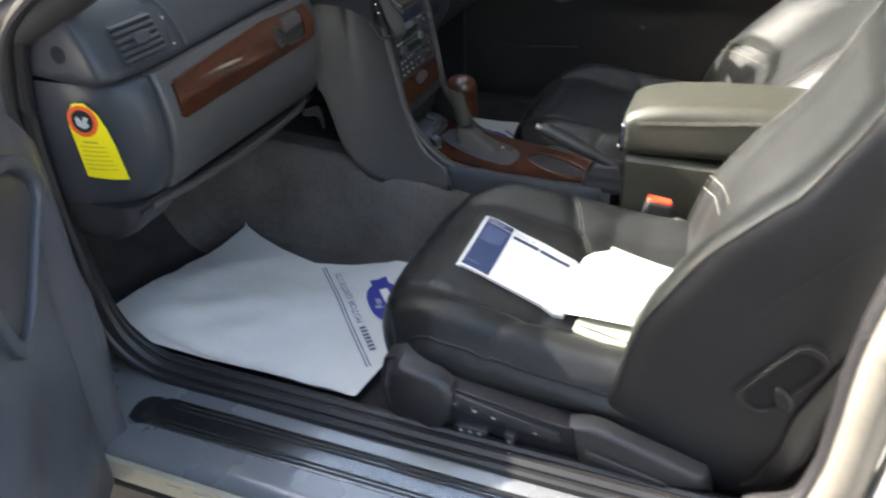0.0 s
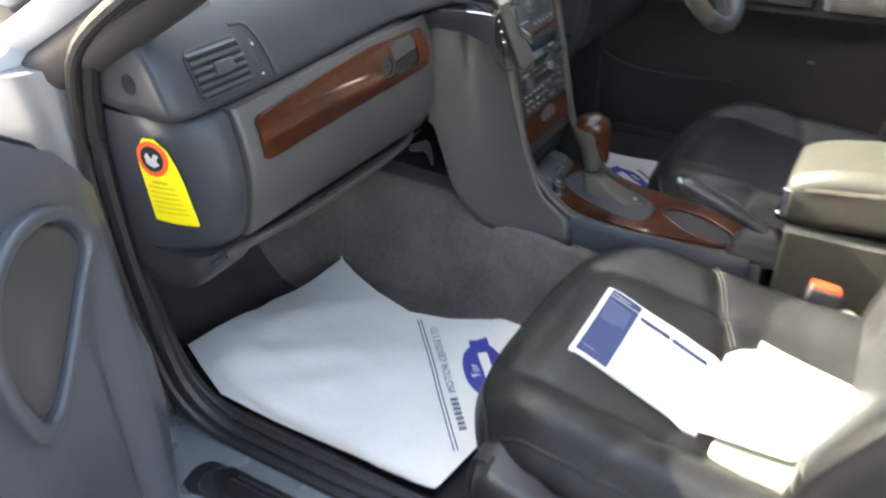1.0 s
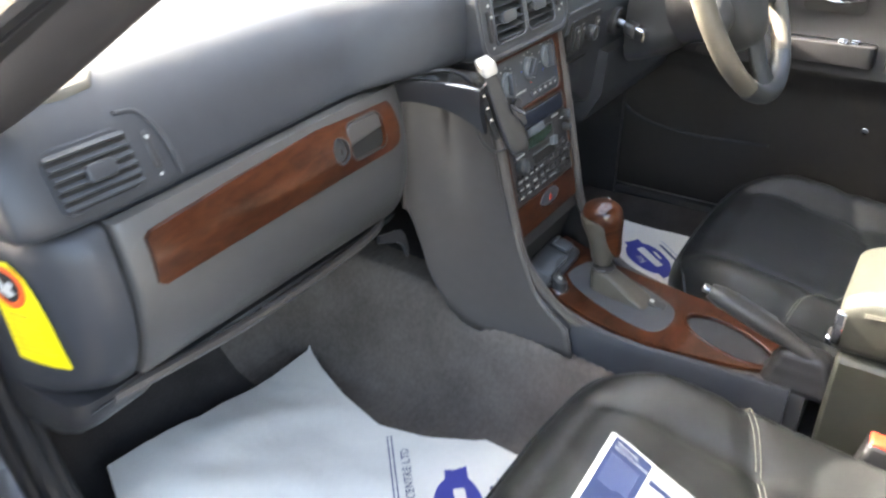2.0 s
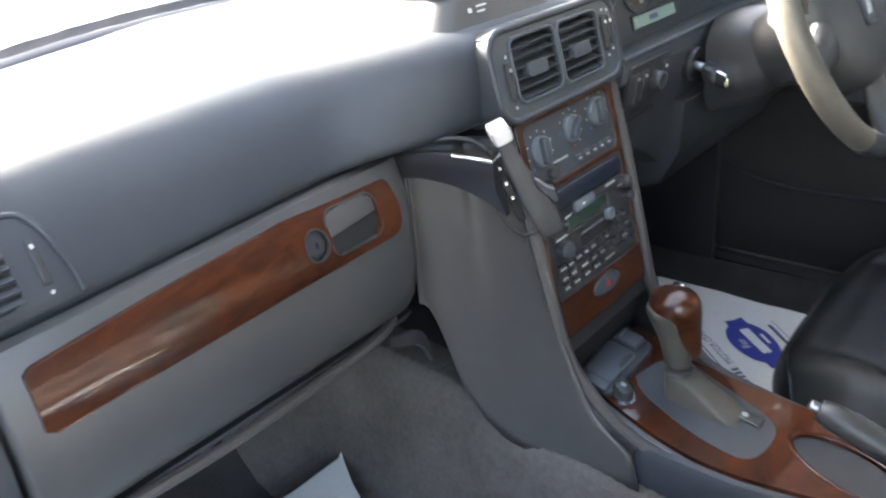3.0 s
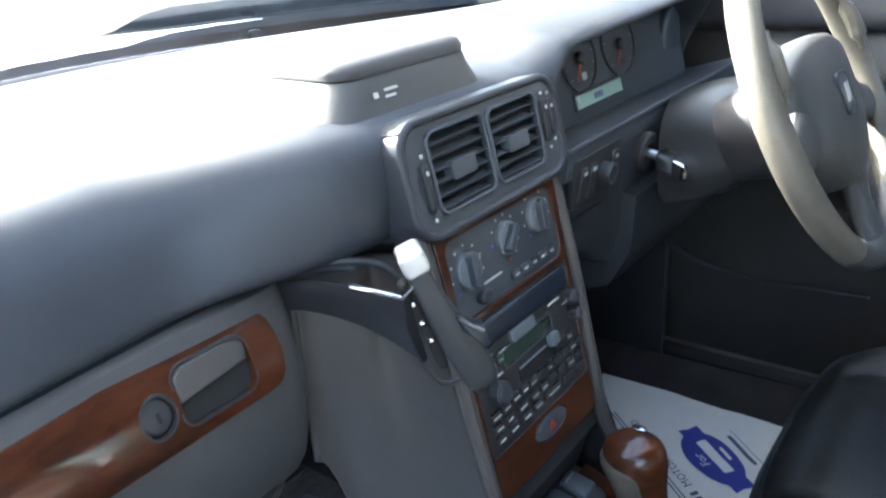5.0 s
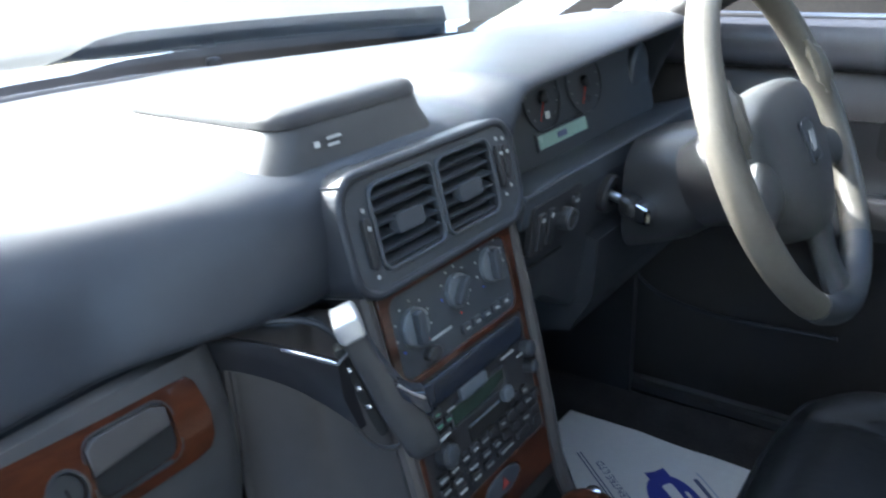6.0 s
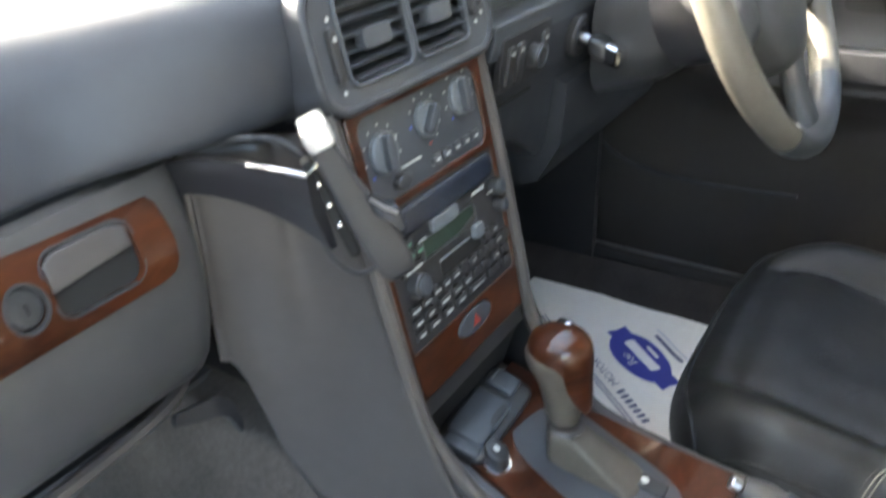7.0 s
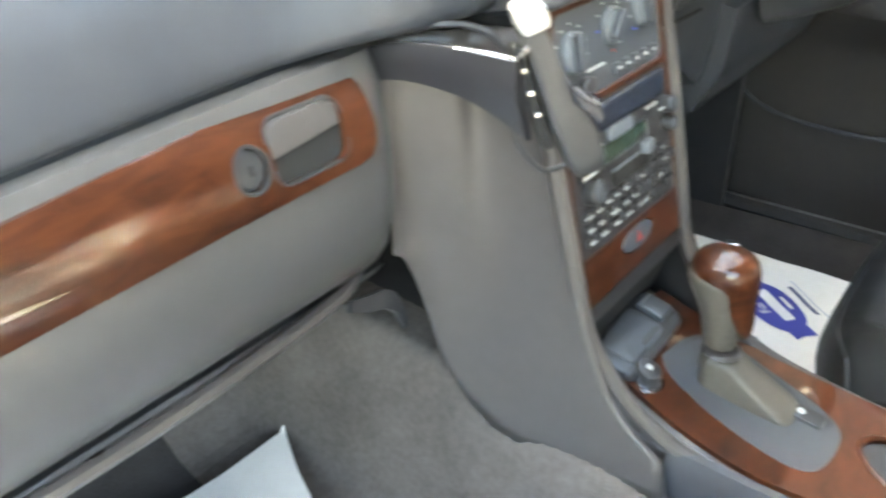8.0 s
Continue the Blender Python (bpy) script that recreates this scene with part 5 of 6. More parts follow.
# ignition lock with the key in it
ig = part("ignition_lock", plate(oval(0.024, 0.024, 26, 0.318, 0.843), [oval(0.010, 0.010, 26, 0.318, 0.843)], lambda u, v, w: FF(u, v, 0.012 + w), 0.014), DARK, fac, "round black ignition lock", bevel=0.003)
key = thing("ignition_key", (0.296, -0.03, 0.84), "metal car key with black head in the ignition", "key")
part("key_blade", tube([(0.318, 0.0, 0.843), (0.318, -0.020, 0.838)], 0.006, 10), STEEL, key)
part("key_head", loft([[Vector((0.317 + a, -0.020 - d, 0.836 + b - d * 0.3)) for a, b in rrect(0.030 * k, 0.022 * k, 0.005, 4)] for d, k in ((0.0, 0.8), (0.004, 1.0), (0.018, 1.0), (0.022, 0.8))]), BUTTON, key, "black key head", angle=40)
part("key_cap", loft([[Vector((0.316 + a, -0.040 - d, 0.8300 + b - d * 0.3)) for a, b in rrect(0.028 * k, 0.022 * k, 0.004, 4)] for d, k in ((0.0, 0.85), (0.003, 1.0), (0.016, 1.0), (0.019, 0.8))]), CHROME, key, "bright metal key end", angle=40)
# steering column shroud and knee panel
col = part("column_shroud", loft([[Vector((0.402 + a * k, y, 0.828 + b * k - y * 0.3)) for a, b in rrect(0.150, 0.140, 0.045, 6)] for y, k in ((-0.015, 1.0), (-0.05, 1.0), (-0.09, 0.95), (-0.120, 0.78), (-0.130, 0.5))]), BUTTON, fac, "dark steering column shroud", angle=50)
part("knee_panel", loft([[Vector((x, y, z)) for y, z in ((0.02, 0.80), (-0.005, 0.795), (0.0, 0.72), (0.03, 0.665), (0.09, 0.65), (0.09, 0.80))] for x in span(0.285, 0.69, 10)]), PAD, fac, "dark knee panel", angle=50)

# instrument cluster
CF = lambda u, v, w: Vector((u, 0.088 + (v - 0.93) * 0.25 - w, v))
clu = thing("instrument_cluster", (0.42, 0.09, 0.88), "instrument cluster with round dials and green-grey display", "gauge cluster")
part("face", slab(rrect(0.46, 0.116, 0.02, 5, 0.42, 0.930), CF, 0.01), GAUGE, clu, "dark grey dial face")
part("lcd", slab(rrect(0.130, 0.0165, 0.002, 2, 0.356, 0.9010), lambda u, v, w: CF(u, v, 0.002 + w), 0.003), LCD, clu, "grey-green display strip")
part("lcd_rim", plate(rrect(0.137, 0.0225, 0.003, 2, 0.356, 0.9010), [rrect(0.130, 0.0165, 0.002, 2, 0.356, 0.9010)], lambda u, v, w: CF(u, v, 0.003 + w), 0.004), SATIN, clu)
part("lcd_print", slab(rrect(0.024, 0.007, 0.001, 2, 0.352, 0.9010), lambda u, v, w: CF(u, v, 0.0024 + w), 0.0006), INK, clu)
for i, (u, r) in enumerate(((0.322, 0.046), (0.437, 0.050))):
    ry = min(r, 0.042)
    d = part("dial", plate(oval(r, ry, 36, u, 0.951), [oval(r * 0.94, ry * 0.94, 36, u, 0.951)], lambda a, b, w: CF(a, b, 0.003 + w), 0.004), GAUGE, clu, "round dial ring")
    for k in range(11):
        a = math.radians(225 - k * 27)
        part("tick", slab(rrect(0.003, 0.0018, 0.0004, 1, u + math.cos(a) * r * 0.8, 0.951 + math.sin(a) * ry * 0.8), lambda p, q, w: CF(p, q, 0.0012 + w), 0.0006), MARK_DIM, d)
    part("needle", slab([(u - 0.002, 0.951), (u + 0.002, 0.951), (u - r * 0.40, 0.951 - ry * 0.62)], lambda p, q, w: CF(p, q, 0.005 + w), 0.001), RED, d, "red needle")
    part("needle_hub", dome(oval(0.008, 0.008, 14, u, 0.951), lambda p, q, w: CF(p, q, 0.008 + w), 0.006, 0.3), BUTTON, d)
    part("warning_lamp", slab(rrect(0.012, 0.009, 0.002, 2, u + 0.006, 0.928), lambda p, q, w: CF(p, q, 0.0012 + w), 0.0006), MARK if i == 0 else DARK, d)
# small side vent and mirror-like panel at the far end of the dash
part("far_vent", dome(oval(0.035, 0.05, 24, 0.615, 0.93), lambda u, v, w: Vector((u, 0.085 - w, v)), 0.02, 0.2), SATIN, clu, "round far air vent")

# ---- steering wheel ----
WC, WR, WT2 = Vector((0.351, -0.188, 0.924)), 0.186, radians(25.5)
WV, WN = Vector((0, math.sin(WT2), math.cos(WT2))), Vector((0, -math.cos(WT2), math.sin(WT2)))


def on_wheel(u, v, w=0.0):
    return WC + Vector((u, 0, 0)) + WV * v + WN * w


whl = thing("steering_wheel", on_wheel(0, 0, -0.04), "grey leather four-spoke steering wheel with airbag pad", "steering wheel")
rim = [on_wheel(WR * math.cos(a), WR * math.sin(a)) for a in span(0, 2 * math.pi, 73)[:-1]]
rings = []
for i in range(72):
    a = 2 * math.pi * i / 72
    rad = Vector((math.cos(a), 0, 0)) + WV * math.sin(a)
    rings.append([on_wheel(WR * math.cos(a), WR * math.sin(a)) + rad * (0.0145 * math.cos(b)) + WN * (0.0165 * math.sin(b)) for b in span(0, 2 * math.pi, 15)[:-1]])
rings.append(rings[0])
part("rim", loft(rings, cap=False), WHEEL_SKIN, whl, "grey leather rim")
# airbag pad with a flat top and tapered foot
padpts = [(-0.100, 0.040), (-0.094, 0.064), (-0.066, 0.078), (0.0, 0.082), (0.066, 0.078), (0.094, 0.064), (0.100, 0.040), (0.096, 0.000), (0.082, -0.034), (0.058, -0.058), (0.036, -0.074), (0.0, -0.080), (-0.036, -0.074), (-0.058, -0.058), (-0.082, -0.034), (-0.096, 0.000)]
padpts = [(p.x, p.y) for p in curve([(*q, 0) for q in padpts + padpts[:1]], 3)[:-1]]
PW = 0.020      # how far the airbag pad stands out of the rim's plane
kk = lambda k, d: [on_wheel(u * k * 1.13, -0.030 + (v + 0.005) * k * 1.05, PW + d) for u, v in padpts]
part("airbag_pad", loft([kk(0.90, -0.062), kk(1.0, -0.046), kk(1.0, -0.030), kk(0.97, -0.018), kk(0.88, -0.010), kk(0.65, -0.004), kk(0.25, -0.001)]), PAD_WHEEL, whl, "grey airbag pad", angle=50)
part("badge", dome(rrect(0.034, 0.042, 0.007, 4, 0, -0.010), lambda u, v, w: on_wheel(u, v, PW + 0.002 + w), 0.006, 0.1), SATIN, whl, "small dark badge with pale bar")
part("badge_rim", plate(rrect(0.039, 0.047, 0.008, 4, 0, -0.010), [rrect(0.034, 0.042, 0.007, 4, 0, -0.010)], lambda u, v, w: on_wheel(u, v, PW + 0.0024 + w), 0.005), SATIN, whl, "", bevel=0.001)
part("badge_bar", slab([(-0.0115, -0.020), (0.0035, -0.020), (0.0115, 0.000), (-0.0035, 0.000)], lambda u, v, w: on_wheel(u, v, PW + 0.0028 + w), 0.0008), MARK, whl)
for s in (-1, 1):
    sp = [(0.060, -0.012, PW - 0.022), (0.095, -0.022, PW - 0.020), (0.130, -0.036, -0.002), (0.160, -0.048, -0.004), (0.187, -0.056, 0.0)]
    part("spoke", loft([[on_wheel(s * u, v + dv * hgt, w + dw) for dv, dw in ((-1, -0.014), (-1, 0.002), (-0.55, 0.008), (0, 0.010), (0.55, 0.008), (1, 0.002), (1, -0.014))] for (u, v, w), hgt in zip(sp, (0.040, 0.034, 0.027, 0.025, 0.032))]), PAD_WHEEL, whl, "grey side spoke", angle=50, subsurf=1)
    part("thumb_rest", tube(curve([on_wheel(s * 0.152, 0.085, 0.012), on_wheel(s * 0.166, 0.050, 0.0135), on_wheel(s * 0.171, 0.015, 0.0125)], 4), [0.004] * 2 + [0.010] * 5 + [0.004] * 2, 8), WHEEL_SKIN, whl)
tongue = [(-0.070, 0.044, PW - 0.016), (-0.100, 0.036, PW - 0.020), (-0.135, 0.031, -0.006), (-0.165, 0.034, -0.005), (-0.187, 0.052, -0.001)]
part("spoke", loft([[on_wheel(du * hw, v, w + dw) for du, dw in ((-1, -0.012), (-1, 0.001), (-0.6, 0.008), (0, 0.010), (0.6, 0.008), (1, 0.001), (1, -0.012))] for v, hw, w in tongue]), PAD_WHEEL, whl, "broad lower spoke", angle=50, subsurf=1)
rings = []
for k in range(19):
    a = -math.pi / 2 + 0.62 * (k / 9 - 1)
    rad = Vector((math.cos(a), 0, 0)) + WV * math.sin(a)
    rings.append([on_wheel(WR * math.cos(a), WR * math.sin(a)) + rad * (0.0153 * math.cos(b)) + WN * (0.0173 * math.sin(b)) for b in span(0, 2 * math.pi, 15)[:-1]])
part("rim_insert", loft(rings), SATIN, whl, "blue-grey lower rim insert")
part("hub", tube([on_wheel(0, -0.02, -0.06), on_wheel(0, -0.02, -0.110)], [0.060, 0.050], 24), DARK, whl)

part("kick_panel", loft([[Vector((x, y, z)) for x, y in ((0.668, 0.10), (0.685, 0.10), (0.685, 0.62), (0.668, 0.62))] for z in span(0.30, 0.70, 4)]), DARK, fac, "dark footwell side trim")
part("bulkhead_trim", loft([[Vector((x, y, z)) for y, z in ((0.09, 0.655), (0.12, 0.64), (0.60, 0.66), (0.60, 0.68), (0.09, 0.70))] for x in span(0.10, 0.69, 4)]), DARK, fac)

# ---- driver's door, closed ----
dd = thing("driver_door", (0.76, -0.3, 0.33), "closed driver's door with shade-darkened lining and switch panel", "car door")


def on_dd(y, z, w=0.0):
    bulge = 0.050 * math.exp(-((z - 0.705) / 0.045) ** 2) * smooth(0.16, -0.10, y) - 0.03 * smooth(0.86, 0.95, z)
    return Vector((0.745 - bulge - w, y, z))


part("lining", loft([[on_dd(y, z) for z in span(0.33, 0.945, 34)] + [Vector((0.80, y, 0.95)), Vector((0.80, y, 0.33))] for y in span(0.24, -1.05, 14)]), DOOR_SHADED, dd, "moulded door lining darkened for shade", angle=50)
part("window_ledge", loft([[Vector((0.772 - a, y, z)) for a, z in ((0.0, 0.925), (0.022, 0.932), (0.034, 0.950), (0.036, 0.972), (0.028, 0.992), (0.010, 1.001), (-0.03, 1.000), (-0.03, 0.925))] for y in span(0.24, -1.05, 8)]), DOOR_GREY, dd, "blue-grey padded door top", angle=60)
part("glass_seal", tube([(0.770, 0.24, 1.004), (0.770, -1.05, 1.004)], 0.005, 8), STEEL, dd, "bright strip along the window")
part("outer_skin", loft([[Vector((0.80, y, 0.34)), Vector((0.80, y, 0.955)), Vector((0.85, y, 0.945)), Vector((0.885, y, 0.80)), Vector((0.885, y, 0.34))] for y in (0.25, -1.05)]), BODY, dd)
# darker still: shade on the upper door is in the colour
part("panel_insert", loft([[on_dd(y, z, 0.004) for z in span(0.70, 0.86, 8)] + [on_dd(y, z, -0.004) for z in span(0.86, 0.70, 3)] for y in span(0.16, -0.98, 10)]), DOOR_SHADED_TOP, dd, "upper insert blackened for shade", angle=50)
# flat black plate paints the shade of the handle hollow
hp = part("handle_recess", slab(rrect(0.115, 0.060, 0.012, 4, -0.285, 0.836), lambda u, v, w: on_dd(u, v, 0.006 + w), 0.004), VOID, dd, "black plate for the shaded handle hollow")
part("release_handle", tube(curve([on_dd(-0.245, 0.838, 0.008), on_dd(-0.29, 0.830, 0.016), on_dd(-0.335, 0.838, 0.008)], 5), 0.003, 8), CHROME, dd, "chrome release handle")
sw = part("switch_panel", dome(rrect(0.16, 0.040, 0.012, 4, -0.30, 0), lambda u, v, w: Vector((0.700 + v, u, 0.762 + w)), 0.04, 0.1), DARK, dd, "armrest switch panel")
for i in range(4):
    part("window_switch", dome(rrect(0.016, 0.012, 0.003, 3, -0.318 - 0.022 * (i % 2), 0.008 - 0.016 * (i // 2)), lambda u, v, w: Vector((0.700 + v, u, 0.768 + w)), 0.008, 0.3), CHROME, sw)
part("armrest_pad", dome(rrect(0.60, 0.050, 0.020, 5, -0.70, 0), lambda u, v, w: Vector((0.698 + v, u, 0.764 + w)), 0.045, 0.15), LEATHER_PANEL, dd, "charcoal leather armrest pad")
part("trim_lip", tube(curve([(0.738, 0.136, 0.585), (0.738, 0.114, 0.540), (0.738, 0.056, 0.513), (0.738, -0.041, 0.502), (0.738, -0.128, 0.505), (0.738, -0.217, 0.510)], 5), 0.004, 8), PAD, dd, "curved grey trim lip")
part("lock_pin", dome(oval(0.008, 0.008, 12, -0.394, 0.579), lambda u, v, w: Vector((0.741 - w, u, v)), 0.01, 0.3), CHROME, dd)

# ---- seats ----
CW = 0.252


def build_seat(SX, lean, side, label):
    def cushion_top(a, v):
        """Seat cushion: a across (-1 to 1), v from the front edge (0) to the back (1)."""
        y = -0.195 - 0.455 * v
        z = interp(v, [(0, 0.478), (0.05, 0.494), (0.12, 0.5025), (0.22, 0.502), (0.35, 0.489), (0.55, 0.474), (0.8, 0.462), (1.0, 0.462)])
        b = abs(a)
        z += 0.030 * smooth(0.56, 0.80, b) * (0.35 + 0.65 * smooth(0.05, 0.4, v)) - 0.045 * smooth(0.84, 1.0, b) ** 2
        z -= 0.009 * math.exp(-((b - 0.60) / 0.030) ** 2) * smooth(0.02, 0.12, v) * smooth(0.66, 0.54, v)
        z -= 0.008 * math.exp(-((v - 0.10) / 0.02) ** 2) * smooth(0.64, 0.56, b)
        z -= 0.009 * math.exp(-((v - (0.63 - 0.215 * b ** 1.6)) / 0.02) ** 2)
        z += 0.0016 * noise.noise((a * 5, v * 7, 1.3))
        pull = 0.055 * smooth(0.30, 0.0, v) * b ** 4
        return Vector((SX + a * CW * (1 - 0.05 * smooth(0.30, 0.0, v)), y - pull, z))


    def cushion(a, v):
        aa, vv = max(-1.0, min(1.0, a)), max(0.0, min(1.0, v))
        p = cushion_top(aa, vv)
        da, dv = abs(a) - abs(aa), vv - v
        if da > 0 or dv > 0:
            k = max(da / 0.4, dv / 0.4)
            p.x += math.copysign(0.014 * math.sin(min(1, da / 0.4) * math.pi), a) if da > 0 else 0
            p.y += 0.020 * math.sin(min(1, dv / 0.4) * math.pi * 0.75) if dv > 0 else 0
            p.z -= (p.z - 0.412) * k
        return p


    def backrest_frame(s):
        """Foot-to-head line of the backrest's face."""
        y = interp(s, [(-0.25, -0.585), (-0.1, -0.612), (0, -0.630), (0.2, -0.656), (0.4, -0.711), (0.6, -0.780), (0.8, -0.833), (1.0, -0.872)])
        z = interp(s, [(-0.25, 0.36), (-0.1, 0.412), (0, 0.448), (0.2, 0.573), (0.4, 0.682), (0.6, 0.783), (0.8, 0.902), (1.0, 1.016)])
        return y - lean * max(0.0, z - 0.48), z


    ACROSS = (-1.0, -0.97, -0.93, -0.86, -0.76, -0.66, -0.60, -0.55, -0.45, -0.3, -0.15, 0, 0.15, 0.3, 0.45, 0.55, 0.60, 0.66, 0.76, 0.86, 0.93, 0.97, 1.0)
    OUT = Vector((0, 0.90, 0.44)).normalized()


    def back_width(s):
        return interp(s, [(-0.25, 0.238), (-0.1, 0.262), (0.0, 0.268), (0.25, 0.272), (0.6, 0.268), (0.85, 0.240), (0.96, 0.19), (1.0, 0.15)])


    def back_face(s, a, lift=0.0):
        """Backrest face: s from foot to head, a across; a high, broad bolster on the outer side, a low one inside."""
        y0, z0 = backrest_frame(s)
        b = abs(a)
        if a * side > 0:
            bol = interp(s, [(-0.25, 0.03), (-0.1, 0.056), (0.1, 0.066), (0.3, 0.064), (0.4, 0.060), (0.5, 0.051), (0.6, 0.038), (0.7, 0.028), (0.85, 0.020), (1.0, 0.008)])
            d = bol * smooth(0.30, 0.84, b) - bol * 0.22 * smooth(0.90, 1.0, b) ** 2 - 0.005 * math.exp(-((b - 0.32) / 0.04) ** 2) * smooth(0.02, 0.15, s)
        else:
            bol = interp(s, [(-0.25, 0.01), (0.1, 0.016), (0.3, 0.006), (0.5, -0.006), (0.7, -0.004), (1.0, 0.004)])
            d = bol * smooth(0.50, 0.80, b) - 0.036 * smooth(0.80, 1.0, b) ** 2 - 0.005 * math.exp(-((b - 0.56) / 0.04) ** 2) * smooth(0.02, 0.15, s)
        d += 0.0016 * noise.noise((a * 5, s * 9, 4.1)) * (1 - b)
        return Vector((SX + a * back_width(s), y0, z0)) + OUT * (d + lift)


    def back_ring(s):
        y0, z0 = backrest_frame(s)
        w = back_width(s)
        thick = interp(s, [(-0.25, 0.17), (-0.1, 0.205), (0.1, 0.225), (0.5, 0.185), (0.85, 0.125), (1.0, 0.07)])
        ring = [back_face(s, a) for a in ACROSS]
        for a in (1.0, 0.99, 0.95, 0.6, 0.2, -0.2, -0.6, -0.95, -0.99, -1.0):
            b = abs(a)
            dd_ = -thick * (0.35 if b == 1.0 else 0.75 if b > 0.95 else 1.0)
            ring.append(Vector((SX + a * w * (1.0 if b < 1 else 1.01), y0, z0)) + OUT * dd_)
        return ring


    seat = thing("car_seat", (SX, -0.45, 0.31), label, "car seat", "front seats")
    us = [-1.4, -1.3, -1.2, -1.1, -1.04] + span(-1, 1, 41) + [1.04, 1.1, 1.2, 1.3, 1.4]
    vs = [-0.4, -0.3, -0.2, -0.1, -0.04] + span(0, 1, 36)
    part("cushion", grid(cushion, us, vs), LEATHER_PANEL, seat, "charcoal leather seat cushion with raised bolsters", angle=80, subsurf=1)
    rings_ = [back_ring(s) for s in span(-0.25, 1.0, 30)]
    LO, HI = (1, 18) if side < 0 else (4, 21)      # seams between the face and the shell
    part("backrest", loft([r[LO:HI + 1] for r in rings_], closed=False, cap=False), LEATHER_PANEL, seat, "charcoal leather backrest face with deep side bolsters", angle=70, subsurf=1)
    shell = bmesh.new()
    cols = [r[HI:] + r[:LO + 1] for r in rings_]
    loft(cols, closed=False, cap=False, bm=shell)
    vs_ = [shell.verts.new(p) for p in rings_[-1]]
    shell.faces.new(vs_)
    part("back_shell", shell, LEATHER, seat, "black leather sides and back of the backrest", angle=70, subsurf=1)
    # seams: pale double stitching along the bolsters, piping along the edges
    for sgn in (-1, 1):
        for off in ((0.0, 0.012, 0.024) if sgn == -side else (0.0,)):
            part("stitching" if off else "seam", tube([cushion_top(sgn * a, 0.63 - 0.215 * a ** 1.6 + off) + Vector((0, 0, 0.0014)) for a in span(0.34, 0.97, 40)], 0.0008, 6), STITCH if off else LEATHER, seat, "pale double stitching" if off else "")
    for a in (-0.985, 0.985):
        part("piping", tube([cushion_top(a, v) + Vector((0, 0, 0.001)) for v in span(0.0, 0.98, 40)], 0.0030, 8), LEATHER_PANEL, seat)
    part("piping", tube([cushion(a, -0.03) + Vector((0, 0.001, 0)) for a in span(-0.98, 0.98, 40)], 0.0030, 8), LEATHER_PANEL, seat)
    for sgn in (-1, 1):
        for off in (-0.022, 0.0, 0.016):
            part("stitching" if off else "seam", tube([back_face(0.285 - 0.115 * k ** 1.3 + off, sgn * (0.12 + 0.83 * k), 0.0016) for k in span(0, 1, 30)], 0.0009, 6), STITCH if off else LEATHER, seat, "pale double stitching" if off else "")
    for idx in (LO, HI, 24, 31):
        part("piping", tube([back_ring(s)[idx] + OUT * (0.001 if idx < 23 else -0.001) for s in span(-0.05, 0.96, 40)], 0.0024, 8), LEATHER, seat, "raised seam piping")
    side_seam = [back_face(s, side * 1.0, -0.085) + Vector((side * 0.0026, 0, 0)) for s in span(0.36, 0.92, 40)]
    part("seam", tube(side_seam, 0.0006, 6), LEATHER, seat)
    # backrest tilt lever recess on the outer side
    BX = SX + side * 0.2735
    tip = [(-0.744 - 0.062 * k + q[0] * (-0.55) - q[1] * 0.83, 0.520 + 0.078 * k + q[0] * 0.83 - q[1] * 0.55) for k, q in [(0.50, p) for p in rrect(0.128, 0.046, 0.020, 5)]]
    shrink = lambda k: [(-0.782 + (u + 0.782) * k, 0.559 + (v - 0.559) * k) for u, v in tip]
    on_back = lambda u, v, w: Vector((BX + side * w, u, v))
    lev = part("tilt_recess", plate(tip, [shrink(0.84)], lambda u, v, w: on_back(u, v, 0.006 + w), 0.022), LEATHER, seat, "dark rounded rim of the backrest tilt lever", bevel=0.002)
    part("recess_well", slab(shrink(0.86), lambda u, v, w: on_back(u, v, 0.0015 + w), 0.004), VOID, lev)
    part("tilt_lever", dome([(-0.782 + u, 0.533 + v) for u, v in oval(0.010, 0.020, 18, 0, 0, -0.5)], lambda u, v, w: on_back(u, v, 0.009 + w), 0.010, 0.4), LEATHER, lev, "dark rounded lever")

    # head restraint
    hy, hz2 = -0.905, 1.10
    head_pts = rrect(0.25, 0.15, 0.05, 6)
    part("headrest", loft([[Vector((SX + u * k, hy + d - v * k * 0.42, hz2 + v * k * 0.92)) for u, v in head_pts] for d, k in ((0.055, 0.75), (0.045, 0.93), (0.015, 1.0), (-0.025, 0.98), (-0.05, 0.8))]), LEATHER_PANEL, seat, "black leather head restraint", angle=70, subsurf=1)
    for s in (-1, 1):
        part("headrest_post", tube([(SX + s * 0.06, -0.905, 1.06), (SX + s * 0.06, -0.885, 0.98)], 0.006, 10), CHROME, seat)

    # plastic side panel with seat switches
    def on_side(y, z, w=0.0):
        return Vector((SX + side * (0.270 + 0.010 * smooth(0.30, 0.40, z) + w - 0.02 * smooth(-0.30, -0.235, y)), y, z))


    sp_out = [(-0.236, 0.345), (-0.230, 0.405), (-0.238, 0.444), (-0.262, 0.456), (-0.330, 0.448), (-0.345, 0.436), (-0.52, 0.412), (-0.56, 0.418), (-0.66, 0.395), (-0.72, 0.375), (-0.73, 0.335), (-0.72, 0.315), (-0.30, 0.315), (-0.25, 0.33)]
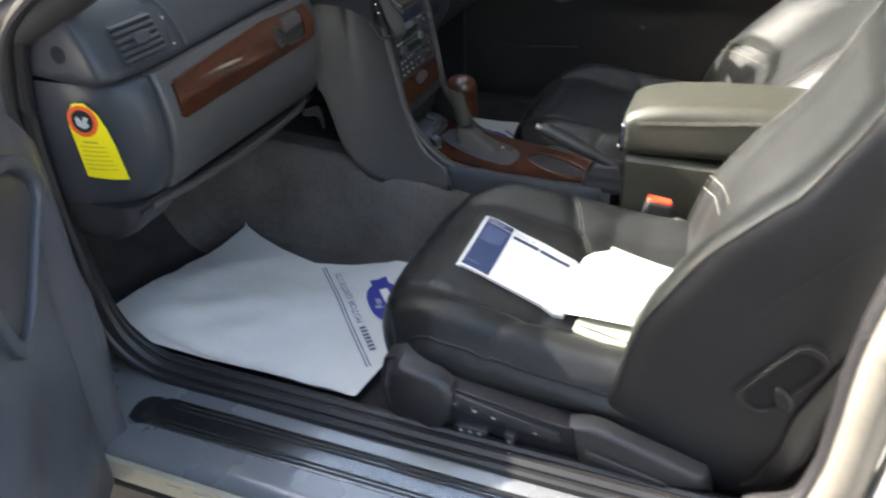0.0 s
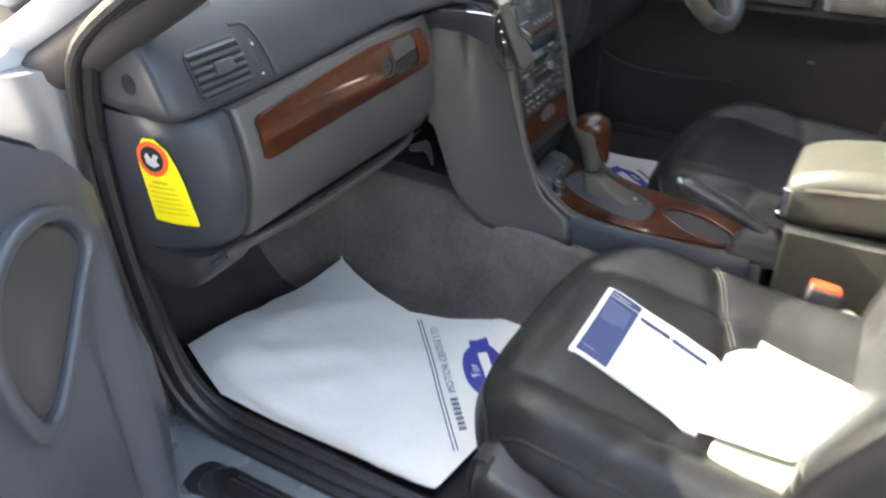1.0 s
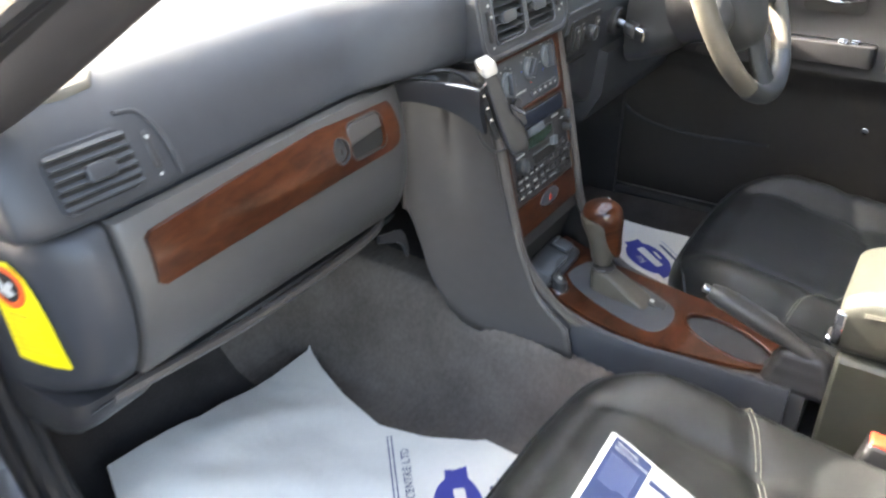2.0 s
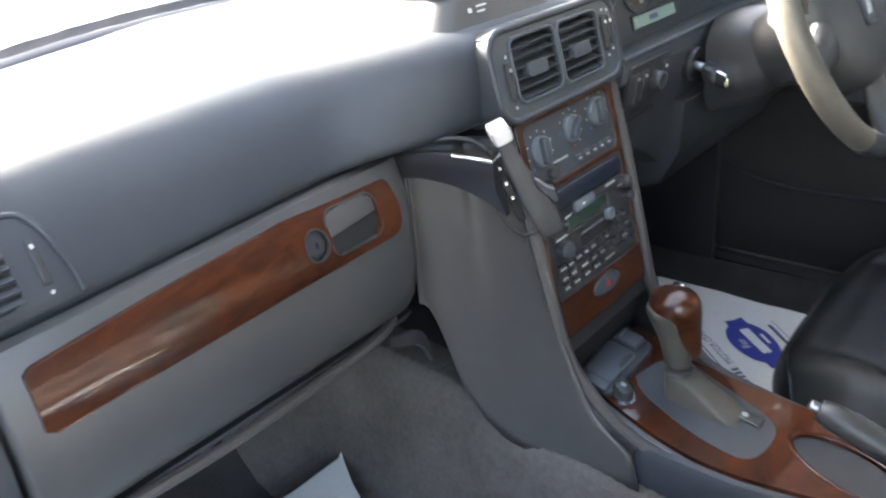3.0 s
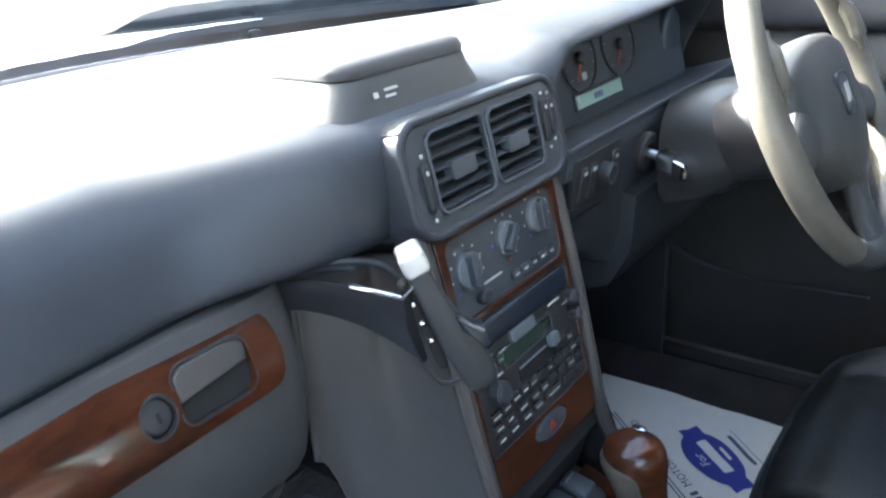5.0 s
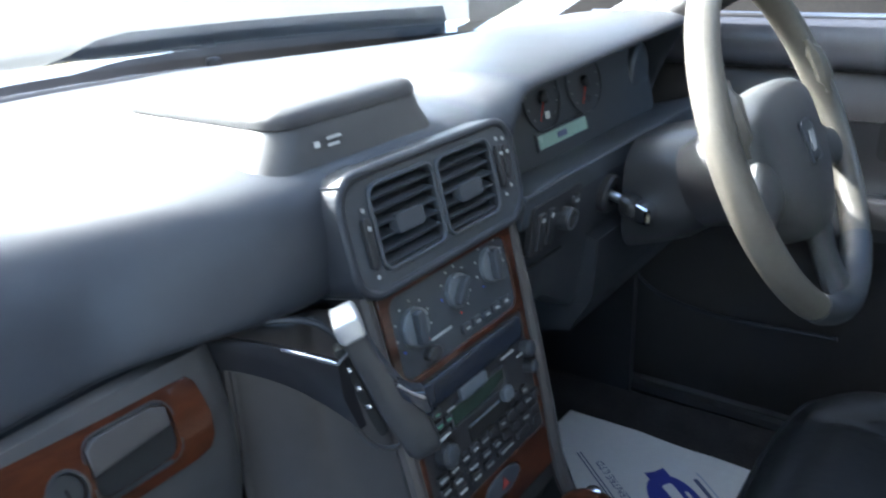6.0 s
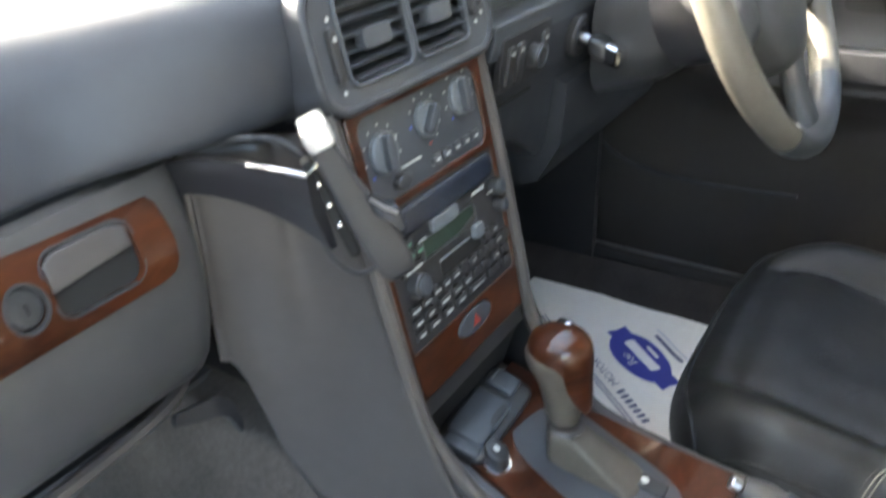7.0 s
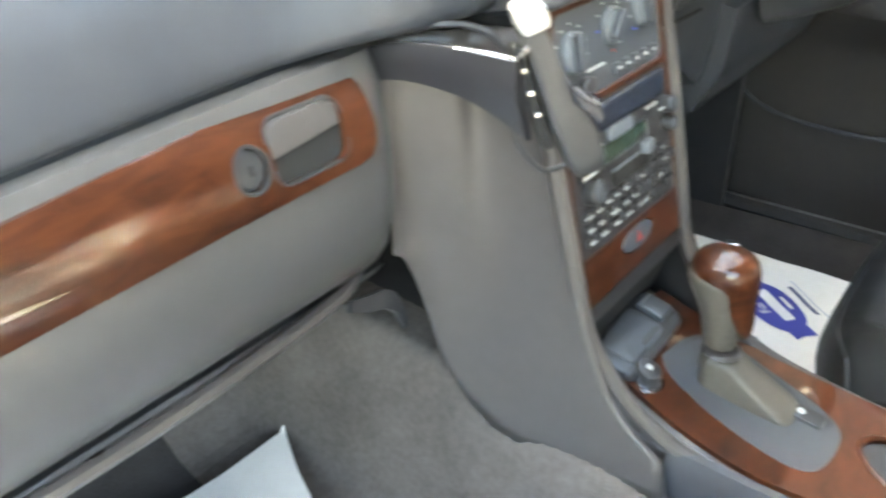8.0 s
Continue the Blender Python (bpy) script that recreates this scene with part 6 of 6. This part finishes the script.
    sp = part("side_panel", plate(sp_out, [], lambda u, v, w: on_side(u, v, 0.010 + w), 0.05, [("u", q) for q in span(-0.70, -0.25, 10)] + [("v", q) for q in (0.33, 0.35, 0.37, 0.39, 0.41)]), DARK, seat, "black plastic seat side panel", bevel=0.008, seg=3, angle=50)
    part("front_pod", dome([(-0.243, 0.352), (-0.240, 0.40), (-0.248, 0.444), (-0.272, 0.462), (-0.335, 0.458), (-0.356, 0.444), (-0.362, 0.418), (-0.350, 0.372), (-0.330, 0.345)], lambda u, v, w: on_side(u, v, 0.030 + w), 0.034, 0.28), DARK, sp, "rounded front end of the side panel")
    part("rear_hump", dome([(-0.528, 0.428), (-0.56, 0.436), (-0.66, 0.410), (-0.715, 0.394), (-0.72, 0.372), (-0.64, 0.352), (-0.57, 0.34), (-0.545, 0.36)], lambda u, v, w: on_side(u, v, 0.026 + w), 0.030, 0.25), DARK, sp, "raised rear hump of the side panel")
    part("switch_ledge", dome([(-0.335, 0.420), (-0.36, 0.428), (-0.515, 0.402), (-0.52, 0.386), (-0.51, 0.382), (-0.345, 0.402)], lambda u, v, w: on_side(u, v, 0.016 + w), 0.008, 0.1), BUTTON, sp)
    for i, (y, z) in enumerate(((-0.360, 0.4135), (-0.392, 0.4085), (-0.420, 0.404), (-0.482, 0.395))):
        part("memory_button", dome(rrect(0.014, 0.009, 0.002, 3, y, z), lambda u, v, w: on_side(u, v, 0.018 + w), 0.004, 0.2), BUTTON, sp)
        part("legend", slab(rrect(0.005, 0.003, 0.0006, 2, y, z), lambda u, v, w: on_side(u, v, 0.0186 + w), 0.001), MARK, sp)
    part("slide_switch", dome(rrect(0.050, 0.016, 0.006, 4, -0.386, 0.370), lambda u, v, w: on_side(u, v, 0.024 + w), 0.014, 0.25), BUTTON, sp, "seat slide switch")
    part("tilt_switch", dome([(-0.438, 0.357), (-0.452, 0.362), (-0.452, 0.382), (-0.438, 0.384)], lambda u, v, w: on_side(u, v, 0.024 + w), 0.014, 0.25), BUTTON, sp, "seat tilt switch")
    for u0 in (-0.372, -0.386, -0.400, -0.445):
        part("legend", slab(rrect(0.004, 0.006, 0.001, 2, u0, 0.370), lambda u, v, w: on_side(u, v, 0.0246 + w), 0.001), MARK, sp)
    part("belt_slot", slab(rrect(0.09, 0.022, 0.006, 3, -0.625, 0.345), lambda u, v, w: on_side(u, v, 0.0115 + w), 0.003), VOID, sp)
    part("lift_handle", dome([(-0.555, 0.398), (-0.60, 0.388), (-0.665, 0.372), (-0.67, 0.362), (-0.60, 0.372), (-0.555, 0.386)], lambda u, v, w: on_side(u, v, 0.030 + w), 0.010, 0.2), BUTTON, sp)
    part("seat_base", box((SX, -0.45, 0.352), (0.44, 0.40, 0.10)), DARK, seat, "dark seat base", bevel=0.02)
    for s in (-1, 1):
        part("runner", box((SX + s * 0.19, -0.42, 0.318), (0.035, 0.42, 0.03)), DARK, seat, "", bevel=0.004)

    # pale recliner joint covers at the foot of the backrest
    for s in (-1, 1):
        part("recliner_cover", loft([[Vector((SX + s * 0.235 + a, -0.604 + b, z)) for a, b in oval(0.017 * k * (1 + 0.25 * math.sin(z * 700)), 0.021 * k, 14)] for z, k in ((0.44, 1.0), (0.455, 1.0), (0.465, 0.85), (0.475, 0.95), (0.482, 0.6), (0.485, 0.2))]), TRIM_SEAL, seat, "pale crumpled joint cover", subsurf=1)
    return cushion_top


SX = -0.372
cushion_top = build_seat(SX, 0.0, -1, "black leather front passenger seat with power switches")
build_seat(0.372, 0.36, 1, "black leather driver's seat beside the console")

# ---- armrest box between the seats ----
arm = thing("armrest", (0.03, -0.62, 0.42), "leather centre armrest box in sunlit olive tone, stitched lid", "armrest")
def arm_ring(y, k, z0, z1, cxx=0.055, hw=0.088):
    return [Vector((cxx + u * k, y, (z0 + z1) / 2 + v * k)) for u, v in rrect(2 * hw, z1 - z0, 0.028, 6)]
part("lid", loft([arm_ring(-0.472, 0.80, 0.543, 0.622), arm_ring(-0.470, 0.92, 0.543, 0.624), arm_ring(-0.478, 0.99, 0.541, 0.630), arm_ring(-0.50, 1.0, 0.542, 0.642), arm_ring(-0.56, 1.0, 0.546, 0.656), arm_ring(-0.70, 1.0, 0.556, 0.666), arm_ring(-0.86, 0.98, 0.56, 0.668), arm_ring(-0.87, 0.9, 0.56, 0.668)]), LEATHER_LIT, arm, "padded leather lid", angle=60, subsurf=1)
part("box", loft([[Vector((0.055 + u, y, z)) for u, z in ((-0.086, 0.36), (-0.086, 0.535), (-0.078, 0.545), (0.078, 0.545), (0.086, 0.535), (0.086, 0.36))] for y in (-0.482, -0.50, -0.86)]), LEATHER_LIT, arm, "leather-covered box", bevel=0.006)
for off in (-0.002, 0.002):
    part("stitching", tube([Vector((-0.0335, y, 0.612 + (-0.468 - y) * 0.12 + off)) for y in span(-0.50, -0.85, 24)], 0.0006, 6), STITCH, arm, "pale stitching")
part("catch", box((0.0, -0.470, 0.552), (0.03, 0.016, 0.014)), CHROME, arm, "pale metal catch", bevel=0.003)
part("hinge_tab", box((-0.026, -0.476, 0.585), (0.012, 0.014, 0.05)), CHROME, arm, "", bevel=0.003)

# seat belt buckle
bk = thing("belt_buckle", (-0.125, -0.56, 0.42), "black seat belt buckle with red release button", "seat belt")
bm_ = pose(-0.130, -0.562, 0.468, 10, 0, 8)
part("housing", box((0, 0, 0), (0.028, 0.052, 0.085), bm_), BUTTON, bk, "", bevel=0.006, seg=3)
part("release_button", box((0, 0.002, 0.041), (0.023, 0.045, 0.010), bm_), RED, bk, "red release button", bevel=0.003)
part("stem", box((0, 0, -0.075), (0.016, 0.028, 0.09), bm_), DARK, bk)

# ---- paper on the passenger seat ----
def on_seat(x, y, w=0.0):
    return Vector((x, y, cushion_top((x - SX) / CW, (-0.195 - y) / 0.455).z + w))


bkl = thing("service_booklet", (-0.37, -0.36, 0.49), "open service booklet with blue and white pages on the seat", "booklet")
B00, B10, B01, B11 = Vector((-0.281, -0.285)), Vector((-0.341, -0.477)), Vector((-0.449, -0.288)), Vector((-0.500, -0.475))


def on_book(u, v, w):
    a, b = u / 0.215, v / 0.150
    p = (B00 * (1 - a) + B10 * a) * (1 - b) + (B01 * (1 - a) + B11 * a) * b
    lift = 0.004 + 0.005 * math.sin(min(1, max(0, u / 0.22)) * math.pi * 0.9)
    return on_seat(p.x, p.y, lift + w)


bc = [("u", q) for q in span(0.02, 0.22, 9)] + [("v", q) for q in (0.03, 0.06, 0.09, 0.12)]
part("page", plate([(0, 0), (0.0, 0.150), (0.215, 0.146), (0.215, 0.0)], [], lambda u, v, w: on_book(u, v, w), 0.005, bc), WHITE, bkl, "white printed pages")
part("cover", plate([(-0.006, -0.001), (-0.005, 0.152), (0.004, 0.152), (0.004, -0.001)], [], lambda u, v, w: on_book(u, v, -0.002 + w), 0.004, bc), WHITE, bkl, "white booklet edge")
part("blue_panel", plate([(0.004, 0.004), (0.004, 0.146), (0.062, 0.146), (0.062, 0.004)], [], lambda u, v, w: on_book(u, v, 0.0010 + w), 0.0008, bc), NAVY, bkl, "navy blue printed panel")
for u0, v0, du, dv, mt in ((0.068, 0.021, 0.055, 0.008, NAVY), (0.127, 0.021, 0.062, 0.008, NAVY), (0.085, 0.028 + 0.052, 0.022, 0.012, PALE_INK), (0.070, 0.042, 0.050, 0.0016, PALE_INK), (0.070, 0.052, 0.050, 0.0016, PALE_INK), (0.128, 0.042, 0.055, 0.0016, PALE_INK), (0.128, 0.056, 0.050, 0.0016, PALE_INK), (0.135, 0.085, 0.020, 0.008, PALE_INK), (0.150, 0.110, 0.026, 0.0016, PALE_INK), (0.072, 0.125, 0.040, 0.0016, PALE_INK)):
    part("print", plate([(u0, v0), (u0, v0 + dv), (u0 + du, v0 + dv), (u0 + du, v0)], [], lambda u, v, w: on_book(u, v, 0.0012 + w), 0.0005, bc), mt, bkl)



def words(text, size, mat, parent, fn, u0, v0, dir_u, name="lettering"):
    """Printed letters from the built-in font, laid on a surface; dir_u: the (u, v) way in which they run."""
    cu = bpy.data.curves.new(name, "FONT")
    cu.body, cu.size, cu.resolution_u = text, size, 2
    tmp = new("letters", cu)
    bpy.context.view_layer.update()
    me = bpy.data.meshes.new_from_object(tmp.evaluated_get(bpy.context.evaluated_depsgraph_get()))
    bpy.data.objects.remove(tmp)
    bmw = bmesh.new()
    bmw.from_mesh(me)
    bpy.data.meshes.remove(me)
    d = Vector(dir_u).normalized()
    n2 = Vector((-d.y, d.x))
    for v in bmw.verts:
        q = Vector((u0, v0)) + d * v.co.x + n2 * v.co.y
        v.co = fn(q.x, q.y, 0)
    return part(name, bmw, mat, parent, smooth=False)


BLUE_INK = material("pale blue small print", (0.16, 0.19, 0.34), 0.6, 0, 0.1, 30)
for i in range(10):
    v1 = 0.0295 + 0.0048 * i if i < 9 else 0.132
    u1 = 0.010 + (0.044 if i < 8 else 0.026)
    part("blue_text", plate([(0.010, v1), (u1, v1), (u1, v1 + 0.0006), (0.010, v1 + 0.0006)], [], lambda u, v, w: on_book(u, v, 0.0014 + w), 0.0002, bc), BLUE_INK, bkl, "fine pale print line")
flat_book = lambda a, b, w: on_book(a, -b, 0.0022)
words("SERVICE AND", 0.0056, WHITE, bkl, flat_book, 0.0095, -0.0145, (1, 0))
words("INSPECTION HISTORY", 0.0056, WHITE, bkl, flat_book, 0.0095, -0.0215, (1, 0))
words("SERVICE RECORD", 0.0058, INK, bkl, flat_book, 0.0680, -0.0165, (1, 0))

# leaflets lying on the booklet
leaf = thing("folded_leaflet", (-0.42, -0.50, 0.47), "white folded leaflet curling up on the booklet", "paper")
def on_leaf(u, v, w):
    return on_seat(u, max(-0.648, v), 0.014 + 0.007 * math.sin((-0.46 - v) * 15) + 0.012 * smooth(-0.40, -0.33, u) + w)
lc = [("u", q) for q in span(-0.48, -0.33, 8)] + [("v", q) for q in span(-0.63, -0.49, 8)]
part("sheet", plate([(-0.338, -0.474), (-0.42, -0.466), (-0.500, -0.474), (-0.490, -0.586), (-0.42, -0.618), (-0.335, -0.648), (-0.315, -0.515)], [], on_leaf, 0.0008, lc), WHITE, leaf, "white sheet")
for k, (u0, v0) in enumerate(((-0.40, -0.56), (-0.385, -0.575))):
    part("print", plate([(u0, v0), (u0 + 0.003, v0), (u0 + 0.003, v0 + 0.02), (u0, v0 + 0.02)], [], lambda u, v, w: on_leaf(u, v, 0.0006 + w), 0.0004, lc), PALE_INK, leaf)
pouch = thing("document_pouch", (-0.42, -0.55, 0.47), "pale green-cream card folder under the leaflet", "folder")
def on_pouch(u, v, w):
    return on_seat(u, max(-0.648, v), 0.007 + w)
part("folder", plate([(-0.258, -0.507), (-0.52, -0.496), (-0.545, -0.589), (-0.42, -0.622), (-0.297, -0.646)], [], on_pouch, 0.007, [("v", -0.54), ("v", -0.59)] + [("u", q) for q in span(-0.52, -0.28, 10)]), CREAM, pouch, "pale cream card", bevel=0.002)
part("fold", plate([(-0.507, -0.500), (-0.508, -0.500), (-0.527, -0.588), (-0.526, -0.588)], [], lambda u, v, w: on_pouch(u, v, 0.002 + w), 0.002), DARK, pouch)

# ---- paper mats in the footwells ----
def paper_mat(outline, fn, label):
    xs_, ys_ = [p[0] for p in outline], [p[1] for p in outline]
    m = thing("paper_floor_mat", fn(sum(xs_) / len(xs_), sum(ys_) / len(ys_), 0), label, "paper mat", "paper floor mats")
    cuts_ = [("u", q) for q in np.arange(min(xs_) + 0.012, max(xs_), 0.012)] + [("v", q) for q in np.arange(min(ys_) + 0.012, max(ys_), 0.012)]
    part("sheet", plate(outline, [], fn, 0.0006, cuts_), PAPER, m, "creased white paper", angle=80)
    return m


def patch(fn, pts, mat, parent, name="print_shape", w=0.0014, cell=0.012):
    us_, vs_ = [p[0] for p in pts], [p[1] for p in pts]
    cuts_ = [("u", q) for q in np.arange(min(us_) + cell, max(us_), cell)] + [("v", q) for q in np.arange(min(vs_) + cell, max(vs_), cell)]
    return part(name, plate(pts, [], lambda u, v, c: fn(u, v, w + c), 0.0002, cuts_), mat, parent, smooth=False)


def mat_print(fn, m, origin, right, clip=0.0):
    """Two rules, a bar of lettering too small to read, a blue oval badge on a ribbon; a along the reading way, b down the page."""
    r = Vector(right).normalized()
    dn = Vector((r.y, -r.x))

    def f(a, b, w):
        q = Vector(origin) + r * a + dn * b
        return fn(q.x, q.y, w)

    patch(f, [(-0.17, 0), (0.17, 0), (0.17, 0.0022), (-0.17, 0.0022)], INK, m, "print_rule")
    patch(f, [(-0.17, 0.006), (0.17, 0.006), (0.17, 0.0082), (-0.17, 0.0082)], INK, m, "print_rule")
    for k in range(7):
        patch(f, rrect(0.0068, 0.0125, 0.0015, 2, -0.126 + 0.0113 * k, 0.024), INK, m, "print_bar")
    words("MOTOR CENTRE LTD", 0.0185, INK, m, lambda a, b, w: f(a, -b, 0.0020), -0.043, -0.0305, (1, 0))
    for s in (-1, 1):
        patch(f, [(s * 0.044, 0.076), (s * 0.082, 0.079), (s * 0.078, 0.094), (s * 0.082, 0.112), (s * 0.044, 0.110)], LOGO_BLUE, m, "ribbon")
    patch(f, oval(0.068, 0.037, 36, 0, 0.090), LOGO_BLUE, m, "oval_badge", w=0.0018)
    patch(f, rrect(0.082, 0.017, 0.003, 2, 0, 0.094), PAPER, m, "pale_bar", w=0.0026)
    patch(f, rrect(0.030, 0.0055, 0.001, 2, 0, 0.113), PAPER, m, "pale_bar", w=0.0026)
    patch(f, rrect(0.075, 0.007, 0.002, 2, 0, 0.142), INK, m, "print_bar")
    patch(f, rrect(0.10, 0.003, 0.001, 2, 0, 0.153), PALE_INK, m, "print_bar")
    words("For", 0.022, PAPER, m, lambda a, b, w: f(a, -b, 0.0026), -0.016, -0.079, (1, 0))


def pmat(x, y, w=0.0):
    z = floor_z(x, y) + 0.010 + 0.008 * (noise.noise((x * 7, y * 7, 5)) + 0.5) + 0.004 * noise.noise((x * 20, y * 16, 2)) + 0.006 * abs(noise.noise((x * 9 + y * 4, y * 7, 3))) + 0.0022 * abs(noise.noise((x * 26, y * 22 - x * 9, 7)))
    z += 0.030 * smooth(0.05, 0.36, y) * smooth(-0.30, -0.56, x) + 0.006 * smooth(0.1, 0.33, y)
    return Vector((x, y, min(max(z, 0.312), 0.352) + w))


pm = paper_mat([(-0.170, 0.333), (-0.28, 0.335), (-0.40, 0.338), (-0.50, 0.345), (-0.576, 0.354), (-0.607, 0.29), (-0.640, 0.215), (-0.645, 0.10), (-0.642, -0.03), (-0.640, -0.143), (-0.610, -0.160), (-0.48, -0.175), (-0.22, -0.20), (-0.205, -0.06), (-0.245, 0.03), (-0.262, 0.105), (-0.235, 0.20), (-0.205, 0.27)], pmat, "white printed paper mat on the passenger footwell carpet")
mat_print(pmat, pm, (-0.405, -0.034), (0.75, 0.66))


def dmat(x, y, w=0.0):
    z = floor_z(x, y) + 0.010 + 0.007 * (noise.noise((x * 7, y * 7, 9)) + 0.5) + 0.005 * abs(noise.noise((x * 9 + y * 4, y * 7, 3)))
    return Vector((x, y, max(z, 0.314) + w))


dm = paper_mat([(0.20, 0.19), (0.40, 0.187), (0.602, 0.184), (0.606, 0.05), (0.585, -0.150), (0.45, -0.166), (0.312, -0.178), (0.20, -0.18)], dmat, "white printed paper mat in the driver's footwell")
mat_print(dmat, dm, (0.384, -0.016), (0.63, 0.78))
